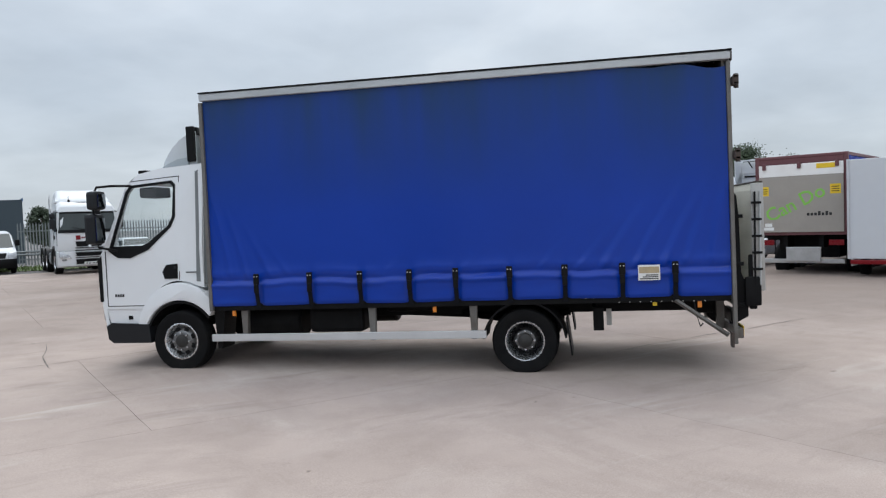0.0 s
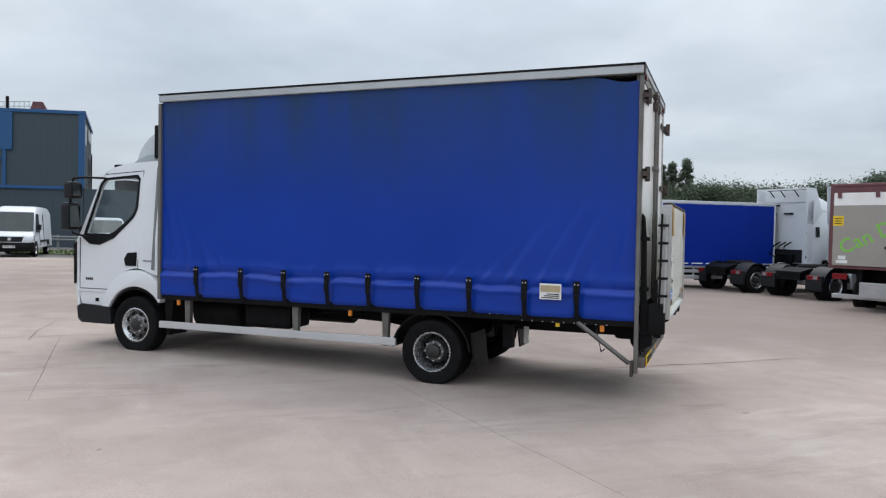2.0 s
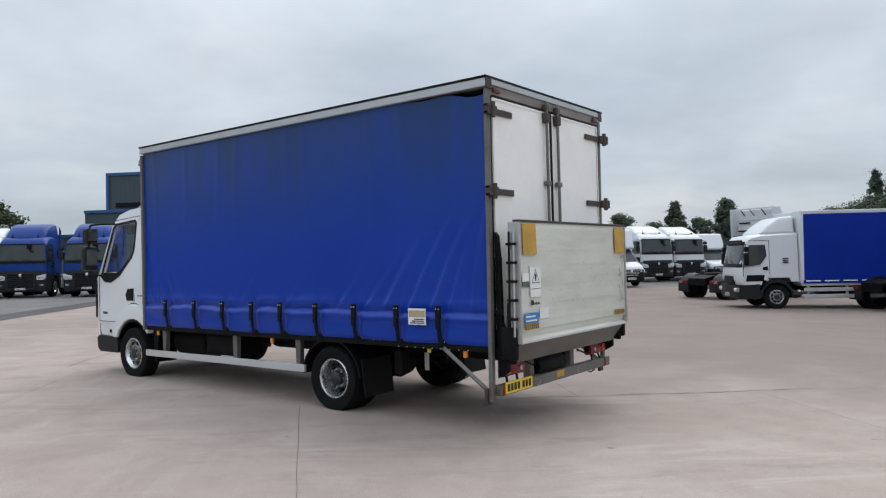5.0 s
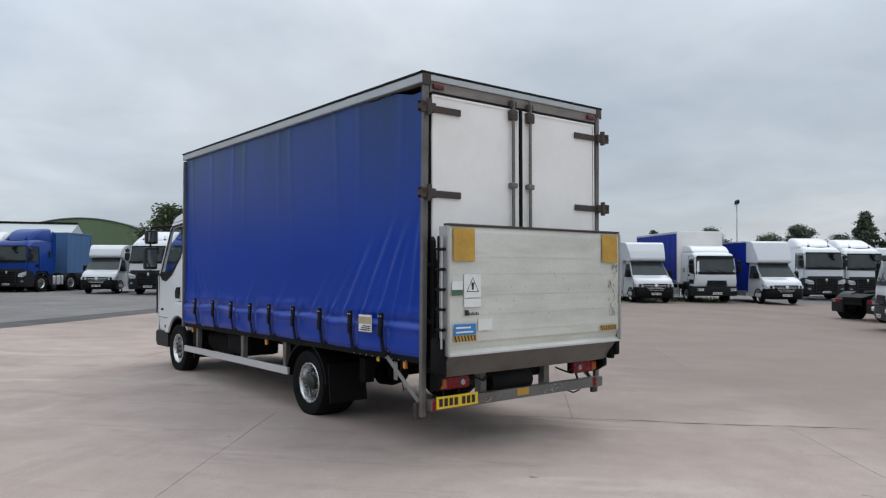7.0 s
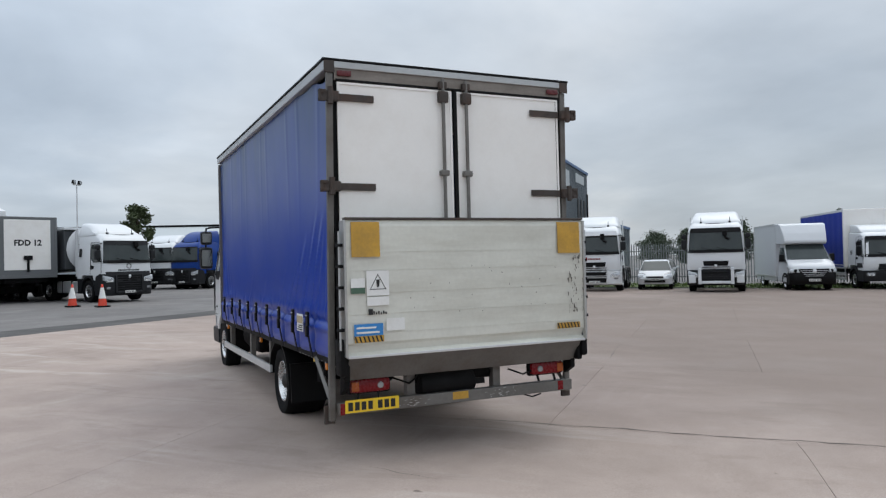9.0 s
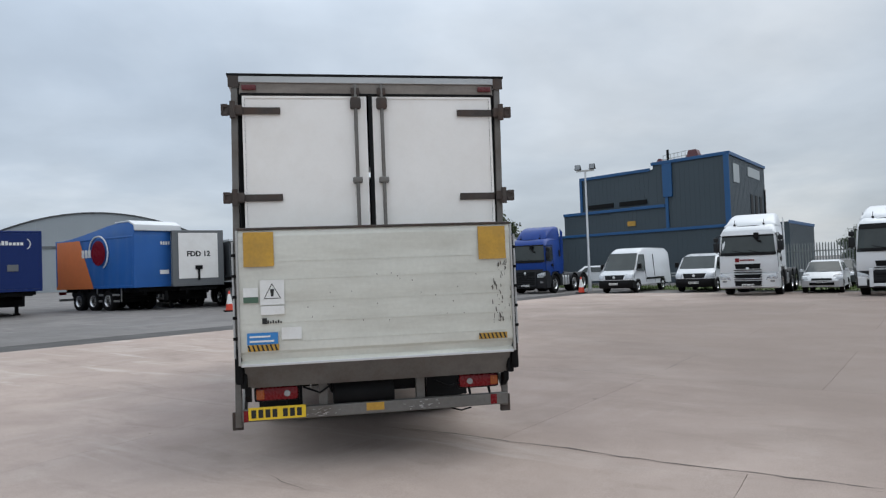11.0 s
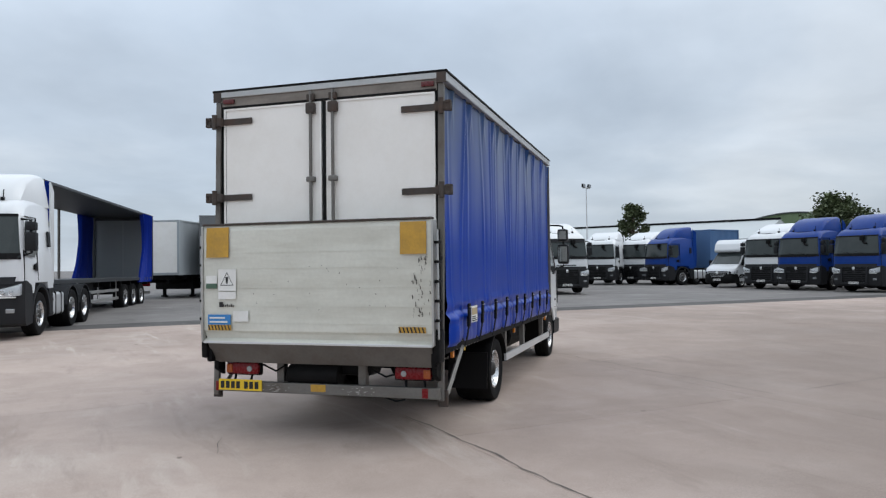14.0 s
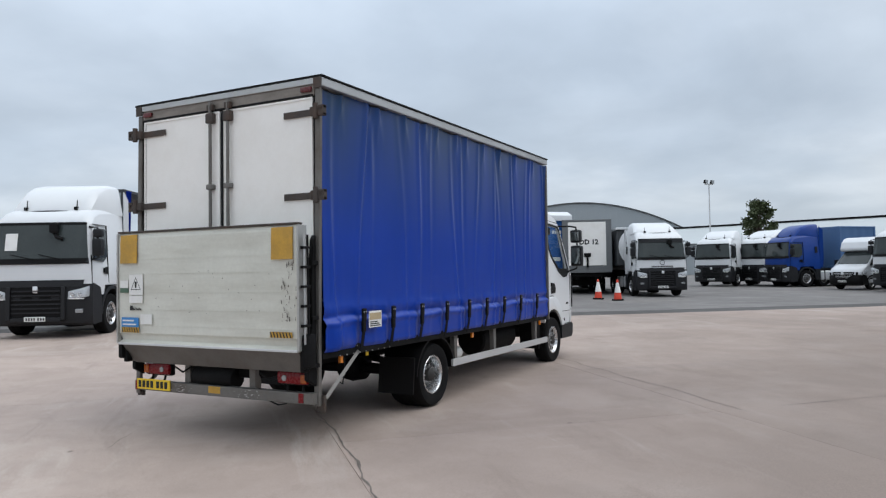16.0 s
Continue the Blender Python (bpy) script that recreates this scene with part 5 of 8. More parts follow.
def luton_van(label, m, box_mat, long=4.0, tall=3.05, tail=False):
    root = thing("luton_van", label, "van", "vans parked in the row", m)
    half = 0.99
    pull = lambda x, z: 0.0 if z < 1.2 else 0.13 * (z - 1.2)
    bm = B()
    off = nose_shape(0.16, -0.6, 1.02, half, 0.12)
    hull(bm, [(-1.15, 0.38), (0.92, 0.38), (1.00, 0.6), (1.02, 0.85), (0.98, 1.02), (0.86, 1.16), (0.55, 1.30), (0.22, 1.40), (-0.42, 2.12), (-0.70, 2.20), (-1.15, 2.2)], half, pull, off, 0.06, 1.9)
    part("cab", bm, VAN_WHITE, root, smooth=True)
    bm = B()
    front_panel(bm, 0.21, 1.415, -0.40, 2.10, half - 0.09, half - 0.17, 0.022, off=off)
    part("windscreen", bm, DARK_GLASS, root)
    bm = B()
    off3 = nose_shape(0.16, -0.4, 1.07, half, 0.14)
    hull(bm, [(0.42, 0.27), (0.98, 0.27), (1.06, 0.36), (1.075, 0.55), (1.06, 0.74), (1.0, 0.84), (0.7, 0.80), (0.5, 0.55)], half + 0.006, lambda x, z: 0.0, off3, 0, 9)
    part("bumper", bm, BLACK, root, smooth=True)
    bm = B()
    front_panel(bm, 1.045, 0.60, 1.0, 0.98, 0.50, 0.66, 0.03, 0.06, off=off3)
    grille = part("grille", bm, BLACK, root, smooth=True)
    for k in range(4):
        bm = B()
        front_panel(bm, 1.05 - 0.008 * k, 0.65 + k * 0.08, 1.048 - 0.008 * k, 0.667 + k * 0.08, 0.38 + 0.07 * k, 0.38 + 0.07 * k, 0.034, 0.02, off=off3)
        part("grille_bar", bm, ALU_BRIGHT, grille)
    bm = B()
    prism(bm, [(1.07, 0.80), (1.10, 0.88), (1.07, 0.97), (1.04, 0.88)], -0.07, 0.07)
    part("badge", bm, ALU_BRIGHT, root)
    plate_bars(root, 1.085, 0, 0.42)
    for s in (-1, 1):
        bm = B()
        side_panel(bm, [(0.08, 1.32), (-0.45, 1.98), (-0.98, 1.98), (-0.98, 1.30)], half, s, pull, 0.008)
        part("side_window", bm, DARK_GLASS, root)
        bm = B()
        prism(bm, [(0.56, 0.86), (1.01, 0.82), (0.985, 0.97), (0.45, 1.08)], *sorted((s * 0.64, s * 0.985)), 0.03)
        for v in bm.verts:
            v.co.x -= 0.42 * max(0.0, abs(v.co.y) - 0.66)
        lens = part("headlight", bm, HEADLAMP, root, smooth=True)
        bm = B()
        spin(bm, [(0.085, -0.02), (0.07, 0.015), (0.001, 0.02)], (0.955, s * 0.76, 0.895), "x", 14)
        part("reflector", bm, BLACK, lens, smooth=True)
        bm = B()
        box(bm, -0.12, 0.05, s * 1.1 - 0.10, s * 1.1 + 0.10, 1.32, 1.66, 0.04)
        part("mirror", bm, BLACK, root, smooth=True)
        bm = B()
        prism(bm, [(0.38 * math.cos(math.pi * k / 10), 0.34 + 0.38 * math.sin(math.pi * k / 10)) for k in range(11)] + [(0.45 * math.cos(math.pi * k / 10), 0.34 + 0.46 * math.sin(math.pi * k / 10)) for k in range(10, -1, -1)], min(s * 0.8, s * 1.0), max(s * 0.8, s * 1.0))
        part("wheel_arch", bm, BLACK, root)
        wheel(root, 0, s * 0.87, 0.34, 0.34, 0.22, s, 0.02)
        wheel(root, -3.9, s * 0.9, 0.34, 0.34, 0.22, s, 0.02)
        bm = B()
        box(bm, -1.2 - long, -1.3, s * 0.98 - 0.02, s * 0.98 + 0.02, 0.36, 0.58, 0.01)
        part("side_skirt", bm, VAN_WHITE, root)
    # load box with its rounded over-cab pod
    bm = B()
    prism(bm, [(-1.2, 0.56), (-1.2 - long, 0.56), (-1.2 - long, tall), (-1.2, tall)], -1.05, 1.05, 0.02)
    part("load_box", bm, box_mat, root)
    bm = B()
    prism(bm, [(-1.19, 2.16), (-0.30, 2.11), (-0.13, 2.17), (-0.11, 2.28), (-0.28, 2.64), (-0.58, tall - 0.07), (-0.84, tall), (-1.19, tall)], -1.045, 1.045, 0.16, lambda x, z: 0.20 * max(0.0, x + 0.75), 6)
    part("over_cab_pod", bm, VAN_WHITE, root, smooth=True)
    bm = B()
    for s in (-1, 1):
        for z in (0.58, tall - 0.06):
            box(bm, -1.22 - long, -1.18, s * 1.05 - 0.02, s * 1.05 + 0.03, z, z + 0.07)
        box(bm, -1.24 - long, -1.16 - long, s * 1.05 - 0.03, s * 1.05 + 0.03, 0.56, tall)
    part("box_frame", bm, ALU_BRIGHT, root)
    bm = B()
    box(bm, -1.3 - long, -1.22 - long, -1.0, 1.0, 0.42, 0.54, 0.02)
    part("rear_bumper", bm, LAMP_RED if tail else BLACK, root)
    return root


def panel_van(label, m, tall=2.55, long=5.9, nose=0.95):
    root = thing("panel_van", label, "van", "vans parked in the row", m)
    half = 0.98
    pull = lambda x, z: 0.0 if z < 1.15 else 0.12 * (z - 1.15) ** 1.25
    bm = B()
    back = nose - long
    off = nose_shape(0.14, -0.6, nose, half, 0.12)
    zt = min(2.16, tall - 0.12)
    hull(bm, [(back, 0.42), (nose - 0.05, 0.42), (nose, 0.72), (nose - 0.10, 0.96), (nose - 0.30, 1.08), (0.36, 1.20), (-0.44, zt), (-0.74, tall - 0.14), (-1.05, tall - 0.03), (-1.5, tall), (-2.5, tall), (back + 0.35, tall - 0.03), (back + 0.14, tall - 0.14), (back + 0.05, tall - 0.4)], half, pull, off, 0.10, tall - 0.3)
    part("body", bm, VAN_WHITE, root, smooth=True)
    bm = B()
    front_panel(bm, 0.35, 1.215, -0.41, zt - 0.03, half - 0.09, half - 0.17, 0.012, off=off)
    part("windscreen", bm, DARK_GLASS, root)
    bm = B()
    hull(bm, [(0.42, 0.26), (nose - 0.04, 0.26), (nose + 0.05, 0.4), (nose + 0.045, 0.60), (nose - 0.02, 0.72), (0.5, 0.62)], half + 0.005, lambda x, z: 0.0, nose_shape(0.14, -0.6, nose + 0.05, half, 0.12), 0, 9)
    part("bumper", bm, BLACK, root, smooth=True)
    bm = B()
    front_panel(bm, nose + 0.0, 0.72, nose - 0.10, 0.96, 0.50, 0.58, 0.016, 0.04, off=off)
    grille = part("grille", bm, BLACK, root)
    for k in range(3):
        bm = B()
        front_panel(bm, nose - 0.012 - 0.028 * k, 0.76 + 0.065 * k, nose - 0.02 - 0.028 * k, 0.775 + 0.065 * k, 0.46, 0.47, 0.026, 0.03, off=off)
        part("grille_bar", bm, PLASTIC, grille)
    bm = B()
    spin(bm, [(0.075, 0.0), (0.07, 0.02), (0.001, 0.022)], (nose - 0.02, 0, 0.85), "x", 14)
    part("badge", bm, ALU_BRIGHT, grille)
    plate_bars(root, nose + 0.052, 0, 0.44)
    for s in (-1, 1):
        bm = B()
        side_panel(bm, [(0.16, 1.22), (-0.46, zt - 0.10), (-1.02, zt - 0.10), (-1.02, 1.16), (-0.3, 1.16)], half, s, pull, 0.01)
        part("side_window", bm, DARK_GLASS, root)
        bm = B()
        prism(bm, [(nose - 0.45, 0.78), (nose - 0.04, 0.74), (nose - 0.10, 0.96), (nose - 0.58, 1.10)], *sorted((s * 0.62, s * 0.975)), 0.03)
        for v in bm.verts:
            v.co.x -= 0.36 * max(0.0, abs(v.co.y) - 0.66)
        part("headlight", bm, HEADLAMP, root, smooth=True)
        bm = B()
        box(bm, -0.10, 0.06, s * 1.09 - 0.10, s * 1.09 + 0.10, 1.28, 1.56, 0.04)
        part("mirror", bm, BLACK, root, smooth=True)
        bm = B()
        box(bm, back + 1.1, -1.2, s * half - 0.01, s * half + 0.018, 0.68, 0.78, 0.01)
        side_panel(bm, [(-1.16, 0.5), (-1.145, 0.5), (-1.145, zt - 0.1), (-1.16, zt - 0.1)], half, s, pull, 0.004)
        side_panel(bm, [(-2.4, 0.5), (-2.385, 0.5), (-2.385, zt - 0.1), (-2.4, zt - 0.1)], half, s, pull, 0.004)
        part("side_moulding", bm, BLACK, root)
        for xw in (0, back + 1.3):
            bm = B()
            prism(bm, [(xw + 0.36 * math.cos(math.pi * k / 10), 0.34 + 0.37 * math.sin(math.pi * k / 10)) for k in range(11)] + [(xw + 0.40 * math.cos(math.pi * k / 10), 0.34 + 0.41 * math.sin(math.pi * k / 10)) for k in range(10, -1, -1)], min(s * 0.8, s * 0.99), max(s * 0.8, s * 0.99))
            part("wheel_arch", bm, BLACK, root)
            wheel(root, xw, s * 0.88, 0.34, 0.34, 0.22, s, 0.02)
    return root


def small_car(m, label="small white hatchback parked by the fence", paint=VAN_WHITE):
    root = thing("car", label, "car", "", m)
    half = 0.84
    pull = lambda x, z: 0.0 if z < 0.85 else 0.34 * (z - 0.85)
    bm = B()
    off = nose_shape(0.16, -0.6, 0.76, half, 0.1)
    hull(bm, [(-3.15, 0.3), (0.70, 0.28), (0.76, 0.55), (0.62, 0.72), (-0.2, 0.93), (-0.85, 1.40), (-1.3, 1.48), (-2.4, 1.46), (-3.0, 1.0), (-3.2, 0.85)], half, pull, off, 0.05, 1.2)
    part("body", bm, paint, root, smooth=True)
    bm = B()
    front_panel(bm, -0.22, 0.945, -0.83, 1.40, 0.74, 0.60, 0.010, off=off)
    part("windscreen", bm, DARK_GLASS, root)
    bm = B()
    front_panel(bm, 0.76, 0.36, 0.75, 0.48, 0.5, 0.5, 0.02, 0.04, off=off)
    front_panel(bm, 0.745, 0.58, 0.70, 0.66, 0.42, 0.40, 0.02, 0.04, off=off)
    part("grille", bm, BLACK, root)
    plate_bars(root, 0.775, 0, 0.47, width=0.46, height=0.09)
    for s in (-1, 1):
        bm = B()
        side_panel(bm, [(-0.45, 0.98), (-0.95, 1.34), (-2.3, 1.34), (-2.7, 1.0)], half, s, pull, 0.008)
        part("side_window", bm, DARK_GLASS, root)
        bm = B()
        prism(bm, [(0.35, 0.66), (0.64, 0.62), (0.53, 0.74), (0.1, 0.84)], *sorted((s * 0.45, s * 0.80)), 0.015)
        part("headlight", bm, LAMP_CLEAR, root, smooth=True)
        bm = B()
        box(bm, -0.5, -0.38, s * 0.93 - 0.08, s * 0.93 + 0.08, 0.95, 1.08, 0.03)
        part("mirror", bm, VAN_WHITE, root)
        for xw in (0, -2.5):
            wheel(root, xw, s * 0.75, 0.30, 0.30, 0.19, s, 0.01)
    return root


def rigid_truck(label, m, front_face=WHITE, long=6.4, tall=3.5, low_fairing=False, hem=1.0):
    """A two-axle rigid with a day cab and a curtain-sided body."""
    root = thing("rigid_truck", label, "truck", "rigid trucks in the yard", m)
    half = 1.12
    pull = lambda x, z: 0.0 if z < 1.6 else 0.07 * (z - 1.6)
    bm = B()
    off = nose_shape(0.07, 0.2, 1.30, half, 0.10)
    hull(bm, [(-0.75, 0.95), (-0.5, 0.95), (-0.45, 1.1), (0.48, 1.1), (0.58, 0.85), (1.22, 0.85), (1.30, 1.05), (1.29, 1.3), (1.26, 1.52), (1.06, 2.42), (0.90, 2.57), (0.5, 2.64), (-0.75, 2.68)], half, pull, off, 0.08, 2.4)
    part("cab", bm, WHITE, root, smooth=True)
    bm = B()
    front_panel(bm, 1.257, 1.54, 1.07, 2.38, half - 0.07, half - 0.13, 0.010, off=off)
    screen = part("windscreen", bm, DARK_GLASS, root)
    bm = B()
    front_panel(bm, 1.275, 1.47, 1.245, 1.60, half - 0.055, half - 0.07, 0.014, 0.05, off=off)
    part("scuttle", bm, BLACK, root)
    bm = B()
    for y0, y1 in ((0.55, 0.0), (-0.05, -0.6)):
        tube(bm, [(1.285, y0, 1.56), (1.265, (y0 + y1) / 2, 1.63), (1.235 - off(1.23, y1), y1, 1.72)], 0.012, 5)
    part("wiper", bm, BLACK, screen)
    bm = B()
    front_panel(bm, 1.13, 2.30, 1.14, 2.44, half - 0.12, half - 0.14, 0.07, 0.05, off=off)
    part("sun_visor", bm, PLASTIC, root)
    bm = B()
    for k in range(3):
        front_panel(bm, 1.315, 0.92 + 0.08 * k, 1.311, 0.945 + 0.08 * k, 0.52 - 0.02 * k, 0.52 - 0.02 * k, 0.03, 0.03, off=off)
    part_each("grille_bar", bm, CHASSIS, root)
    bm = B()
    hull(bm, [(0.60, 0.36), (1.30, 0.36), (1.36, 0.5), (1.35, 0.85), (0.65, 0.88)], half + 0.01, lambda x, z: 0.0, nose_shape(0.08, 0.2, 1.36, half, 0.10), 0, 9)
    front_panel(bm, 1.31, 0.88, 1.295, 1.16, 0.55, 0.50, 0.015, 0.06, off=off)
    part("bumper", bm, PLASTIC, root, smooth=True)
    plate_bars(root, 1.36, 0, 0.44)
    for s in (-1, 1):
        bm = B()
        side_panel(bm, [(1.04, 1.62), (0.90, 2.26), (0.36, 2.26), (0.32, 1.86), (0.55, 1.56), (0.98, 1.50)], half, s, pull, 0.008)
        part("side_window", bm, DARK_GLASS, root)
        bm = B()
        side_panel(bm, [(1.05, 0.98), (1.0, 1.2), (0.4, 1.2), (0.45, 0.98)], half, s, pull, 0.006)
        part("door_step", bm, BLACK, root)
        for q in ([(-0.80, 1.0), (-0.88, 1.0), (-0.88, tall - 0.12), (-0.80, tall - 0.12)], [(-0.84 - long, 1.0), (-0.78 - long, 1.0), (-0.78 - long, tall - 0.12), (-0.84 - long, tall - 0.12)]):
            bm = B()
            side_panel(bm, q, 1.262, s, lambda x, z: 0.0, 0.006, 0.03)
            part("corner_post", bm, WHITE, root)
        bm = B()
        box(bm, 1.24, 1.345, s * 0.86 - 0.17, s * 0.86 + 0.17, 0.60, 0.76, 0.03)
        lamp = part("headlight", bm, LAMP_CLEAR, root)
        for y in (0.79, 0.93):
            bm = B()
            spin(bm, [(0.001, 0.016), (0.03, 0.015), (0.034, 0.004), (0.058, 0.016), (0.062, 0.0)], (1.345, s * y, 0.68), "x", 12)
            part("reflector", bm, RIM, lamp, smooth=True)
        bm = B()
        for q in ([(0.22, 1.12), (0.232, 1.12), (0.232, 2.42), (0.22, 2.42)], [(1.12, 1.15), (1.132, 1.15), (1.132, 1.6), (1.12, 1.6)], [(0.225, 2.408), (0.225, 2.42), (0.92, 2.42), (0.92, 2.408)]):
            side_panel(bm, q, half, s, pull, 0.004)
        part_each("door_seam", bm, BLACK, root)
        bm = B()
        prism(bm, [(0.28, 1.36), (0.46, 1.38), (0.46, 1.47), (0.30, 1.50)], *sorted((s * (half - 0.02), s * (half + 0.02))), 0.01)
        part("door_handle", bm, BLACK, root)
        bm = B()
        box(bm, 1.0, 1.16, s * 1.28 - 0.1, s * 1.28 + 0.1, 1.55, 1.98, 0.04)
        box(bm, 1.0, 1.14, s * 1.28 - 0.1, s * 1.28 + 0.1, 2.02, 2.2, 0.04)
        tube(bm, [(1.08, s * 1.06, 2.3), (1.08, s * 1.28, 2.3), (1.08, s * 1.28, 1.5), (1.1, s * 1.08, 1.5)], 0.018, 6)
        part("mirror", bm, BLACK, root, smooth=True)
        bm = B()
        prism(bm, [(0.50 * math.cos(math.pi * k / 10), 0.42 + 0.52 * math.sin(math.pi * k / 10)) for k in range(11)] + [(0.58 * math.cos(math.pi * k / 10), 0.42 + 0.62 * math.sin(math.pi * k / 10)) for k in range(10, -1, -1)], min(s * 0.9, s * 1.14), max(s * 0.9, s * 1.14))
        part("wheel_arch", bm, PLASTIC, root)
        wheel(root, 0, s * 0.98, 0.42, 0.42, 0.26, s, 0.02)
        wheel(root, -4.6, s * 0.95, 0.42, 0.42, 0.5, s, 0.12)
        # curtain, its lower edge and a side guard
        bm = B()
        curtain_sheet(bm, -0.86, -0.84 - long, s * 1.245, hem, tall - 0.12, s, 0.004, 0.75)
        part("curtain", bm, CURTAIN_FAR, root, smooth=True)
        bm = B()
        for k in range(int(long / 0.62)):
            box(bm, -1.42 - 0.62 * k, -0.94 - 0.62 * k, s * 1.256 - 0.006, s * 1.256 + 0.006, hem + 0.07, hem + 0.11)
        part_each("hem_strip", bm, WHITE_LABEL, root)
        bm = B()
        for k in range(3):
            side_panel(bm, [(-0.42, 1.60 + 0.07 * k), (-0.22, 1.60 + 0.07 * k), (-0.22, 1.64 + 0.07 * k), (-0.42, 1.64 + 0.07 * k)], half, s, pull, 0.004)
        part_each("lettering_bar", bm, INK, root)
        bm = B()
        for z in (0.36, 0.60):
            box(bm, -4.0, -0.9, s * 1.15 - 0.02, s * 1.15 + 0.02, z, z + 0.13, 0.01)
        for xg in (-3.8, -2.4, -1.1):
            box(bm, xg, xg + 0.08, s * 1.12 - 0.03, s * 1.12 + 0.01, 0.36, 1.0)
        part("side_guard", bm, ALU_BRIGHT, root)
    bm = B()
    box(bm, -0.85 - long, -0.82, -1.22, 1.22, hem - 0.08, 1.08)
    box(bm, -0.85 - long, -0.82, -1.25, 1.25, tall - 0.13, tall, 0.02)
    part("body_frame", bm, ALU_BRIGHT, root)
    bm = B()
    box(bm, -0.84, -0.78, -1.25, 1.25, hem, tall - 0.01, 0.015)
    part("bulkhead", bm, front_face, root)
    for s in (-1, 1):
        bm = B()
        box(bm, -0.87 - long, -0.83 - long, *sorted((s * 0.006, s * 1.2)), 1.0, tall - 0.05, 0.01)
        part("rear_door", bm, DOOR_WHITE, root)
    bm = B()
    for s in (-1, 1):
        box(bm, -0.8 - long, 0.6, s * 0.4 - 0.04, s * 0.4 + 0.04, 0.62, 0.9)
    box(bm, -2.6, -1.5, 0.45, 1.0, 0.5, 0.9, 0.05)
    part("chassis", bm, CHASSIS, root)
    bm = B()
    if low_fairing:
        prism(bm, [(0.62, 2.60), (0.50, 2.74), (0.20, 2.92), (-0.2, 3.0), (-0.72, 3.02), (-0.72, 2.64)], -1.0, 1.0, 0.09, None, 4)
    else:
        prism(bm, [(0.55, 2.62), (0.2, 2.95), (-0.2, 3.22 if tall > 3.3 else 3.0), (-0.72, tall - 0.15), (-0.72, 2.64)], -0.95, 0.95, 0.12, lambda x, z: 0.15 * (z - 2.6), 4)
    part("roof_fairing", bm, WHITE, root, smooth=True)
    return root


def curtain_sheet(bm, xa, xb, y, z0, z1, side, wave, pitch, nz=8):
    """A hanging side curtain with soft vertical folds."""
    n = max(6, int(abs(xb - xa) / (pitch / 5)))
    cols = []
    for i in range(n + 1):
        x = xa + (xb - xa) * i / n
        col = []
        for j in range(nz + 1):
            z = z0 + (z1 - z0) * j / nz
            o = wave * (math.sin(2 * math.pi * x / pitch + 1.5 * noise.noise((x * 0.7, z * 0.4, y))) + noise.noise((x * 2, z * 1.3, 4 + y)))
            col.append(bm.verts.new((x, y + side * o, z)))
        cols.append(col)
    for i in range(n):
        for j in range(nz):
            bm.faces.new((cols[i][j], cols[i + 1][j], cols[i + 1][j + 1], cols[i][j + 1]))
    return bm


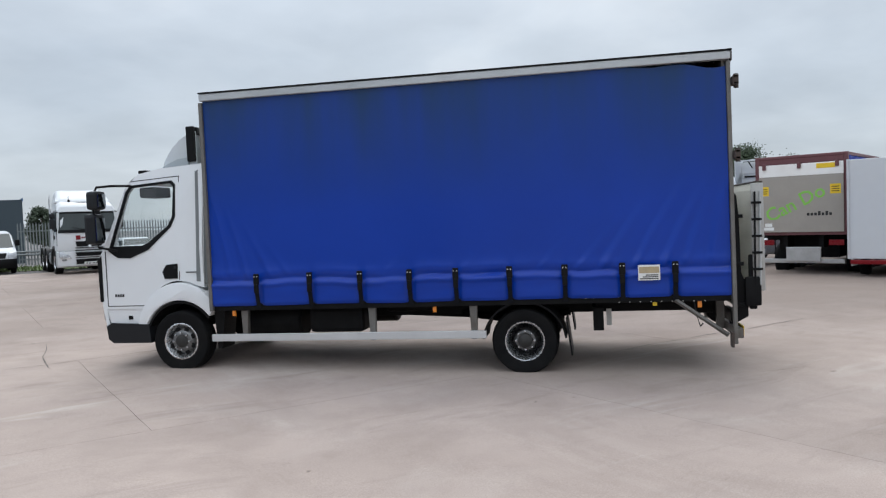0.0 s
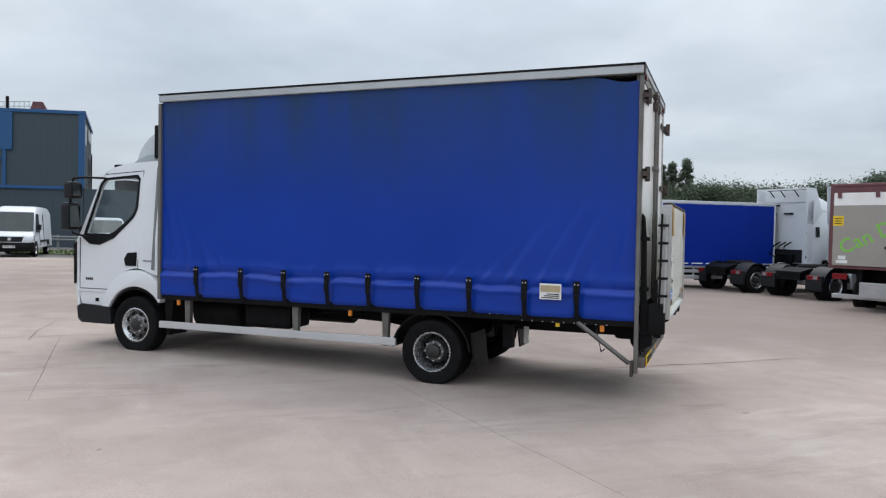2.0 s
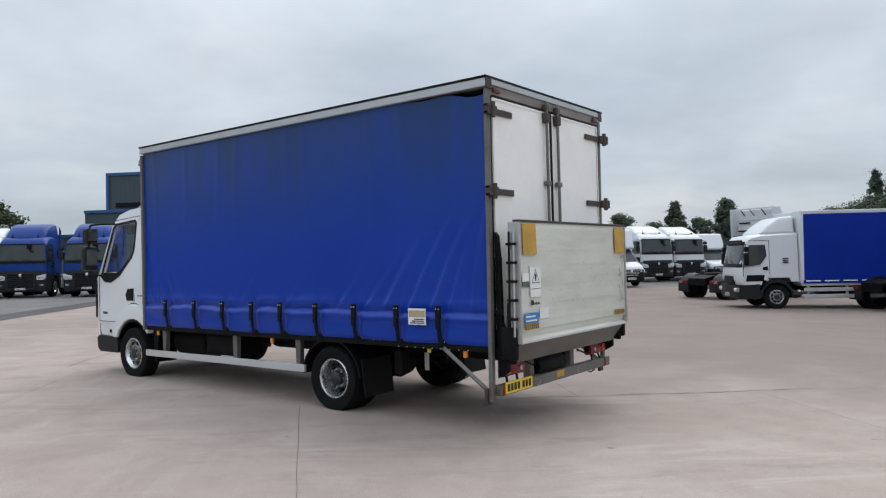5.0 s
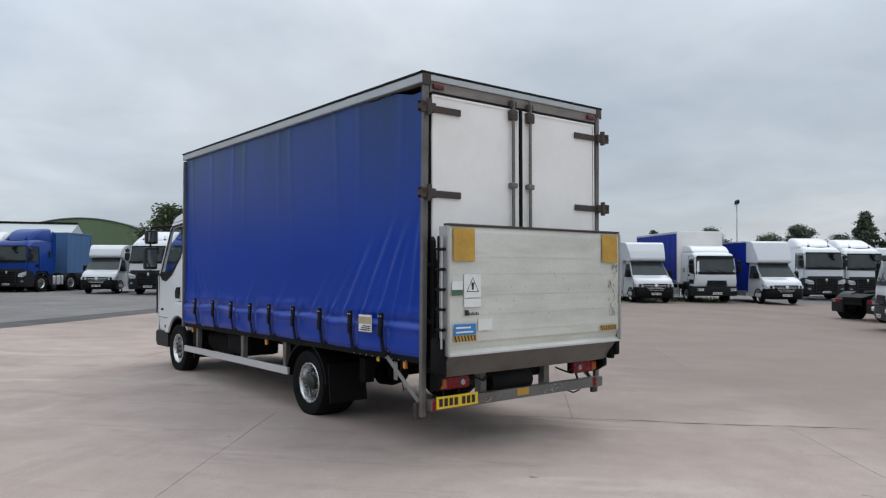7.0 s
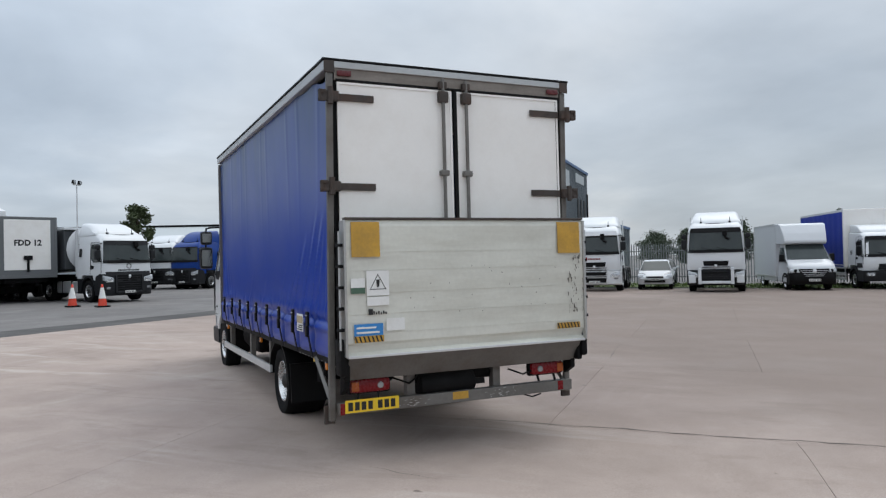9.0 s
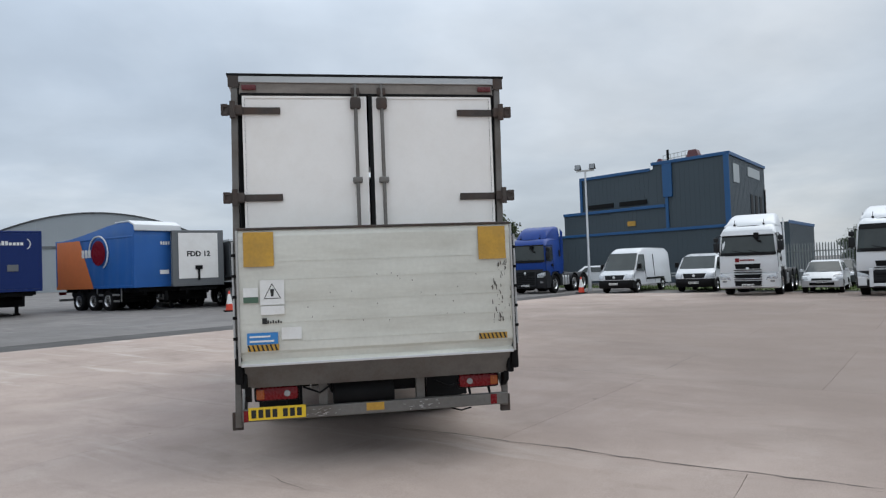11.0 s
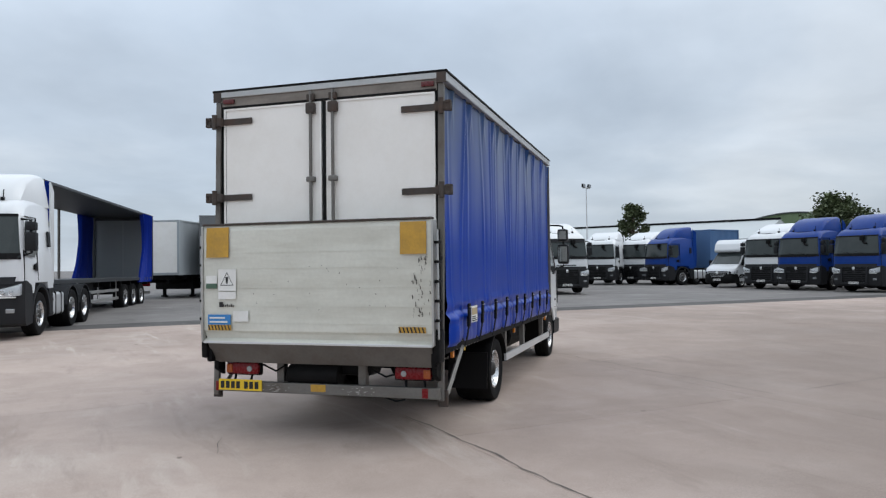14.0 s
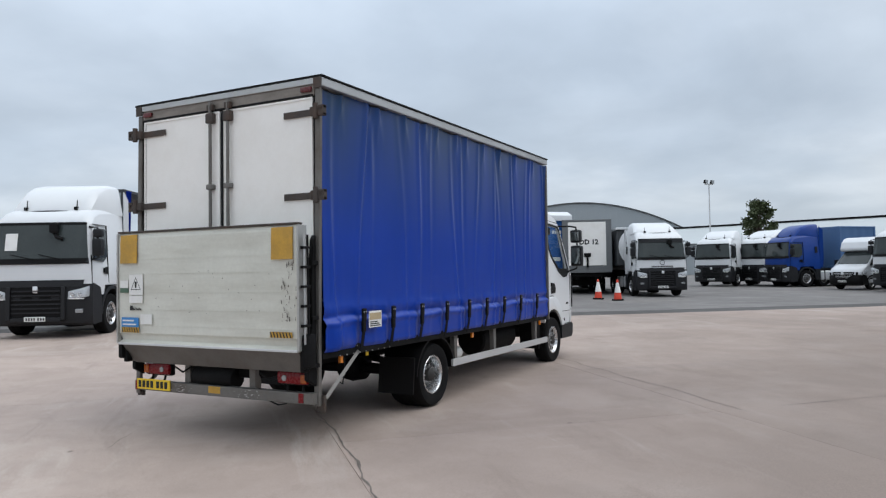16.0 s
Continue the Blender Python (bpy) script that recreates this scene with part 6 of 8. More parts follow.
def trailer(label, m, long=13.6, floor=1.25, tall=4.0, skin=GREY_BOX, front=None, frame=GREY_BOX, open_side=False, legs=True, side_mat=None, wide=1.27):
    """A semi-trailer; local x = 0 is its front bulkhead, the bogie is at the back."""
    root = thing("semi_trailer", label, "trailer", "semi-trailers in the yard", m)
    h = wide
    bm = B()
    box(bm, -long, 0, -h, h, floor - 0.12, floor, 0.01)
    part("floor", bm, frame, root)
    bm = B()
    box(bm, -long, 0.0, -h, h, tall - 0.10, tall, 0.03)
    part("roof", bm, frame, root)
    bm = B()
    box(bm, -0.06, 0.0, -h + 0.01, h - 0.01, floor + 0.003, tall - 0.103, 0.01)
    part("bulkhead", bm, front or skin, root)
    for s in (-1, 1):
        for x0, x1 in ((-0.14, 0.012), (-long - 0.01, -long + 0.12)):
            bm = B()
            box(bm, x0, x1, s * (h - 0.05) - 0.06, s * (h - 0.05) + 0.06, floor, tall, 0.02)
            part("corner_post", bm, frame, root)
    bm = B()
    box(bm, -long - 0.008, -long + 0.1, -h + 0.115, h - 0.115, tall - 0.22, tall - 0.1)
    part("rear_header", bm, frame, root)
    if not open_side:
        for s in (-1, 1):
            bm = B()
            curtain_sheet(bm, -0.14, -long + 0.12, s * (h - 0.03), floor - 0.12, tall - 0.08, s, 0.012, 0.7)
            part("curtain" if side_mat is None else "side_panel", bm, side_mat or skin, root, smooth=True)
    for s in (-1, 1):
        bm = B()
        box(bm, -long, -long + 0.05, *sorted((s * 0.006, s * (h - 0.02))), floor + 0.004, tall - 0.11)
        part("rear_door", bm, front or skin, root)
    bm = B()
    for s in (-1, 1):
        box(bm, -long + 0.2, -0.3, s * 0.5 - 0.06, s * 0.5 + 0.06, floor - 0.5, floor - 0.125)
    for k in range(9):
        x = -0.9 - k * (long - 1.8) / 8
        box(bm, x - 0.04, x + 0.04, -h + 0.05, h - 0.05, floor - 0.3, floor - 0.125)
    part("chassis", bm, CHASSIS, root)
    # added dark blocks stand in for the shade and clutter beneath the floor
    for x0, x1, y, z0 in ((-5.2, -3.0, 1.1, 0.45), (-long + 0.8, -long + 5.2, 0.85, 0.62), (-2.2, -0.25, 0.9, floor - 0.34), (-2.95, -2.05, 1.0, 0.40)):
        bm = B()
        box(bm, x0, x1, -y, y, z0, floor - 0.14, 0.03)
        part("underfloor_shade_block", bm, CHASSIS, root)
    if legs:
        for s in (-1, 1):
            bm = B()
            box(bm, -2.6, -2.46, s * 0.75 - 0.07, s * 0.75 + 0.07, 0.08, floor - 0.2)
            box(bm, -2.68, -2.38, s * 0.75 - 0.12, s * 0.75 + 0.12, 0.0, 0.08)
            part("landing_leg", bm, CHASSIS, root)
    for k in range(3):
        for s in (-1, 1):
            wheel(root, -long + 2.0 + 1.31 * k, s * 1.04, 0.5, 0.5, 0.38, s, 0.05)
    for s in (-1, 1):
        bm = B()
        for z in (0.45, 0.75):
            box(bm, -long + 5.6, -3.2, s * 1.18 - 0.02, s * 1.18 + 0.02, z, z + 0.1, 0.01)
        for xg in (-long + 5.7, (-long + 2.4) / 2, -3.4):
            box(bm, xg, xg + 0.08, s * 1.15 - 0.03, s * 1.15 + 0.0, 0.45, floor - 0.1)
        part("side_guard", bm, ALU, root)
        bm = B()
        box(bm, -long - 0.03, -long - 0.005, s * 0.95 - 0.2, s * 0.95 + 0.2, floor - 0.42, floor - 0.26, 0.01)
        part("tail_light", bm, LAMP_RED, root)
    bm = B()
    box(bm, -long - 0.01, -long + 0.1, -1.15, 1.15, 0.5, 0.62, 0.01)
    part("bumper_bar", bm, ALU, root)
    return root


def traffic_cone(x, y):
    root = thing("traffic_cone", "red and white traffic cone on the tarmac", "traffic cone", "traffic cones by the trailers", m=stand(x, y, 15))
    bm = B()
    box(bm, -0.25, 0.25, -0.25, 0.25, 0, 0.055, 0.02)
    part("base", bm, RUBBER, root, "black rubber base")
    bm = B()
    spin(bm, [(0.175, 0.056), (0.135, 0.34), (0.052, 0.80), (0.04, 0.90), (0.03, 0.91), (0.001, 0.91)], axis="z", steps=16)
    part("body", bm, CONE_RED, root, smooth=True)
    bm = B()
    spin(bm, [(0.140, 0.34), (0.057, 0.78)], axis="z", steps=16)
    part("reflective_sleeve", bm, WHITE_LABEL, root, smooth=True)
    return root


# ---- the curtain-sided truck: local x forward from its rear frame, y left, z up ----
TRUCK_M = pose(1.567, 9.68, 0, 0, 0.43, 180)
truck = thing("curtainsider_truck", "white-cab truck with blue side curtains and a raised tail lift", "truck", m=TRUCK_M)
LEN, HW, TOP, FLOOR = 6.20, 1.25, 3.515, 1.0


def fold(x, z, side):
    """Depth of the curtain's creases: drapes fanning up from the buckles, and slack folds on one side."""
    if side > 0:
        o = 0.010 * noise.noise((x * 0.9, z * 0.7, 2.0))
        # sharp slanting creases fan up from the rear lower corner, softer ones from the front
        for x0, s, w, a, h in ((0.50, 0.30, 0.035, 0.020, 0.75), (0.74, 0.46, 0.040, 0.024, 0.95), (1.04, 0.52, 0.035, 0.022, 1.0), (1.38, 0.62, 0.045, 0.022, 0.8), (1.66, 0.85, 0.035, 0.014, 0.6), (2.1, 0.9, 0.04, 0.010, 0.5), (0.22, 0.10, 0.04, 0.014, 1.5),
                                (5.72, -0.20, 0.035, 0.016, 0.9), (5.94, -0.10, 0.035, 0.014, 1.2), (5.40, -0.45, 0.04, 0.010, 0.7), (5.15, -0.7, 0.04, 0.007, 0.5), (3.9, 0.8, 0.05, 0.006, 0.45), (3.0, 0.9, 0.05, 0.006, 0.4)):
            up = z - 1.22
            d = x - (x0 - up * s - 0.10 * up * up * (1 if s > 0 else -1)) + 0.012 * noise.noise((x0 * 7, z * 2.5, 1.0))
            f = max(0.0, 1 - max(0.0, up) / h) ** 0.8 * min(1.0, max(0.0, (z - 1.16) / 0.10))
            o += a * f * (math.exp(-(d / w) ** 2) - 0.6 * math.exp(-((d - 1.8 * w) / (1.3 * w)) ** 2))
        for k in range(9):
            xx = 0.4 + k * 0.68 + 0.2 * math.sin(k * 2.7)
            o += 0.0045 * max(0, (z - 1.9) / 1.5) * math.exp(-((x - xx - 0.05 * math.sin(z * 1.3 + k)) / 0.05) ** 2)
    else:
        # the rear corner hangs loose and bellies out
        o = 0.06 * math.exp(-((x - 0.16) / 0.26) ** 2 - ((z - 1.0) / 0.20) ** 2) * (1 - math.exp(-((x - 0.05) / 0.06) ** 2))
        o += 0.022 * noise.noise((x * 0.8, z * 0.45, 7.0)) + 0.008 * noise.noise((x * 2.6, z * 0.5, 4.0))
        for k in range(15):
            xx = 0.18 + k * 0.415 + 0.13 * math.sin(k * 2.3)
            lean = 0.08 * math.sin(k * 1.7) * (z - 2.2) + 0.03 * math.sin(z * 2.0 + k)
            a = 0.008 + 0.008 * math.sin(k * 1.9) ** 2 + (0.008 if k < 2 else 0)
            f = 0.25 + 0.75 * min(1.0, max(0.0, (z - 1.3) / 1.9)) if k % 3 else 0.9 - 0.6 * min(1.0, max(0.0, (z - 1.3) / 1.9))
            d = x - xx - lean
            o += a * f * (math.exp(-(d / 0.035) ** 2) - 0.6 * math.exp(-((d - 0.08) / 0.05) ** 2))
            # short creases hang from the rollers under the top rail
            g_ = max(0.0, (z - 2.95) / 0.45)
            o += 0.016 * g_ * math.exp(-((d - 0.16 + 0.12 * (3.4 - z)) / 0.04) ** 2) + 0.012 * g_ * math.exp(-((d - 0.16 - 0.16 * (3.4 - z)) / 0.04) ** 2)
    return o


BUCKLES = [5.562, 4.872, 4.236, 3.628, 3.074, 2.446, 1.82, 1.186, 0.618]


def curtain(side):
    bm = B()
    nx = 300
    z0, z1 = 0.862, TOP - 0.088
    levels = [z0 + 0.46 * j / 34 for j in range(34)] + [z0 + 0.46 + (z1 - z0 - 0.46) * j / 44 for j in range(45)]
    cols = []
    for i in range(nx + 1):
        x = 0.028 + (LEN - 0.043) * i / nx
        pull_up = max(math.exp(-((x - b) / 0.05) ** 2) for b in BUCKLES)
        col = []
        # a slack fold runs along the hem just under the buckles, wandering from bay to bay
        zf = 1.185 + 0.035 * noise.noise((x * 1.1, 3.0, side)) + 0.012 * noise.noise((x * 4.0, 8.0, side)) - 0.02 * pull_up
        deep = 0.75 + 0.6 * noise.noise((x * 1.7, 1.0, side + 2.0))
        for z in levels:
            t = (z - z0) / (z1 - z0)
            low = 1 - min(1.0, max(0.0, (z - z0) / 0.36))
            nip = 1 - 0.65 * pull_up
            puff = deep * nip * (0.014 * math.exp(-((z - zf - 0.085) / 0.055) ** 2) - 0.020 * math.exp(-((z - zf) / 0.024) ** 2) + 0.030 * math.exp(-((z - zf + 0.062) / 0.034) ** 2))
            puff += 0.020 * nip * min(1.0, low * 2.2) + 0.010 * low * noise.noise((x * 2.6, z * 9, side + 5.0)) - 0.012 * pull_up * low
            puff -= 0.016 * math.exp(-((z - z0) / 0.02) ** 2)
            zz = z + (0.012 * pull_up + 0.012 * noise.noise((x * 1.2, 3.0, side))) * low
            if side < 0 and t > 0.9:
                zz -= 0.034 * (t - 0.9) * 10 * (0.5 + 0.5 * math.sin(x * 2 * math.pi / 0.83))
            if side > 0 and t > 0.92 and x < 1.3:
                zz -= 0.10 * (t - 0.92) / 0.08 * (1 - x / 1.3) * (0.7 + 0.3 * math.sin(x * 9))
            col.append(bm.verts.new((x, side * (HW - 0.012 + fold(x, z, side) + puff), zz)))
        cols.append(col)
    for i in range(nx):
        for j in range(len(levels) - 1):
            bm.faces.new((cols[i][j], cols[i + 1][j], cols[i + 1][j + 1], cols[i][j + 1]))
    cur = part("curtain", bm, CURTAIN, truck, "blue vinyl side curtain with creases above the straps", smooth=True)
    for k, x in enumerate(BUCKLES):
        y = HW + 0.035
        bm = B()
        pts = [(y - 0.02, 0.83), (y + 0.0, 0.93), (y + 0.02, 1.05), (y + 0.016, 1.22)]
        vs = [[bm.verts.new((x + dx, side * (yy + dy), z)) for yy, z in pts] for dx, dy in ((-0.026, 0), (0.026, 0), (0.026, 0.006), (-0.026, 0.006))]
        for q in range(4):
            a, b_ = vs[q], vs[(q + 1) % 4]
            for i in range(3):
                bm.faces.new((a[i], a[i + 1], b_[i + 1], b_[i]))
        strap = part("strap", bm, STRAP, cur)
        bm = B()
        ylo, yhi = sorted((side * (y + 0.012), side * (y + 0.038)))
        box(bm, x - 0.036, x + 0.036, ylo, yhi, 1.12, 1.26, 0.014)
        box(bm, x - 0.029, x + 0.029, ylo + 0.004, yhi + 0.008, 1.02, 1.13, 0.010)
        part("buckle", bm, BLACK, strap)
        bm = B()
        ylo, yhi = sorted((side * (y + 0.034), side * (y + 0.043)))
        for dx in (-0.018, 0.018):
            box(bm, x + dx - 0.006, x + dx + 0.006, ylo, yhi, 1.218, 1.23)
        part_each("rivet", bm, ALU_BRIGHT, strap)
    # rating label near the rear
    bm = B()
    xs0 = 0.905 if side > 0 else 0.83
    ylo, yhi = sorted((side * (HW + 0.058), side * (HW + 0.062)))
    box(bm, xs0 - 0.125, xs0 + 0.11, ylo, yhi, 1.055, 1.225)
    lab = part("rating_label", bm, WHITE_LABEL, cur, "white and brown rating label")
    bm = B()
    ylo, yhi = sorted((side * (HW + 0.062), side * (HW + 0.065)))
    box(bm, xs0 - 0.115, xs0 + 0.10, ylo, yhi, 1.135, 1.205)
    part("label_band", bm, FADED, lab)
    bm = B()
    for i in range(3):
        box(bm, xs0 - 0.105, xs0 + 0.09 - 0.03 * i, ylo, yhi, 1.068 + 0.02 * i, 1.078 + 0.02 * i)
    part_each("label_bar", bm, INK, lab)
    return cur


curtain(1)
curtain(-1)

# roof, cant rails, posts, floor
bm = B()
box(bm, -0.01, LEN, -HW + 0.055, HW - 0.055, TOP - 0.03, TOP + 0.002, 0.004)
part("roof", bm, CAB_WHITE, truck)
for s in (-1, 1):
    bm = B()
    lo, hi = sorted((s * (HW - 0.06), s * (HW + 0.035)))
    box(bm, -0.02, LEN + 0.01, lo, hi, TOP - 0.100, TOP - 0.014, 0.010)
    rail = part("cant_rail", bm, CANT, truck, "grey aluminium cant rail")
    bm = B()
    lo, hi = sorted((s * (HW - 0.05), s * (HW + 0.045)))
    box(bm, -0.025, LEN + 0.015, lo, hi, TOP - 0.012, TOP + 0.006, 0.003)
    part("drip_edge", bm, BLACK, rail)
    bm = B()
    lo, hi = sorted((s * (HW - 0.05), s * (HW + 0.022)))
    box(bm, LEN - 0.016, LEN + 0.03, lo, hi, 0.80, TOP - 0.115, 0.008)
    part("front_post", bm, GALV, truck)
    bm = B()
    lo, hi = sorted((s * (HW - 0.050), s * (HW + 0.010)))
    box(bm, -0.02, 0.024, lo, hi, 0.33 if s > 0 else 0.36, TOP - 0.116, 0.010)
    for v in bm.verts:
        if v.co.z < 1.0:
            v.co.y += 0.04
    post = part("rear_post", bm, GALV, truck, "weathered galvanised rear post")
    bm = B()
    lo, hi = sorted((s * (HW - 0.085), s * (HW - 0.049)))
    box(bm, 0.0, 0.03, lo, hi, 0.92, TOP - 0.116, 0.004)
    part("door_seal", bm, BLACK, post)
    bm = B()
    for k in range(9):
        box(bm, 0.30 + 0.115 * k, 0.314 + 0.115 * k, *sorted((s * (HW - 0.022), s * (HW - 0.016))), 0.803, 0.812)
    part_each("rivet", bm, ALU, truck)
    bm = B()
    lo, hi = sorted((s * (HW - 0.06), s * (HW + 0.034)))
    box(bm, -0.034, -0.021, lo, hi, TOP - 0.118, TOP - 0.0145, 0.003)
    part("post_cap", bm, RUSTY, post)
    bm = B()
    lo, hi = sorted((s * (HW - 0.055), s * (HW + 0.04)))
    box(bm, 0.025, 0.055, lo + 0.04, hi + 0.04, 0.30, 0.46, 0.004)
    part("post_foot", bm, RUSTY, post)
    bm = B()
    lo, hi = sorted((s * (HW - 0.07), s * (HW - 0.02)))
    box(bm, 0.03, LEN - 0.02, lo, hi, 0.80, 1.02, 0.006)
    part("side_raft", bm, CHASSIS, truck)
bm = B()
box(bm, 0.02, LEN - 0.02, -HW + 0.07, HW - 0.07, 0.90, 1.0)
part("load_floor", bm, CHASSIS, truck)
bm = B()
box(bm, LEN - 0.06, LEN - 0.002, -HW + 0.051, HW - 0.051, 0.85, TOP - 0.12, 0.01)
part("front_bulkhead", bm, DOOR_WHITE, truck)

# rear frame and doors
bm = B()
box(bm, -0.015, 0.06, -HW + 0.061, HW - 0.061, TOP - 0.185, TOP - 0.012, 0.01)
header = part("rear_header", bm, STAINED, truck, "stained aluminium header over the doors")
bm = B()
box(bm, -0.03, -0.016, -HW + 0.03, HW - 0.03, TOP - 0.075, TOP - 0.015, 0.006)
part("header_lip", bm, CANT, header)
bm = B()
box(bm, -0.034, 0.02, -HW - 0.045, HW + 0.045, TOP - 0.0135, TOP + 0.008, 0.003)
part("header_drip", bm, BLACK, header)
bm = B()
box(bm, -0.022, -0.0155, -HW + 0.07, HW - 0.07, TOP - 0.187, TOP - 0.168, 0.003)
part("header_gasket", bm, BLACK, header)
for s in (-1, 1):
    bm = B()
    box(bm, -0.04, -0.0155, s * (HW - 0.15) - 0.065, s * (HW - 0.15) + 0.065, TOP - 0.145, TOP - 0.095, 0.01)
    part("marker_lamp", bm, LAMP_DULL, header, smooth=True)
DOOR_T, DOOR_B = TOP - 0.195, 1.02
for s in (-1, 1):
    bm = B()
    lo, hi = sorted((s * 0.02 + 0.016, s * (HW - 0.085)))
    box(bm, -0.012, 0.03, lo, hi, DOOR_B, DOOR_T, 0.006)
    door = part("rear_door", bm, DOOR_WHITE, truck, "white rear barn door, slightly stained")
    bm = B()
    for a0, a1, z0, z1 in ((lo, lo + 0.022, DOOR_B, DOOR_T), (hi - 0.022, hi, DOOR_B, DOOR_T), (lo + 0.022, hi - 0.022, DOOR_T - 0.02, DOOR_T), (lo + 0.022, hi - 0.022, DOOR_B, DOOR_B + 0.02)):
        box(bm, -0.020, -0.0125, a0, a1, z0, z1)
    part("edge_trim", bm, DOOR_WHITE, door)
    bm = B()
    box(bm, -0.017, -0.0128, s * (HW - 0.098) - 0.010, s * (HW - 0.098) + 0.010, DOOR_B, DOOR_T - 0.01)
    part("seal", bm, BLACK, door)
    # locking rod with keepers and guides
    y = s * 0.122 + 0.018
    bm = B()
    tube(bm, [(-0.05, y, DOOR_B - 0.02), (-0.05, y, TOP - 0.09)], 0.017, 10)
    rod = part("locking_rod", bm, GALV, door, smooth=True)
    bm = B()
    box(bm, -0.075, -0.013, y - 0.05, y + 0.05, DOOR_T - 0.125, DOOR_T - 0.015, 0.02)
    box(bm, -0.065, -0.016, y - 0.04, y + 0.04, DOOR_T + 0.005, DOOR_T + 0.075, 0.012)
    part("rod_keeper", bm, RUSTY, rod, smooth=True)
    bm = B()
    box(bm, -0.072, -0.013, y - 0.045, y + 0.045, 2.505, 2.56, 0.014)
    part("rod_guide", bm, GALV, rod)
    # hinges: a flat strap on the door and a knuckle on the post
    for z in ((3.18, 2.385) if s > 0 else (3.165, 2.365)):
        bm = B()
        lo2, hi2 = sorted((s * (HW - 0.425), s * (HW - 0.085)))
        box(bm, -0.034, -0.0205, lo2, hi2, z - 0.032, z + 0.032, 0.004)
        hinge = part("hinge_strap", bm, RUSTY, door, "brown weathered hinge strap")
        bm = B()
        yk = s * (HW + 0.0)
        box(bm, -0.075, -0.021, yk - 0.09, yk + 0.075, z - 0.045, z + 0.045, 0.012)
        spin(bm, [(0.026, z - 0.075), (0.026, z + 0.075), (0.001, z + 0.075)], (-0.075, yk - s * 0.005, 0), "z", 10)
        lo3, hi3 = sorted((s * (HW + 0.035), s * (HW + 0.095)))
        box(bm, -0.085, -0.03, lo3, hi3, z + 0.02, z + 0.05, 0.006)
        box(bm, -0.085, -0.03, lo3, hi3, z - 0.05, z - 0.02, 0.006)
        lo4, hi4 = sorted((s * (HW + 0.075), s * (HW + 0.095)))
        box(bm, -0.085, -0.03, lo4, hi4, z - 0.05, z + 0.05, 0.004)
        part("hinge_knuckle", bm, RUSTY, hinge)
for s in (-1, 1):
    bm = B()
    box(bm, 0.0, 0.05, *sorted((s * (HW - 0.043), s * (HW - 0.10))), DOOR_B, DOOR_T + 0.02)
    part("frame_seal", bm, BLACK, truck)
bm = B()
box(bm, -0.024, 0.0, -0.018, 0.018, DOOR_B, DOOR_T, 0.005)
part("centre_seal", bm, BLACK, truck)

# tail lift: folded platform, columns, arms, bumper
PX = -0.30
bm = B()
prof = [(PX - 0.004, 0.90), (PX - 0.004, 0.922), (PX + 0.034, 0.945), (PX + 0.020, 1.0), (PX - 0.001, 1.022), (PX - 0.012, 2.02), (PX + 0.0, 2.075), (PX + 0.05, 2.075), (PX + 0.085, 2.0), (PX + 0.10, 1.1), (PX + 0.13, 0.90)]
prism(bm, prof, -1.215, 1.215, 0.006)
lift = part("tail_lift_platform", bm, LIFT_ALU, truck, "worn silver aluminium tail-lift platform folded up")
# shallow ribs and weld lines across the platform
bm = B()
for z, h in ((1.80, 0.004), (1.645, 0.005), (1.45, 0.004), (1.27, 0.004), (1.105, 0.003)):
    front_x = PX - 0.012 * (z - 0.9) / 1.12
    box(bm, front_x - 0.003, front_x + 0.01, -1.205, 1.205, z - h, z + h)
part("platform_rib", bm, LIFT_ALU, lift)
bm = B()
box(bm, PX - 0.022, PX + 0.02, -1.21, 1.21, 0.897, 0.918, 0.004)
part("platform_lip", bm, ALU_BRIGHT, lift)
bm = B()
box(bm, PX - 0.022, PX + 0.055, -1.22, 1.22, 2.074, 2.095, 0.008)
part("platform_tip", bm, RUSTY, lift)
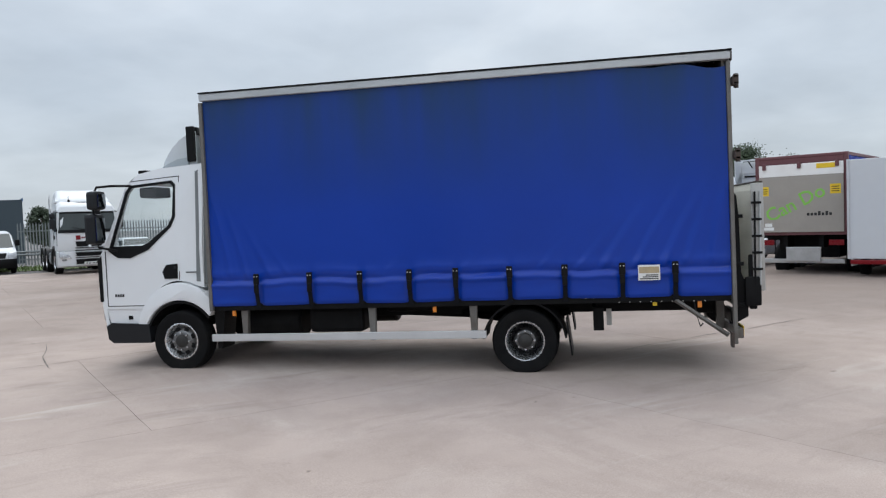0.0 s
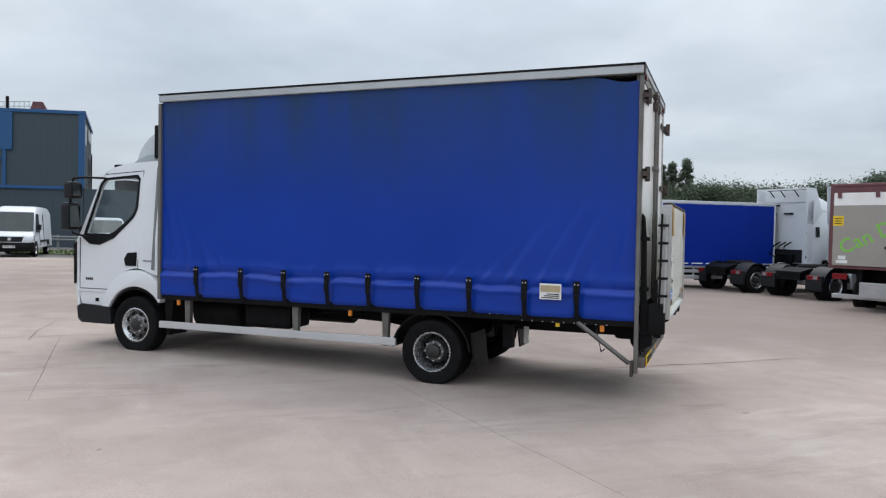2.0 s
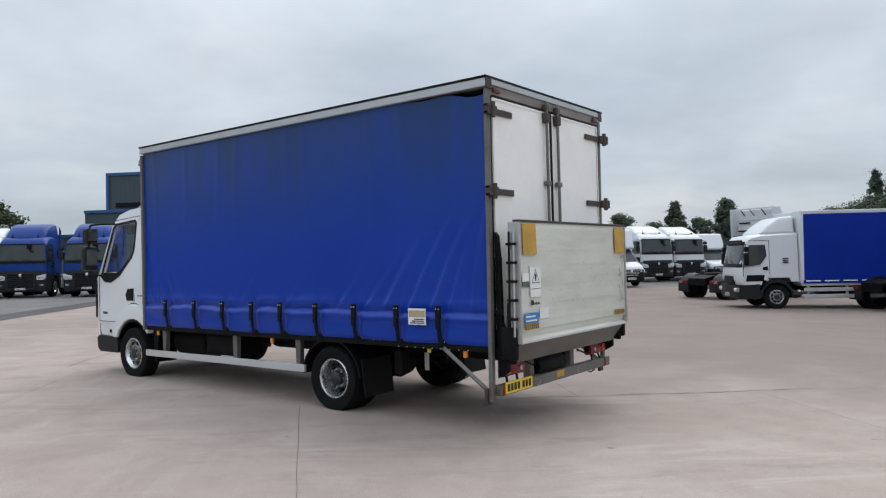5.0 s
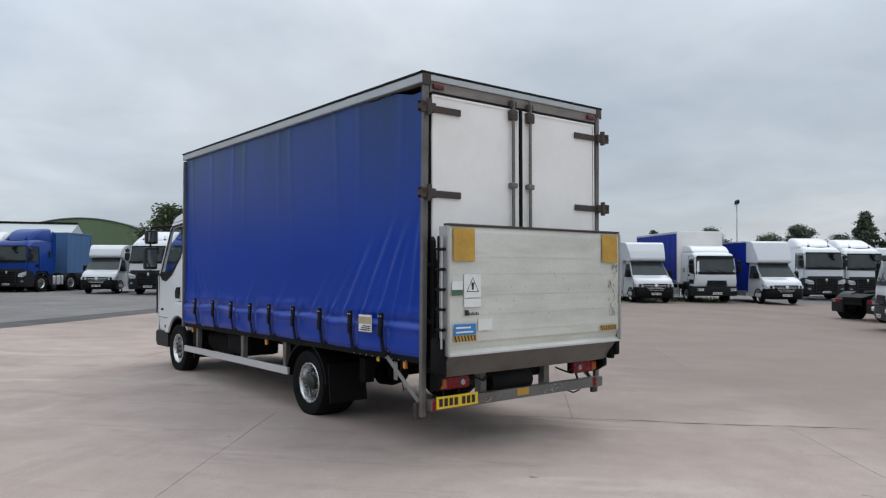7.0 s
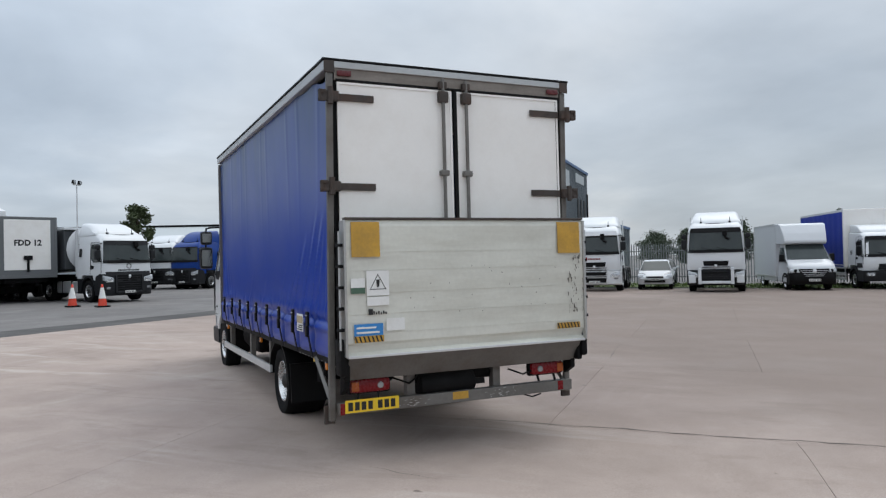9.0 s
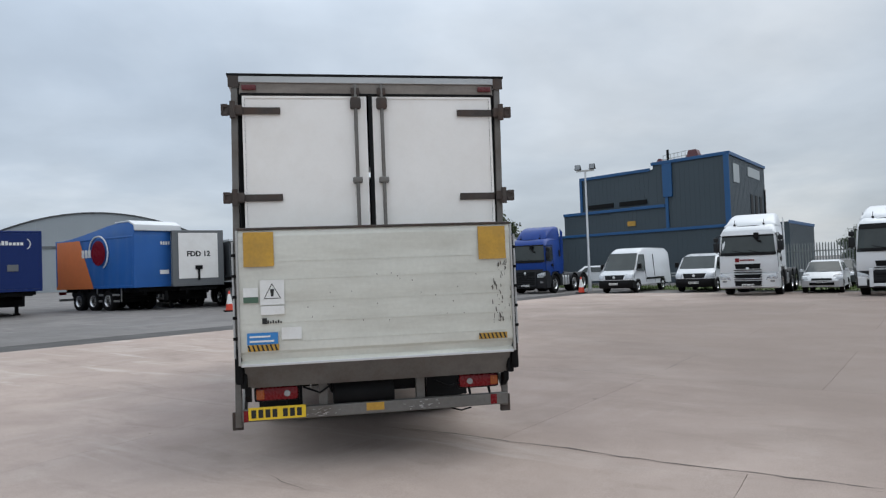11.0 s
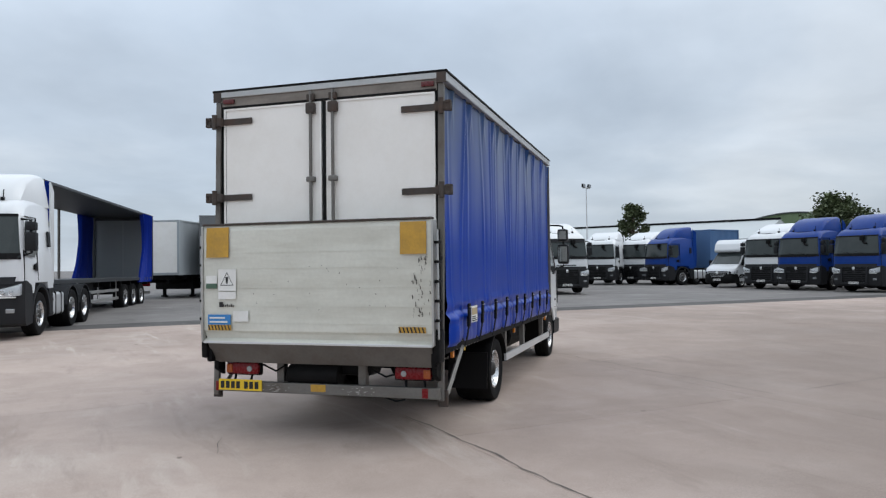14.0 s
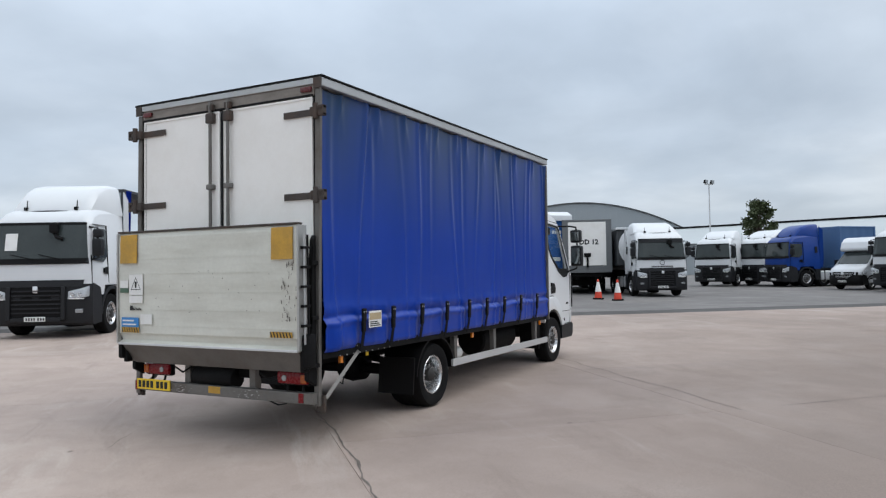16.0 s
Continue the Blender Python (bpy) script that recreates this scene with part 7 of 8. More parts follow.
for s in (-1, 1):
    bm = B()
    box(bm, PX - 0.025, PX + 0.10, s * 1.222 - 0.010, s * 1.222 + 0.010, 0.91, 2.07, 0.004)
    part("platform_edge", bm, ALU, lift)
    bm = B()
    lo, hi = sorted((s * 1.168, s * 0.912))
    zs = [2.055, 1.96, 1.86, 1.755]
    vs0 = [[bm.verts.new((PX - 0.022 - 0.006 * math.sin(k * 1.2) - 0.012 * (k == 3), y, z)) for k, z in enumerate(zs)] for y in (lo, (lo + hi) / 2, hi)]
    vs1 = [[bm.verts.new((v.co.x + 0.004, v.co.y, v.co.z)) for v in col] for col in vs0]
    for g_ in (vs0, vs1):
        for i in range(2):
            for k in range(3):
                bm.faces.new((g_[i][k], g_[i + 1][k], g_[i + 1][k + 1], g_[i][k + 1]))
    part("warning_flag", bm, FLAG, lift, "faded ochre warning flag", smooth=True)
    bm = B()
    lo, hi = sorted((s * 1.153, s * 0.89))
    box(bm, PX - 0.022, PX - 0.0175, lo, hi, 1.028, 1.083)
    stripe = part("hazard_strip", bm, FLAG, lift)
    bm = B()
    for k in range(7):
        yy = lo + 0.008 + k * (hi - lo) / 7
        join_faces(bm, [(PX - 0.0235, yy, 1.029), (PX - 0.0235, yy + 0.015, 1.029), (PX - 0.0235, yy + 0.033, 1.082), (PX - 0.0235, yy + 0.018, 1.082)], [(0, 1, 2, 3)])
    part_each("hazard_bar", bm, INK, stripe)
    # round clips along the side of the platform and the torsion tube
    bm = B()
    tube(bm, [(PX + 0.03, s * 1.262, 0.97), (PX + 0.02, s * 1.262, 1.98)], 0.010, 8)
    part("platform_stay", bm, CANT, lift)
    bm = B()
    tube(bm, [(PX + 0.085, s * 1.262, 0.97), (PX + 0.07, s * 1.262, 1.98)], 0.011, 8)
    for z in (1.14, 1.32, 1.5, 1.68, 1.86):
        box(bm, PX + 0.005, PX + 0.105, s * 1.25 - 0.024, s * 1.25 + 0.024, z - 0.013, z + 0.013, 0.004)
    part("platform_stay", bm, CHASSIS, lift)
    bm = B()
    box(bm, PX + 0.02, PX + 0.19, s * 1.235 - 0.035, s * 1.235 + 0.035, 0.74, 1.06, 0.03)
    part("platform_pivot", bm, CHASSIS, lift, smooth=True)
    # column and brace
    bm = B()
    lo, hi = sorted((s * 1.14, s * 1.19))
    prism(bm, [(-0.022, 0.55), (-0.15, 0.62), (-0.15, 0.95), (-0.085, 1.10), (-0.075, 1.72), (-0.055, 1.95), (-0.022, 1.99)], *sorted((s * 1.15, s * 1.20)), 0.008)
    part("lift_column", bm, CHASSIS, truck, "dark oily lift column")
    for z in (0.75, 1.2, 1.72):
        bm = B()
        box(bm, -0.11, 0.0, s * 1.213 - 0.012, s * 1.213 + 0.012, z - 0.02, z + 0.02, 0.004)
        part("column_bracket", bm, CHASSIS, truck)
    bm = B()
    box(bm, -0.24, -0.16, s * 1.20 - 0.03, s * 1.20 + 0.03, 0.7, 1.3, 0.02)
    part("lift_arm", bm, CHASSIS, truck)
    bm = B()
    tube(bm, [(0.07, s * (HW - 0.02), 0.42), (0.62, s * (HW - 0.02), 0.82)], 0.025, 4)
    part("post_brace", bm, GALV, truck)
    bm = B()
    tube(bm, [(0.42, s * 1.2, 0.8), (0.40, s * 1.22, 0.66), (0.36, s * 1.22, 0.52), (0.33, s * 1.2, 0.55)], 0.009, 5)
    part("tie_hook", bm, BLACK, truck)
# lower flap and closing plate under the platform
bm = B()
prism(bm, [(PX + 0.02, 0.895), (PX + 0.12, 0.895), (-0.06, 0.70), (-0.14, 0.69)], -1.19, 1.19, 0.006)
part("closing_plate", bm, GALV, truck, "grimy steel closing plate")
bm = B()
box(bm, -0.087, -0.007, -1.20, 1.235, 0.385, 0.49, 0.008)
bar = part("underrun_bar", bm, GALV, truck, "scuffed aluminium underrun bar")
bm = B()
box(bm, -0.09, -0.0875, -0.026, 0.136, 0.415, 0.485)
part("reflector", bm, FLAG, bar)
bm = B()
box(bm, -0.09, -0.0875, -1.09, -1.03, 0.395, 0.485)
part("reflector", bm, LAMP_RED, bar)
for s in (-1, 1):
    bm = B()
    box(bm, -0.007, 0.083, s * 0.45 - 0.04 + 0.07, s * 0.45 + 0.04 + 0.07, 0.39, 0.74, 0.008)
    part("bar_bracket", bm, GALV, bar)
    bm = B()
    box(bm, -0.067, 0.023, s * 0.93 - 0.19, s * 0.93 + 0.19, 0.555, 0.68, 0.042)
    lamp = part("tail_light", bm, LAMP_RED, truck, "red tail-light cluster", smooth=True)
    bm = B()
    box(bm, -0.037, 0.028, s * 0.93 - 0.202, s * 0.93 + 0.202, 0.545, 0.69, 0.03)
    part("lamp_housing", bm, BLACK, lamp, smooth=True)
    bm = B()
    box(bm, -0.073, -0.062, s * 1.075 - 0.035, s * 1.075 + 0.035, 0.575, 0.66, 0.006)
    part("indicator_lens", bm, AMBER_DULL, lamp)
    bm = B()
    spin(bm, [(0.032, -0.125), (0.028, -0.137), (0.001, -0.139)], (0.063, s * 0.84, 0.617), "x", 14)
    part("reversing_lens", bm, LAMP_CLEAR, lamp)
    bm = B()
    for yy in (0.84, 1.03):
        tube(bm, [(-0.007, s * yy, 0.56), (-0.027, s * (yy + 0.01), 0.48)], 0.013, 5)
    part_each("lamp_bracket", bm, BLACK, lamp)
# rear number plate, with bars for its characters
bm = B()
box(bm, -0.103, -0.0905, 0.68, 1.18, 0.40, 0.512, 0.003)
rear_plate = part("number_plate", bm, YELLOW, truck, "yellow rear number plate with dark bars")
bm = B()
for k in range(7):
    yy = 1.155 - k * 0.061 - (0.030 if k > 3 else 0)
    box(bm, -0.106, -0.1032, yy - 0.042, yy, 0.42, 0.492)
part_each("plate_bar", bm, INK, rear_plate)
bm = B()
box(bm, -0.0905, -0.0875, 1.181, 1.220, 0.388, 0.486)
part("reflector", bm, LAMP_RED, bar)
bm = B()
rng = random.Random(11)
for k in range(40):
    y, z = (rng.gauss(-0.42, 0.08), rng.uniform(0.40, 0.475)) if k < 22 else (rng.gauss(0.52, 0.06), rng.uniform(0.40, 0.47))
    w, h = rng.uniform(0.004, 0.022), rng.uniform(0.001, 0.005)
    join_faces(bm, [(-0.0885, y - w, z), (-0.0885, y + w * 0.7, z - h), (-0.0885, y + w, z + h * 0.6), (-0.0885, y - w * 0.5, z + h)], [(0, 1, 2, 3)])
part_each("scuff", bm, ALU, bar)
bm = B()
box(bm, -0.083, -0.072, 0.90, 1.045, 0.692, 0.742)
part("reflector", bm, FLAG, truck)
# labels on the platform
LX = PX - 0.021
for y, z, w, h, mat, name in ((0.935, 1.53, 0.205, 0.215, WHITE_LABEL, "warning_label"), (0.935, 1.375, 0.20, 0.075, WHITE_LABEL, "white_label"), (1.115, 1.47, 0.125, 0.05, GREEN_LABEL, "green_label"), (1.115, 1.535, 0.125, 0.078, WHITE_LABEL, "white_label"), (1.026, 1.135, 0.26, 0.10, BLUE_LABEL, "blue_label"), (0.78, 1.17, 0.17, 0.105, WHITE_LABEL, "white_label")):
    bm = B()
    box(bm, LX, LX + 0.004, y - w / 2, y + w / 2, z - h / 2, z + h / 2)
    lab = part(name, bm, mat, lift)
    if name == "warning_label":
        bm = B()
        a, b_, c = Vector((0, 0.935, 1.61)), Vector((0, 0.86, 1.475)), Vector((0, 1.01, 1.475))
        mid = (a + b_ + c) / 3
        for p, q in ((a, b_), (b_, c), (c, a)):
            p2, q2 = p.lerp(mid, 0.14), q.lerp(mid, 0.14)
            join_faces(bm, [(LX - 0.002, v.y, v.z) for v in (p, q, q2, p2)], [(0, 1, 2, 3)])
        join_faces(bm, [(LX - 0.002, 0.925, 1.495), (LX - 0.002, 0.945, 1.495), (LX - 0.002, 0.952, 1.56), (LX - 0.002, 0.918, 1.56)], [(0, 1, 2, 3)])
        part("warning_triangle", bm, INK, lab)
    elif name == "blue_label":
        bm = B()
        for i in range(2):
            box(bm, LX - 0.003, LX - 0.0005, 0.93 + 0.03 * i, 1.135, 1.105 + 0.04 * i, 1.12 + 0.04 * i)
        part_each("label_bar", bm, WHITE_LABEL, lab)
bm = B()
box(bm, LX, LX + 0.003, 0.985, 1.025, 1.26, 1.31)
for k in range(6):
    box(bm, LX, LX + 0.003, 0.86 + k * 0.022, 0.872 + k * 0.022, 1.262, 1.28 + 0.01 * (k % 2))
part("stencil_bars", bm, INK, lift)
# scuffs and scratches with a shape of their own
bm = B()
rng = random.Random(4)
for k in range(70):
    if k < 50:
        y, z = -min(1.2, 1.02 + abs(rng.gauss(0.07, 0.07))), rng.uniform(1.16, 1.72)
    else:
        y, z = rng.uniform(-0.9, 0.8), rng.uniform(1.2, 1.7)
    w, h = rng.uniform(0.0015, 0.006), rng.uniform(0.008, 0.045 if k < 50 else 0.014)
    join_faces(bm, [(LX + 0.001, y - w, z), (LX + 0.001, y + w * 0.6, z - h * 0.2), (LX + 0.001, y + w, z + h), (LX + 0.001, y - w * 0.4, z + h * 0.8)], [(0, 1, 2, 3)])
part_each("scuff", bm, RUSTY, lift)

# chassis and underfloor equipment
bm = B()
for s in (-1, 1):
    box(bm, 0.05, 7.3, s * 0.40 - 0.035, s * 0.40 + 0.035, 0.60, 0.84, 0.01)
for x in (0.3, 1.2, 2.0, 3.2, 4.2, 5.2, 6.1):
    box(bm, x - 0.04, x + 0.04, -1.12, 1.12, 0.80, 0.895)
part_each("chassis_member", bm, CHASSIS, truck)
bm = B()
box(bm, 0.06, 0.34, -0.46, 0.46, 0.56, 0.76, 0.05)
part("lift_power_pack", bm, CHASSIS, truck)
bm = B()
spin(bm, [(0.001, -0.28), (0.10, -0.28), (0.115, -0.26), (0.115, 0.26), (0.10, 0.28), (0.001, 0.28)], (0.05, 0.15, 0.56), "y", 16)
part("hydraulic_cylinder", bm, CHASSIS, truck, smooth=True)
bm = B()
tube(bm, [(-0.02, -0.5, 0.64), (-0.05, -0.65, 0.58), (-0.04, -0.8, 0.62), (-0.03, -0.95, 0.60)], 0.01, 6)
tube(bm, [(-0.02, 0.45, 0.66), (-0.04, 0.55, 0.60), (-0.03, 0.7, 0.66)], 0.01, 6)
tube(bm, [(-0.06, -0.6, 0.40), (-0.05, -0.75, 0.35), (-0.05, -0.85, 0.37)], 0.008, 6)
part_each("cable", bm, BLACK, truck)
bm = B()
tube(bm, [(2.31, -0.95, 0.40), (2.31, 0.95, 0.40)], 0.07, 10)
spin(bm, [(0.001, -0.2), (0.17, -0.16), (0.2, 0.0), (0.17, 0.16), (0.001, 0.2)], (2.31, 0, 0.42), "y", 14)
tube(bm, [(2.6, 0, 0.52), (5.2, 0, 0.66)], 0.05, 8)
part("rear_axle", bm, CHASSIS, truck, smooth=True)
for s in (-1, 1):
    bm = B()
    for k in range(4):
        tube(bm, [(3.15, s * 0.5, 0.60 + 0.016 * k), (2.31, s * 0.5, 0.48 + 0.016 * k), (1.8, s * 0.5, 0.60 + 0.016 * k)], 0.02, 4)
    part("leaf_spring", bm, CHASSIS, truck)
bm = B()
box(bm, 4.3, 5.0, 0.55, 1.05, 0.48, 0.80, 0.06)
part("battery_box", bm, CHASSIS, truck)
bm = B()
spin(bm, [(0.001, 3.5), (0.08, 3.5), (0.095, 3.53), (0.095, 4.07), (0.08, 4.1), (0.001, 4.1)], (0, 0.62, 0.77), "x", 16)
part("air_tank", bm, CHASSIS, truck, smooth=True)
bm = B()
spin(bm, [(0.001, 5.15), (0.20, 5.15), (0.23, 5.18), (0.23, 5.88), (0.20, 5.9), (0.001, 5.9)], (0, 0.75, 0.62), "x", 18)
part("air_tank", bm, CHASSIS, truck, smooth=True)
bm = B()
spin(bm, [(0.001, 4.3), (0.20, 4.3), (0.23, 4.33), (0.23, 5.5), (0.20, 5.53), (0.001, 5.53)], (0, -0.72, 0.60), "x", 18)
part("air_tank", bm, CHASSIS, truck, smooth=True)
bm = B()
spin(bm, [(0.001, 2.95), (0.07, 2.95), (0.085, 3.0), (0.085, 3.4), (0.001, 3.42)], (0, -0.95, 0.52), "x", 12)
part("side_cylinder", bm, WHITE_LABEL, truck, smooth=True)
for s in (-1, 1):
    bm = B()
    lo, hi = sorted((s * 1.19, s * 1.225))
    box(bm, 2.75, 6.24, lo, hi, 0.415, 0.505, 0.006)
    guard = part("side_guard_rail", bm, ALU_BRIGHT, truck, "pale aluminium side guard rail")
    for x in (5.80, 4.14, 2.90):
        bm = B()
        lo, hi = sorted((s * 1.12, s * 1.188))
        prism(bm, [(x - 0.03, 0.40), (x + 0.03, 0.40), (x + 0.05, 0.86), (x - 0.05, 0.86)], lo, hi, 0.006)
        part("guard_post", bm, GALV, guard)
    for x, mat in ((5.93, LAMP_AMBER), (3.36, LAMP_AMBER), (0.36, LAMP_AMBER)):
        bm = B()
        lo, hi = sorted((s * 1.185, s * 1.215))
        box(bm, x - 0.022, x + 0.022, lo, hi, 0.73, 0.835, 0.005)
        part("side_marker", bm, mat, truck)
    bm = B()
    lo, hi = sorted((s * 1.19, s * 1.196))
    box(bm, 0.815, 0.86, lo, hi, 0.755, 0.82)
    part("tie_point_label", bm, YELLOW, truck)
    bm = B()
    for k in range(12):
        box(bm, 0.60 + 0.09 * k, 0.61 + 0.09 * k, *sorted((s * 1.222, s * 1.232)), 0.875 - 0.002 * k, 0.885 - 0.002 * k)
    part_each("raft_rivet", bm, ALU_BRIGHT, truck)
    # mudguard round the rear wheel and flap behind
    bm = B()
    arc = [math.pi * (0.03 + 0.94 * k / 14) for k in range(15)]
    prism(bm, [(2.31 + 0.47 * math.cos(a), 0.36 + 0.46 * math.sin(a)) for a in arc] + [(2.31 + 0.49 * math.cos(a), 0.36 + 0.48 * math.sin(a)) for a in reversed(arc)], *sorted((s * 0.72, s * 1.22)))
    part("mudguard", bm, BLACK, truck, smooth=True)
    bm = B()
    prism(bm, [(1.81, 0.62), (1.83, 0.62), (1.78, 0.20), (1.76, 0.20)], *sorted((s * 0.72, s * 1.2)))
    part("mud_flap", bm, BLACK, truck)
    wheel(truck, 2.31, s * 0.965, 0.366, 0.385, 0.46, s, 0.185, 0.60)
    wheel(truck, 6.71, s * 1.045, 0.412, 0.385, 0.25, s, 0.035, 0.60)
# spare wheel carrier and bracket behind the axle
bm = B()
tube(bm, [(1.5, 0.0, 0.72), (1.5, 0.9, 0.70)], 0.03, 6)
box(bm, 1.40, 1.52, 0.86, 0.98, 0.45, 0.72, 0.01)
part("carrier_bracket", bm, CHASSIS, truck)
bm = B()
box(bm, 1.30, 1.36, 0.62, 0.63, 0.46, 0.66)
part("flap_label", bm, WHITE_LABEL, truck)

# ---- cab ----
CW = 1.135
lean = lambda x, z: 0.0 if z < 1.60 else 0.12 * (z - 1.60)
SIDE = [(7.10, 0.84), (7.78, 0.84), (7.86, 1.0), (7.85, 1.50), (7.75, 1.66), (7.46, 2.42), (7.28, 2.585), (6.98, 2.645), (6.36, 2.68), (6.36, 1.10), (6.48, 1.13), (6.58, 1.17), (6.70, 1.19), (6.82, 1.18), (6.96, 1.12), (7.05, 1.02)]
WINDOW = [(7.62, 1.66), (7.42, 2.34), (7.36, 2.41), (6.82, 2.45), (6.77, 2.40), (6.78, 2.02), (6.84, 1.90), (7.12, 1.69), (7.20, 1.66)]


def cab_side(s):
    bm = B()
    sheet(bm, SIDE, [WINDOW], 0.045, "xz", 0.0)
    for v in bm.verts:
        inner = v.co.y > 0.02
        v.co.y = s * (CW - lean(v.co.x, v.co.z) - (0.045 if inner else 0.0))
    shell = part("side_shell", bm, CAB_WHITE, cab)
    bm = B()
    side_panel(bm, WINDOW, CW, s, lambda x, z: lean(x, z) + 0.022, 0.0, 0.004)
    pane = part("side_window", bm, GLASS, shell)
    pane.visible_shadow = False
    # black window surround, deep at the front lower corner
    bm = B()
    n = len(WINDOW)
    mid = Vector((sum(p[0] for p in WINDOW) / n, sum(p[1] for p in WINDOW) / n))
    ring_o = [Vector(p) + (Vector(p) - mid).normalized() * 0.042 for p in WINDOW]
    ring_o[0], ring_o[-1] = Vector((7.69, 1.60)), Vector((7.38, 1.50))
    ring_o[-2] = Vector((7.12, 1.60))
    for i in range(n):
        j = (i + 1) % n
        q = [WINDOW[i], WINDOW[j], ring_o[j], ring_o[i]]
        side_panel(bm, [tuple(v) for v in q], CW, s, lean, 0.006, 0.012)
    side_panel(bm, [(7.69, 1.60), (7.56, 1.51), (7.38, 1.50), (7.20, 1.655), (7.62, 1.655)], CW, s, lean, 0.0065, 0.012)
    part("window_surround", bm, BLACK, shell)
    bm = B()
    for line in ([(7.735, 0.88), (7.745, 0.88), (7.745, 1.60), (7.735, 1.60)], [(6.69, 1.2), (6.70, 1.2), (6.70, 2.54), (6.69, 2.54)], [(6.70, 2.53), (6.70, 2.54), (7.38, 2.50), (7.38, 2.49)], [(7.05, 0.875), (7.74, 0.875), (7.74, 0.885), (7.05, 0.885)]):
        side_panel(bm, line, CW, s, lean, 0.003, 0.01)
    part_each("door_seam", bm, PLASTIC, shell)
    bm = B()
    side_panel(bm, [(6.357, 1.16), (6.455, 1.18), (6.462, 2.58), (6.357, 2.64)], CW, s, lambda x, z: lean(x, z) + 0.35 * max(0.0, 6.43 - x), 0.010, 0.012)
    part("rear_corner_trim", bm, MOULDED, shell)
    bm = B()
    side_panel(bm, [(6.72, 1.22), (6.90, 1.22), (6.93, 1.31), (6.87, 1.40), (6.72, 1.41)], CW, s, lean, 0.010, 0.01)
    part("door_handle", bm, BLACK, shell)
    bm = B()
    side_panel(bm, [(6.73, 1.345), (6.76, 1.345), (6.76, 1.38), (6.73, 1.38)], CW, s, lean, 0.018, 0.01)
    for k in range(4):
        side_panel(bm, [(7.50 + 0.035 * k, 1.0), (7.525 + 0.035 * k, 1.0), (7.525 + 0.035 * k, 1.035), (7.50 + 0.035 * k, 1.035)], CW, s, lean, 0.004, 0.004)
    for k in range(5):
        side_panel(bm, [(6.46 + 0.03 * k, 1.29), (6.48 + 0.03 * k, 1.29), (6.48 + 0.03 * k, 1.303), (6.46 + 0.03 * k, 1.303)], CW, s, lean, 0.004, 0.004)
    part_each("model_bar", bm, PLASTIC, shell)
    # flared wheel arch
    bm = B()
    arc = [math.pi * (0.05 + 0.76 * k / 14) for k in range(15)]
    outer = [(6.71 + 0.61 * math.cos(a), 0.47 + 0.70 * math.sin(a)) for a in arc]
    inner = [(6.71 + 0.50 * math.cos(a), 0.45 + 0.49 * math.sin(a)) for a in arc]
    lo, hi = sorted((s * 0.80, s * 1.175))
    prism(bm, outer + list(reversed(inner)), lo, hi, 0.02)
    part("wheel_arch", bm, CAB_WHITE, shell, smooth=True)
    bm = B()
    arc2 = [(6.71 + 0.485 * math.cos(a), 0.44 + 0.485 * math.sin(a)) for a in arc]
    prism(bm, arc2 + [(6.71 + 0.46 * math.cos(a), 0.44 + 0.46 * math.sin(a)) for a in reversed(arc)], *sorted((s * 0.7, s * 1.15)))
    part("arch_liner", bm, BLACK, shell)
    bm = B()
    prism(bm, [(6.18, 0.30), (6.24, 0.30), (6.28, 0.95), (6.10, 0.95)], *sorted((s * 0.75, s * 1.08)))
    part("arch_flap", bm, BLACK, shell)
    # lower corner, step and bumper end
    bm = B()
    prism(bm, [(7.16, 0.62), (7.72, 0.62), (7.80, 0.84), (7.14, 0.87)], *sorted((s * 0.6, s * 1.12)), 0.02)
    part("lower_corner", bm, CAB_WHITE, shell)
    bm = B()
    box(bm, 7.40, 7.46, *sorted((s * 1.115, s * 1.127)), 0.70, 0.75)
    part("step_recess", bm, BLACK, shell)
    # wind deflector strip beside the grille
    bm = B()
    prism(bm, [(7.80, 0.94), (7.845, 0.94), (7.855, 1.5), (7.80, 1.54)], *sorted((s * (CW - 0.01), s * (CW + 0.012))), 0.004)
    part("corner_vane", bm, BLACK, shell)
    # two mirrors on a bowed arm
    bm = B()
    y0, y1 = s * (CW - 0.08), s * (CW + 0.15)
    tube(bm, [(7.36, y0, 2.44), (7.52, s * (CW + 0.10), 2.44), (7.70, y1, 2.43), (7.76, y1, 2.33), (7.77, y1, 1.78), (7.72, y1, 1.66), (7.54, s * (CW + 0.02), 1.60)], 0.016, 8)
    arm = part("mirror_arm", bm, BLACK, cab, smooth=True)
    bm = B()
    box(bm, 7.64, 7.80, y1 - 0.10, y1 + 0.10, 2.14, 2.38, 0.045)
    box(bm, 7.68, 7.84, y1 - 0.11, y1 + 0.11, 1.70, 2.09, 0.05)
    part_each("mirror_housing", bm, PLASTIC, arm)
    bm = B()
    box(bm, 7.632, 7.640, y1 - 0.075, y1 + 0.075, 2.18, 2.34, 0.0)
    part("mirror_glass", bm, MIRROR, arm)
    bm = B()
    box(bm, 7.672, 7.680, y1 - 0.085, y1 + 0.085, 1.75, 2.04, 0.0)
    part("mirror_glass", bm, MIRROR, arm)


PALE_PLASTIC = material("pale_grey_plastic", (0.52, 0.55, 0.57), 0.35, vary=0.04, coat=0.2)
MIRROR = material("mirror_silver", (0.30, 0.32, 0.33), 0.05, metal=1.0, vary=0.01)
cab = new("cab")
cab.parent = truck
for s in (1, -1):
    cab_side(s)
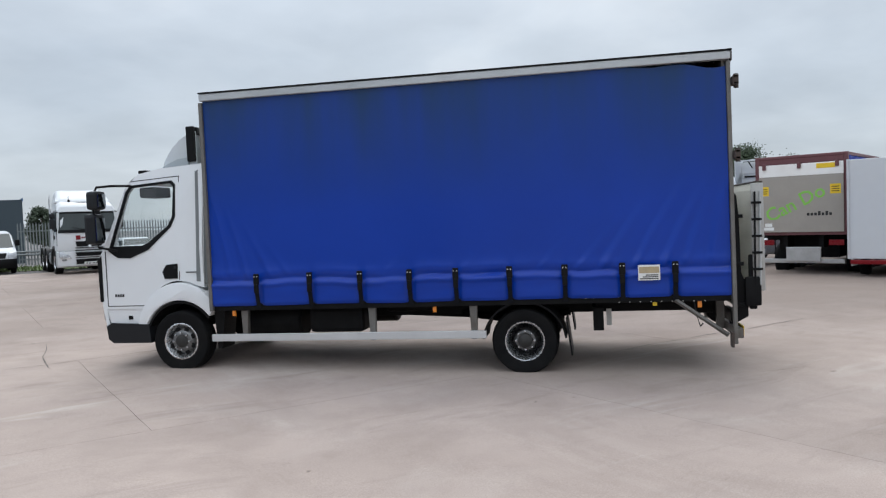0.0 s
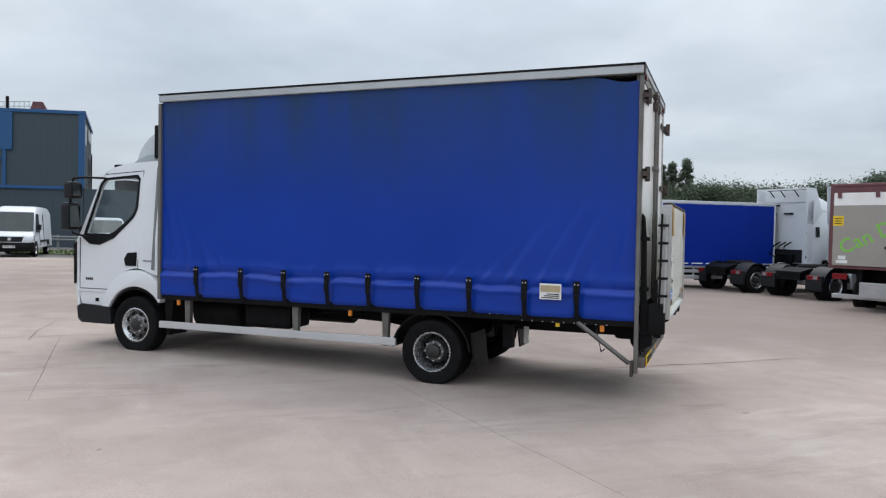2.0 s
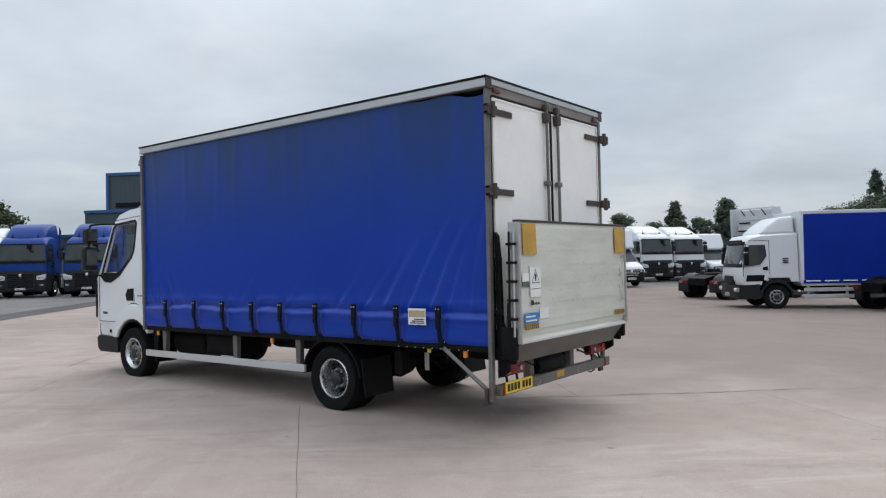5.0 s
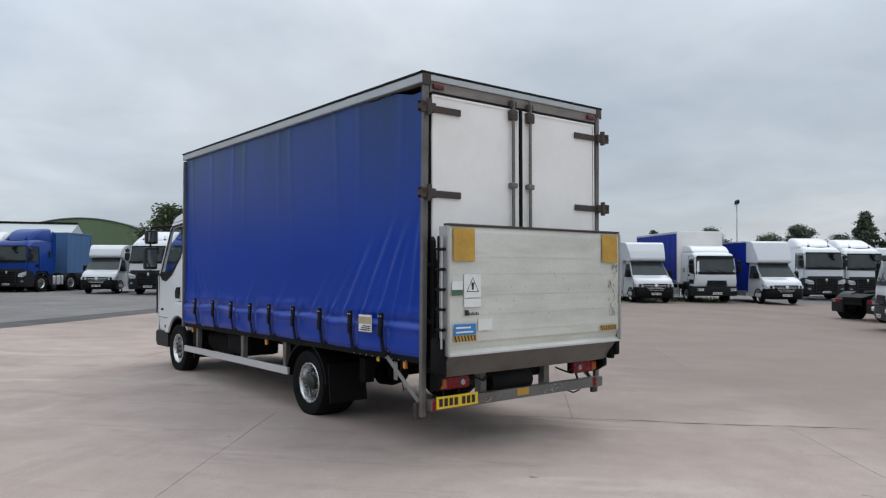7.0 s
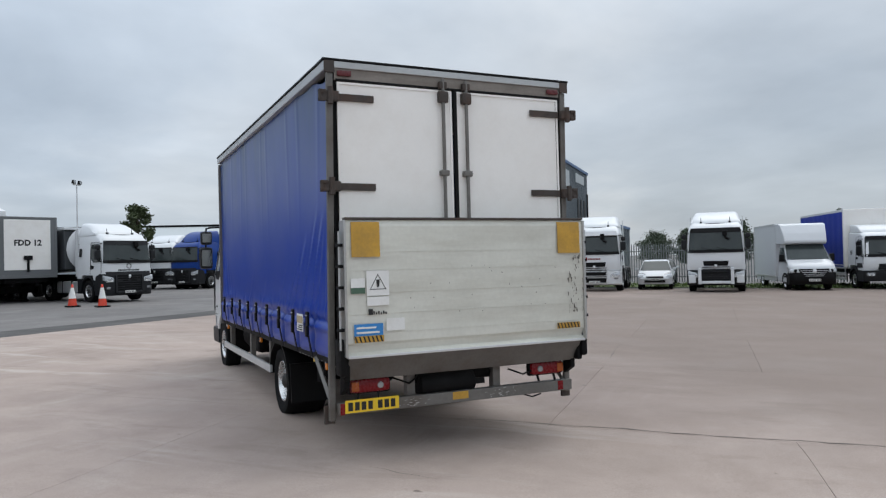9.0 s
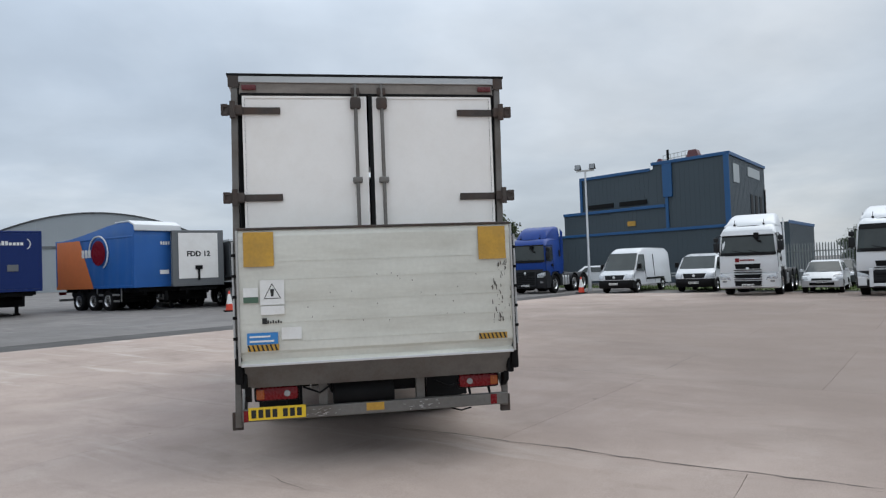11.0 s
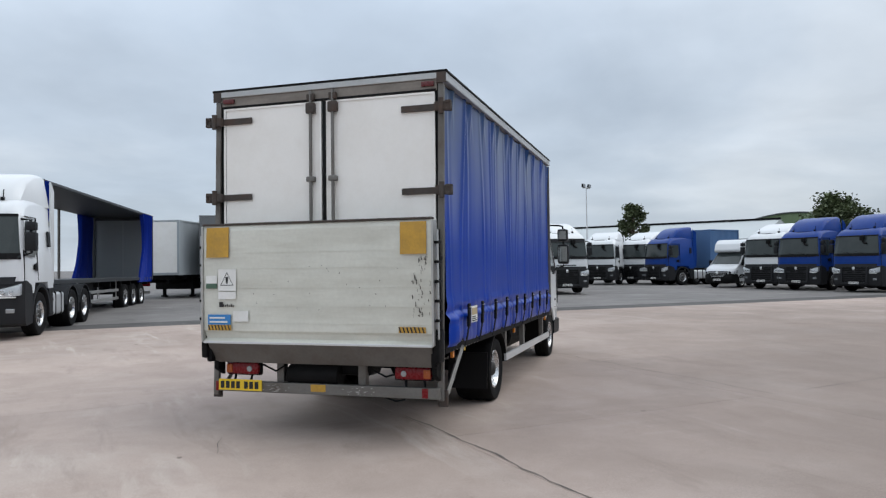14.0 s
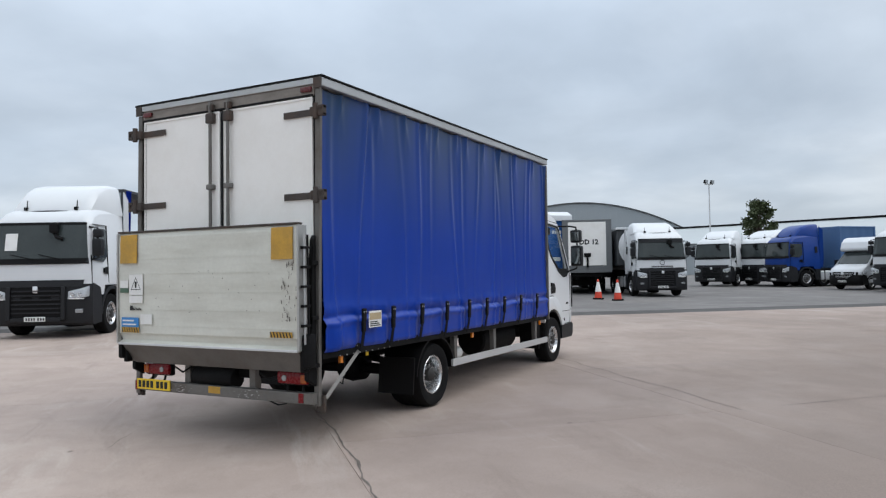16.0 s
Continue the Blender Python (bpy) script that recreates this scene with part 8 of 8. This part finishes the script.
# roof, back, nose
bm = B()
rows = [(7.46, 2.42), (7.38, 2.51), (7.27, 2.585), (6.98, 2.645), (6.7, 2.665), (6.36, 2.68)]
grid = []
for x, z in rows:
    w = CW - lean(x, z)
    grid.append([bm.verts.new((x + (0.03 * (1 - (2 * i / 10 - 1) ** 2) if z < 2.55 else 0), w * (2 * i / 10 - 1), z + 0.05 * (1 - (2 * i / 10 - 1) ** 4))) for i in range(11)])
for a, b_ in zip(grid, grid[1:]):
    for i in range(10):
        bm.faces.new((a[i], a[i + 1], b_[i + 1], b_[i]))
part("roof_panel", bm, CAB_WHITE, cab, smooth=True)
bm = B()
sheet(bm, [(-CW + 0.01, 1.1), (CW - 0.01, 1.1), (CW - 0.01, 1.6), (CW - 0.13, 2.67), (-CW + 0.13, 2.67), (-CW + 0.01, 1.6)], [[(-0.75, 1.75), (0.75, 1.75), (0.72, 2.25), (-0.72, 2.25)]], 0.04, "yz", 6.365)
part("back_panel", bm, CAB_WHITE, cab)
bm = B()
front_panel(bm, 7.90, 0.99, 7.89, 1.50, CW - 0.005, CW - 0.005, 0.0, 0.05, 0.06)
front_panel(bm, 7.89, 1.495, 7.80, 1.66, CW - 0.005, CW - 0.01, 0.0, 0.05, 0.06)
front_panel(bm, 7.84, 0.62, 7.90, 0.995, CW - 0.005, CW - 0.005, 0.0, 0.05, 0.06)
part("nose_panel", bm, CAB_WHITE, cab)
bm = B()
front_panel(bm, 7.905, 0.90, 7.90, 1.36, 0.6, 0.62, 0.012, 0.03, 0.02)
grille_ = part("grille", bm, BLACK, cab)
bm = B()
for k in range(5):
    box(bm, 7.885, 7.93, -0.58, 0.58, 0.92 + 0.085 * k, 0.945 + 0.085 * k)
part("grille_bar", bm, PLASTIC, grille_)
bm = B()
front_panel(bm, 7.80, 1.66, 7.50, 2.42, CW - 0.05, CW - 0.13, 0.0, 0.006, 0.06)
screen_ = part("windscreen", bm, GLASS, cab)
screen_.visible_shadow = False
bm = B()
hull(bm, [(7.12, 0.40), (7.78, 0.40), (7.87, 0.45), (7.90, 0.62), (7.80, 0.66), (7.14, 0.64)], 1.18, lambda x, z: 0.0, nose_shape(0.05, 7.3, 7.9, 1.18, 0.10), 0, 9)
part("bumper", bm, PLASTIC, cab, "dark grey plastic bumper", smooth=True)
for s in (-1, 1):
    bm = B()
    box(bm, 7.76, 7.86, *sorted((s * 0.66, s * 1.08)), 0.68, 0.82, 0.03)
    part("headlight", bm, LAMP_CLEAR, cab, smooth=True)
    bm = B()
    box(bm, 7.22, 7.34, *sorted((s * 0.78, s * 0.92)), 2.60, 2.645, 0.015)
    part("roof_marker", bm, BLACK, cab)
# floor, dashboard, seats, wheel, sun visor
bm = B()
box(bm, 6.42, 7.76, -CW + 0.06, CW - 0.06, 0.90, 0.98)
box(bm, 7.42, 7.78, -CW + 0.08, CW - 0.08, 1.15, 1.62, 0.06)
part("dashboard", bm, SEAT, cab)
for s in (-1, 1):
    bm = B()
    box(bm, 6.56, 7.08, s * 0.62 - 0.25, s * 0.62 + 0.25, 1.05, 1.32, 0.06)
    box(bm, 6.44, 6.58, s * 0.62 - 0.24, s * 0.62 + 0.24, 1.3, 1.80, 0.06)
    part("seat", bm, SEAT, cab, smooth=True)
    bm = B()
    box(bm, 7.10, 7.34, *sorted((s * 0.55, s * 0.92)), 2.28, 2.42, 0.03)
    part("sun_visor", bm, SEAT, cab, smooth=True)
bm = B()
for k in range(18):
    a, b_ = 2 * math.pi * k / 18, 2 * math.pi * (k + 1) / 18
    tube(bm, [(7.30 - 0.13 * math.sin(q), -0.62 + 0.21 * math.cos(q), 1.72 + 0.17 * math.sin(q)) for q in (a, b_)], 0.014, 6, False)
tube(bm, [(7.30, -0.62, 1.72), (7.55, -0.62, 1.5)], 0.03, 6)
part("steering_wheel", bm, BLACK, cab)
# roof wind deflector, translucent grey plastic on a dark frame
bm = B()
stations = [(7.14, 2.62, 0.74), (7.07, 2.76, 0.80), (6.98, 2.88, 0.83), (6.90, 2.97, 0.85), (6.80, 3.06, 0.86), (6.68, 3.14, 0.86), (6.56, 3.18, 0.86)]
grid = []
for x, z, w in stations:
    grid.append([bm.verts.new((x - 0.05 * abs(2 * i / 12 - 1) ** 3, w * (2 * i / 12 - 1), 2.60 + (z - 2.60) * (1 - 0.10 * abs(2 * i / 12 - 1) ** 3))) for i in range(13)])
for a, b_ in zip(grid, grid[1:]):
    for i in range(12):
        bm.faces.new((a[i], a[i + 1], b_[i + 1], b_[i]))
for edge in (0, -1):
    base = [bm.verts.new((v[edge].co.x, v[edge].co.y, 2.58)) for v in grid]
    for k in range(len(grid) - 1):
        bm.faces.new((grid[k][edge], grid[k + 1][edge], base[k + 1], base[k]))
deflector = part("wind_deflector", bm, PALE_PLASTIC, cab, "pale grey plastic wind deflector", smooth=True)
for s in (-1, 1):
    bm = B()
    prism(bm, [(7.10, 2.61), (6.62, 2.63), (6.62, 2.78), (6.78, 2.765), (6.95, 2.70)], *sorted((s * 0.862, s * 0.885)), 0.006)
    part("deflector_skirt", bm, SHED_GREY, deflector)
bm = B()
for s in (-1, 1):
    box(bm, 6.40, 7.25, s * 0.87 - 0.025, s * 0.87 + 0.025, 2.575, 2.61, 0.004)
    box(bm, 6.52, 6.63, s * 0.87 - 0.04, s * 0.87 + 0.04, 2.72, 3.18, 0.02)
box(bm, 6.50, 6.58, -0.85, 0.85, 3.08, 3.17, 0.01)
part("deflector_frame", bm, BLACK, cab)

bm = B()
for s in (-1, 1):
    join_faces(bm, [(6.37, s * 1.125, 1.14), (6.345, s * 1.105, 1.14), (6.295, s * 1.07, 1.14), (6.255, s * 1.02, 1.14), (6.255, s * 0.9, 1.14),
                    (6.37, s * 1.005, 2.66), (6.345, s * 0.985, 2.66), (6.295, s * 0.955, 2.66), (6.255, s * 0.91, 2.66), (6.255, s * 0.8, 2.66)],
               [(k, k + 1, k + 6, k + 5) for k in range(4)])
part_each("cab_side_fairing", bm, MOULDED, cab)


# ---- the yard's other vehicles ----
ROW = "tractor units parked in a row"
white_unit = tractor_unit("white tractor unit with a dark grille and roof fairing", ROW, stand(-37.7, 18.7, -40))
for x, y, a in ((-46.8, 11.0, -34), (-45.6, 8.35, -14), (-13.75, 50.1, -35), (-12.6, 53.0, -35)):
    copy_thing(white_unit, stand(x, y, a))
tractor_unit("white tractor unit with white grille panels facing the yard", ROW, stand(-17.8, 32.8, -47), nose="bullbar")
blue_unit = tractor_unit("dark blue tractor unit with a roof fairing", ROW, stand(-33.6, 22.6, -45), BLUE_PAINT, axles=3, high=True)
for x, y, a in ((-36.1, 20.3, -42), (-45.0, 12.9, -50)):
    copy_thing(blue_unit, stand(x, y, a))
premium = tractor_unit("older white tractor unit with a red badge on its nose", ROW, stand(-22.3, 29.4, -44), axles=3, nose="premium")
near_unit = tractor_unit("white tractor unit coupled to an open curtain-sided trailer", ROW, stand(-5.1, -2.5, 30), axles=3, wheelbase=3.9, high=True)
tanker_unit = tractor_unit("white tractor unit with dark lettering in front of a bulk tipper", ROW, stand(-30.0, 7.32, 28) @ Matrix.Scale(0.98, 4), visor=True)


def nose_bars(unit, rows, ring=True, mat=INK):
    """Lettering that cannot be read, as bars, with a plain ring over it, below the windscreen."""
    for z, n, h in rows:
        bm = B()
        for k in range(n):
            y = (k - n / 2) * 0.075
            box(bm, 1.36, 1.392, y, y + 0.055, z, z + h)
        part_each("lettering_bar", bm, mat, unit)
    if ring:
        bm = B()
        for k in range(20):
            a, b_ = 2 * math.pi * k / 20, 2 * math.pi * (k + 1) / 20
            tube(bm, [(1.39, 0.11 * math.cos(q), 1.66 + 0.11 * math.sin(q)) for q in (a, b_)], 0.014, 5, False)
        part("ring_badge", bm, mat, unit)


nose_bars(tanker_unit, [(1.44, 14, 0.06)])
nose_bars(premium, [(1.55, 8, 0.07)], False, LAMP_RED)
bm = B()
box(bm, 1.36, 1.392, -0.52, -0.34, 1.50, 1.68)
part("badge_panel", bm, LAMP_RED, premium)
bm = B()
notice_off = nose_shape(0.09, 0.2, 1.40, 1.24, 0.13)
rows_ = []
for z in (2.13, 2.55):
    xz = 1.362 - (z - 1.83) * 0.181
    rows_.append([bm.verts.new((xz - notice_off(xz, -y) + 0.038, -y, z)) for y in (0.50, 0.60, 0.70, 0.80)])
for k in range(3):
    bm.faces.new((rows_[0][k], rows_[0][k + 1], rows_[1][k + 1], rows_[1][k]))
part("paper_notice", bm, WHITE_LABEL, near_unit)


def at_rear(x, y, a, wb=3.8):
    return stand(x + wb * math.cos(radians(a)), y + wb * math.sin(radians(a)), a)


tail_unit = tractor_unit("white tractor unit seen from behind, uncoupled, with tall side collars", ROW, at_rear(2.6, 30.4, 44, 3.7), wheelbase=3.7, wings=True)
for x, y, a in ((4.9, 28.4, 44), (-4.6, 34.6, 61)):
    copy_thing(tail_unit, at_rear(x, y, a, 3.7))

luton_van("white luton van with a rounded over-cab pod", stand(-15.9, 36.5, -35), VAN_WHITE, 4.0, 3.12)
luton_van("white luton van with a blue-sided load box", stand(-12.0, 42.1, -35), CURTAIN_FAR, 4.0, 3.3)
luton_van("white luton van with a blue box at the row end", stand(-10.9, 55.5, -35), CURTAIN_FAR, 4.0, 3.3)
luton_van("small white luton van between the tractor units", stand(-39.8, 16.2, -36), VAN_WHITE, 3.4, 2.9)
luton_van("white box van seen from its tail with red lamps", stand(8.0 + 5.2 * math.cos(radians(60)), 21.6 + 5.2 * math.sin(radians(60)), 60), VAN_WHITE, 4.0, 3.3, tail=True)
panel_van("white high-roof panel van with a black grille", stand(-29.5, 26.1, -49), 2.44, 5.7)
panel_van("white low-roof panel van beside the tractor unit", stand(-27.2, 29.4, -44), 2.0, 4.9)
small_car(stand(-21.3, 32.2, -44))
small_car(stand(-25.6, 36.4, -44), "dark grey estate car behind the white hatchback", DARK_BOX)
small_car(stand(-45.5, 33.0, 56), "silver estate car side-on by the grey unit", ALU_BRIGHT)
rigid_truck("white-cab rigid truck with blue curtains and a white bulkhead", stand(-14.7, 39.9, -35), DOOR_WHITE, 6.6, 3.8, True)
rigid_truck("white-cab rigid truck with a bright blue curtain side", stand(-1.3, 30.2, -147) @ Matrix.Scale(0.975, 4), WHITE, 5.0, 3.42, hem=0.88)

# trailers
fdd = trailer("semi-trailer with a pale lettered front panel in a dark frame", stand(-30.4, 3.80, 24), skin=SHED_GREY, front=GREY_BOX, frame=GREY_BOX, tall=3.92)
bm = B()
box(bm, 0.002, 0.03, -0.98, 0.98, 1.5, 3.78, 0.01)
panel = part("front_panel", bm, DOOR_WHITE, fdd, "cream front panel")
lettering("FDD 12", 0.36, INK, pose(0.034, 0.0, 2.72, 90, 0, 90), panel, "black lettering", "lettering", 0.014)
bm = B()
box(bm, 0.031, 0.10, -0.18, 0.18, 1.95, 2.15, 0.02)
box(bm, 0.031, 0.08, -0.05, 0.05, 1.4, 1.95, 0.01)
part("air_coupling", bm, CHASSIS, fdd)

grey_tr = trailer("plain grey box semi-trailer", stand(-23.0, -7.95, 26), skin=GREY_BOX, tall=4.04, wide=1.16)
bm = B()
box(bm, 0.014, 0.10, -0.12, 0.16, 1.95, 2.12, 0.02)
part("air_coupling", bm, CHASSIS, grey_tr)
bm = B()
box(bm, 0.014, 0.02, -0.10, 0.14, 2.14, 2.26)
part("paper_label", bm, WHITE_LABEL, grey_tr)
for s in (-1, 1):
    bm = B()
    box(bm, 0.014, 0.05, s * 0.85 - 0.16, s * 0.85 + 0.16, 1.27, 1.36, 0.01)
    part("bumper_block", bm, CHASSIS, grey_tr)
cream = trailer("dark grey semi-trailer with a cream front panel", stand(-25.85, -6.2, 26), skin=DARK_BOX, front=DARK_BOX, frame=DARK_BOX, tall=3.79, wide=1.2)
bm = B()
box(bm, 0.002, 0.03, -0.76, 0.78, 1.34, 3.5, 0.01)
part("front_panel", bm, DOOR_WHITE, cream, "cream front panel")
bm = B()
box(bm, 0.031, 0.12, -0.1, 0.2, 1.6, 2.0, 0.03)
part("air_coupling", bm, CHASSIS, cream)
navy = trailer("navy blue box semi-trailer with pale lettering bars", stand(-27.5, -3.8, 33), skin=NAVY, frame=NAVY, tall=3.88, wide=1.22)
bm = B()
for k in range(7):
    box(bm, 0.002, 0.012, -0.55 + k * 0.15, -0.44 + k * 0.15, 3.22, 3.22 + (0.19 if k in (1, 2) else 0.13))
part_each("lettering_bar", bm, WHITE_LABEL, navy)
bm = B()
for k in range(8):
    a, b_ = radians(-70 + 17 * k), radians(-70 + 17 * (k + 1))
    tube(bm, [(0.01, 0.55 + 0.2 * math.cos(q), 3.28 + 0.24 * math.sin(q)) for q in (a, b_)], 0.022, 5)
part("swoosh", bm, WHITE_LABEL, navy)
bm = B()
box(bm, 0.002, 0.03, -0.2, 0.25, 2.05, 2.35, 0.01)
part("coupling_plate", bm, GREY_BOX, navy)
trailer("white box semi-trailer with grey side", stand(-21.5, -10.8, 12), skin=SHED_GREY, front=DOOR_WHITE, frame=SHED_GREY, tall=3.8, wide=1.22)
trailer("blue box body coupled behind a blue tractor unit", stand(-47.0, 14.6, -40), long=3.2, skin=BOX_BLUE, frame=BOX_BLUE, tall=3.8, legs=False)

# the orange and blue trailer with a falling roofline
livery = trailer("orange and bright blue box trailer with a round logo", stand(-29.75, 1.95, 45), long=7.0, skin=BRIGHT_BLUE, frame=BRIGHT_BLUE, tall=3.66)
bm = B()
prism(bm, [(-7.0, 3.62), (-5.5, 3.72), (-3.8, 3.95), (-2.2, 4.2), (-1.2, 4.31), (-0.4, 4.30), (0.02, 4.12), (0.05, 3.6), (0.0, 1.13), (-0.3, 1.13), (-0.3, 3.62)], -1.262, 1.262, 0.02)
part("raised_front", bm, BRIGHT_BLUE, livery, smooth=True)
bm = B()
prism(bm, [(-7.0, 1.12), (-3.5, 1.12), (-4.1, 2.3), (-4.7, 3.60), (-7.0, 3.60)], -1.275, -1.262)
part("orange_panel", bm, ORANGE, livery)
bm = B()
spin(bm, [(0.62, -1.285), (0.001, -1.285)], (-3.0, 0, 2.9), "y", 24)
part("red_disc", bm, LAMP_RED, livery)
bm = B()
for k in range(14):
    a, b_ = radians(-60 + 16 * k), radians(-60 + 16 * (k + 1))
    tube(bm, [(-3.0 + 0.85 * math.cos(q), -1.28, 2.9 + 0.85 * math.sin(q)) for q in (a, b_)], 0.04, 5)
part("white_ring", bm, WHITE_LABEL, livery)
bm = B()
for k in range(3):
    box(bm, -4.5 + k * 0.3, -4.28 + k * 0.3, -1.285, -1.27, 2.7, 3.1)
part_each("lettering_bar", bm, WHITE_LABEL, livery)
bm = B()
prism(bm, [(-1.5, 4.29), (-0.4, 4.31), (0.03, 4.13), (0.10, 3.86), (0.16, 3.88), (0.14, 4.16), (-0.35, 4.38), (-1.5, 4.36)], -1.29, 1.29, 0.02)
part("roof_edge", bm, WHITE, livery, "white curved roof edge", smooth=True)
bm = B()
for k in range(4):
    box(bm, 0.052, 0.062, 0.15 + k * 0.14, 0.25 + k * 0.14, 3.2, 3.36)
box(bm, 0.052, 0.062, 0.1, 0.6, 1.75, 1.95)
part_each("lettering_bar", bm, WHITE_LABEL, livery)

# curtain-sider with its curtain drawn back: bare floor, bunched curtains at both ends, open rear frame
# pale end panels carry, as colour, the daylight of a translucent roof
opened = trailer("open curtain-sided trailer with its blue curtains drawn back", pose(-7.0, -4.42, ground_height(-7.0, -4.42), 0, -0.35, 27), skin=CURTAIN_FAR, front=SHED_GREY, frame=DARK_BOX, open_side=True, tall=4.02, legs=False)


def bunch(x0, x1, side, sag):
    bm = B()
    n, nz = 46, 14
    cols = []
    for i in range(n + 1):
        col = []
        for j in range(nz + 1):
            t = j / nz
            z = 1.05 + 2.92 * t
            x = x0 + (x1 - x0) * i / n + sag * ((1 - t) ** 2 * 0.9 - math.sin(math.pi * t) * 0.35) * (i / n)
            y = side * (1.25 + 0.09 * math.sin(i * 2.2) * (0.5 + 0.5 * t) + 0.05 * noise.noise((i * 0.3, z, 2)))
            col.append(bm.verts.new((x, y, z)))
        cols.append(col)
    for i in range(n):
        for j in range(nz):
            bm.faces.new((cols[i][j], cols[i + 1][j], cols[i + 1][j + 1], cols[i][j + 1]))
    part("drawn_curtain", bm, CURTAIN_FAR, opened, smooth=True)


bunch(-13.3, -11.6, 1, 0.8)
bunch(-13.3, -11.4, -1, 1.0)
bunch(-0.1, -0.35, 1, -0.1)
bunch(-0.1, -0.4, -1, -0.1)
for x in (-4.4, -9.0):
    bm = B()
    box(bm, x - 0.05, x + 0.05, -1.26, -1.18, 1.25, 3.96, 0.01)
    part("pillar", bm, GALV, opened)
bm = B()
tube(bm, [(-1.5, -1.1, 1.3), (-1.0, -0.6, 3.9)], 0.05, 6)
tube(bm, [(-1.9, -1.1, 1.3), (-1.3, -0.6, 3.9)], 0.05, 6)
part_each("tied_strap", bm, NAVY, opened)

# shuttered trailer seen from behind
def on_rear(x, y, a, long):
    return stand(x + long * math.cos(radians(a)), y + long * math.sin(radians(a)), a)


shutter = trailer("beige-shuttered trailer in a maroon frame with green lettering", on_rear(6.2, 23.4, 60, 13.6), skin=CURTAIN_FAR, front=MAROON, frame=MAROON, floor=1.45, tall=3.7)
RX = -13.6
bm = B()
box(bm, RX - 0.05, RX - 0.012, -1.16, 1.16, 1.42, 3.08, 0.01)
panel = part("shutter", bm, BEIGE, shutter, "grey-beige roller shutter")
bm = B()
box(bm, RX - 0.045, RX - 0.012, -1.16, 1.16, 3.085, 3.44, 0.01)
part("upper_panel", bm, DOOR_WHITE, shutter, "cream upper panel")
bm = B()
for y in (-1.0, 0.02, 1.0):
    prism(bm, [(RX - 0.09, 3.30), (RX - 0.046, 3.30), (RX - 0.046, 3.48), (RX - 0.09, 3.48)], y - 0.05, y + 0.05, 0.01)
part_each("shutter_bracket", bm, MAROON, shutter)
for y in (-0.95, 1.02):
    bm = B()
    box(bm, RX - 0.056, RX - 0.0505, y - 0.14, y + 0.14, 2.52, 2.80)
    lab = part("yellow_label", bm, YELLOW, shutter)
    bm = B()
    for k in range(3):
        box(bm, RX - 0.060, RX - 0.0565, y - 0.1, y + 0.1, 2.58 + 0.065 * k, 2.602 + 0.065 * k)
    part_each("label_bar", bm, INK, lab)
bm = B()
box(bm, RX - 0.053, RX - 0.0460, -0.95, -0.45, 3.27, 3.41)
part("yellow_label", bm, YELLOW, shutter)
lettering("Can Do", 0.56, GREEN_INK, pose(RX - 0.054, 0.15, 2.26, 90, -26, -90), panel, "bright green slanting lettering", "lettering", 0.006)
bm = B()
for k in range(7):
    box(bm, RX - 0.0535, RX - 0.0505, -0.85 + k * 0.1, -0.78 + k * 0.1, 1.90, 1.90 + (0.12 if k in (1, 3) else 0.08))
part_each("lettering_bar", bm, INK, panel)
bm = B()
box(bm, RX - 0.0535, RX - 0.0505, 0.75, 1.05, 1.48, 1.57)
box(bm, RX - 0.0535, RX - 0.0505, 0.80, 1.0, 1.59, 1.69)
part("white_label", bm, WHITE_LABEL, panel)
bm = B()
box(bm, RX - 0.1, RX - 0.02, -0.55, 0.4, 0.55, 0.98, 0.02)
part("rear_locker", bm, ALU, shutter)

# bulk tipper body behind the lettered tractor unit
tipper = thing("bulk_tipper", "dark bulk tipper trailer with a rounded white front", "trailer", "semi-trailers in the yard", stand(-29.5 - 2.0 * math.cos(radians(28)), 7.3 - 2.0 * math.sin(radians(28)), 28))
bm = B()
prism(bm, [(0, 1.5), (-8.5, 1.2), (-8.6, 3.1), (-0.1, 3.35)], -1.2, 1.2, 0.05)
part("body", bm, DARK_BOX, tipper)
bm = B()
prism(bm, [(0.02, 3.36), (-8.6, 3.11), (-8.6, 3.22), (0.02, 3.48)], -1.23, 1.23, 0.02)
part("top_rail", bm, WHITE, tipper)
bm = B()
spin(bm, [(0.001, 0.12), (0.7, 0.1), (1.0, 0.04), (1.12, -0.06), (1.12, -0.1)], (0.05, 0, 2.45), "x", 24)
part("front_dome", bm, WHITE, tipper, smooth=True)
bm = B()
for s in (-1, 1):
    box(bm, -8.3, 0.2, s * 0.45 - 0.06, s * 0.45 + 0.06, 0.8, 1.25)
part("chassis", bm, CHASSIS, tipper)
for k in range(3):
    for s in (-1, 1):
        wheel(tipper, -7.6 + 1.31 * k, s * 1.04, 0.5, 0.5, 0.38, s, 0.05)
for x, y in ((-25.7, 5.7), (-24.9, 6.8)):
    traffic_cone(x, y)
traffic_cone(-30.6, 24.2)
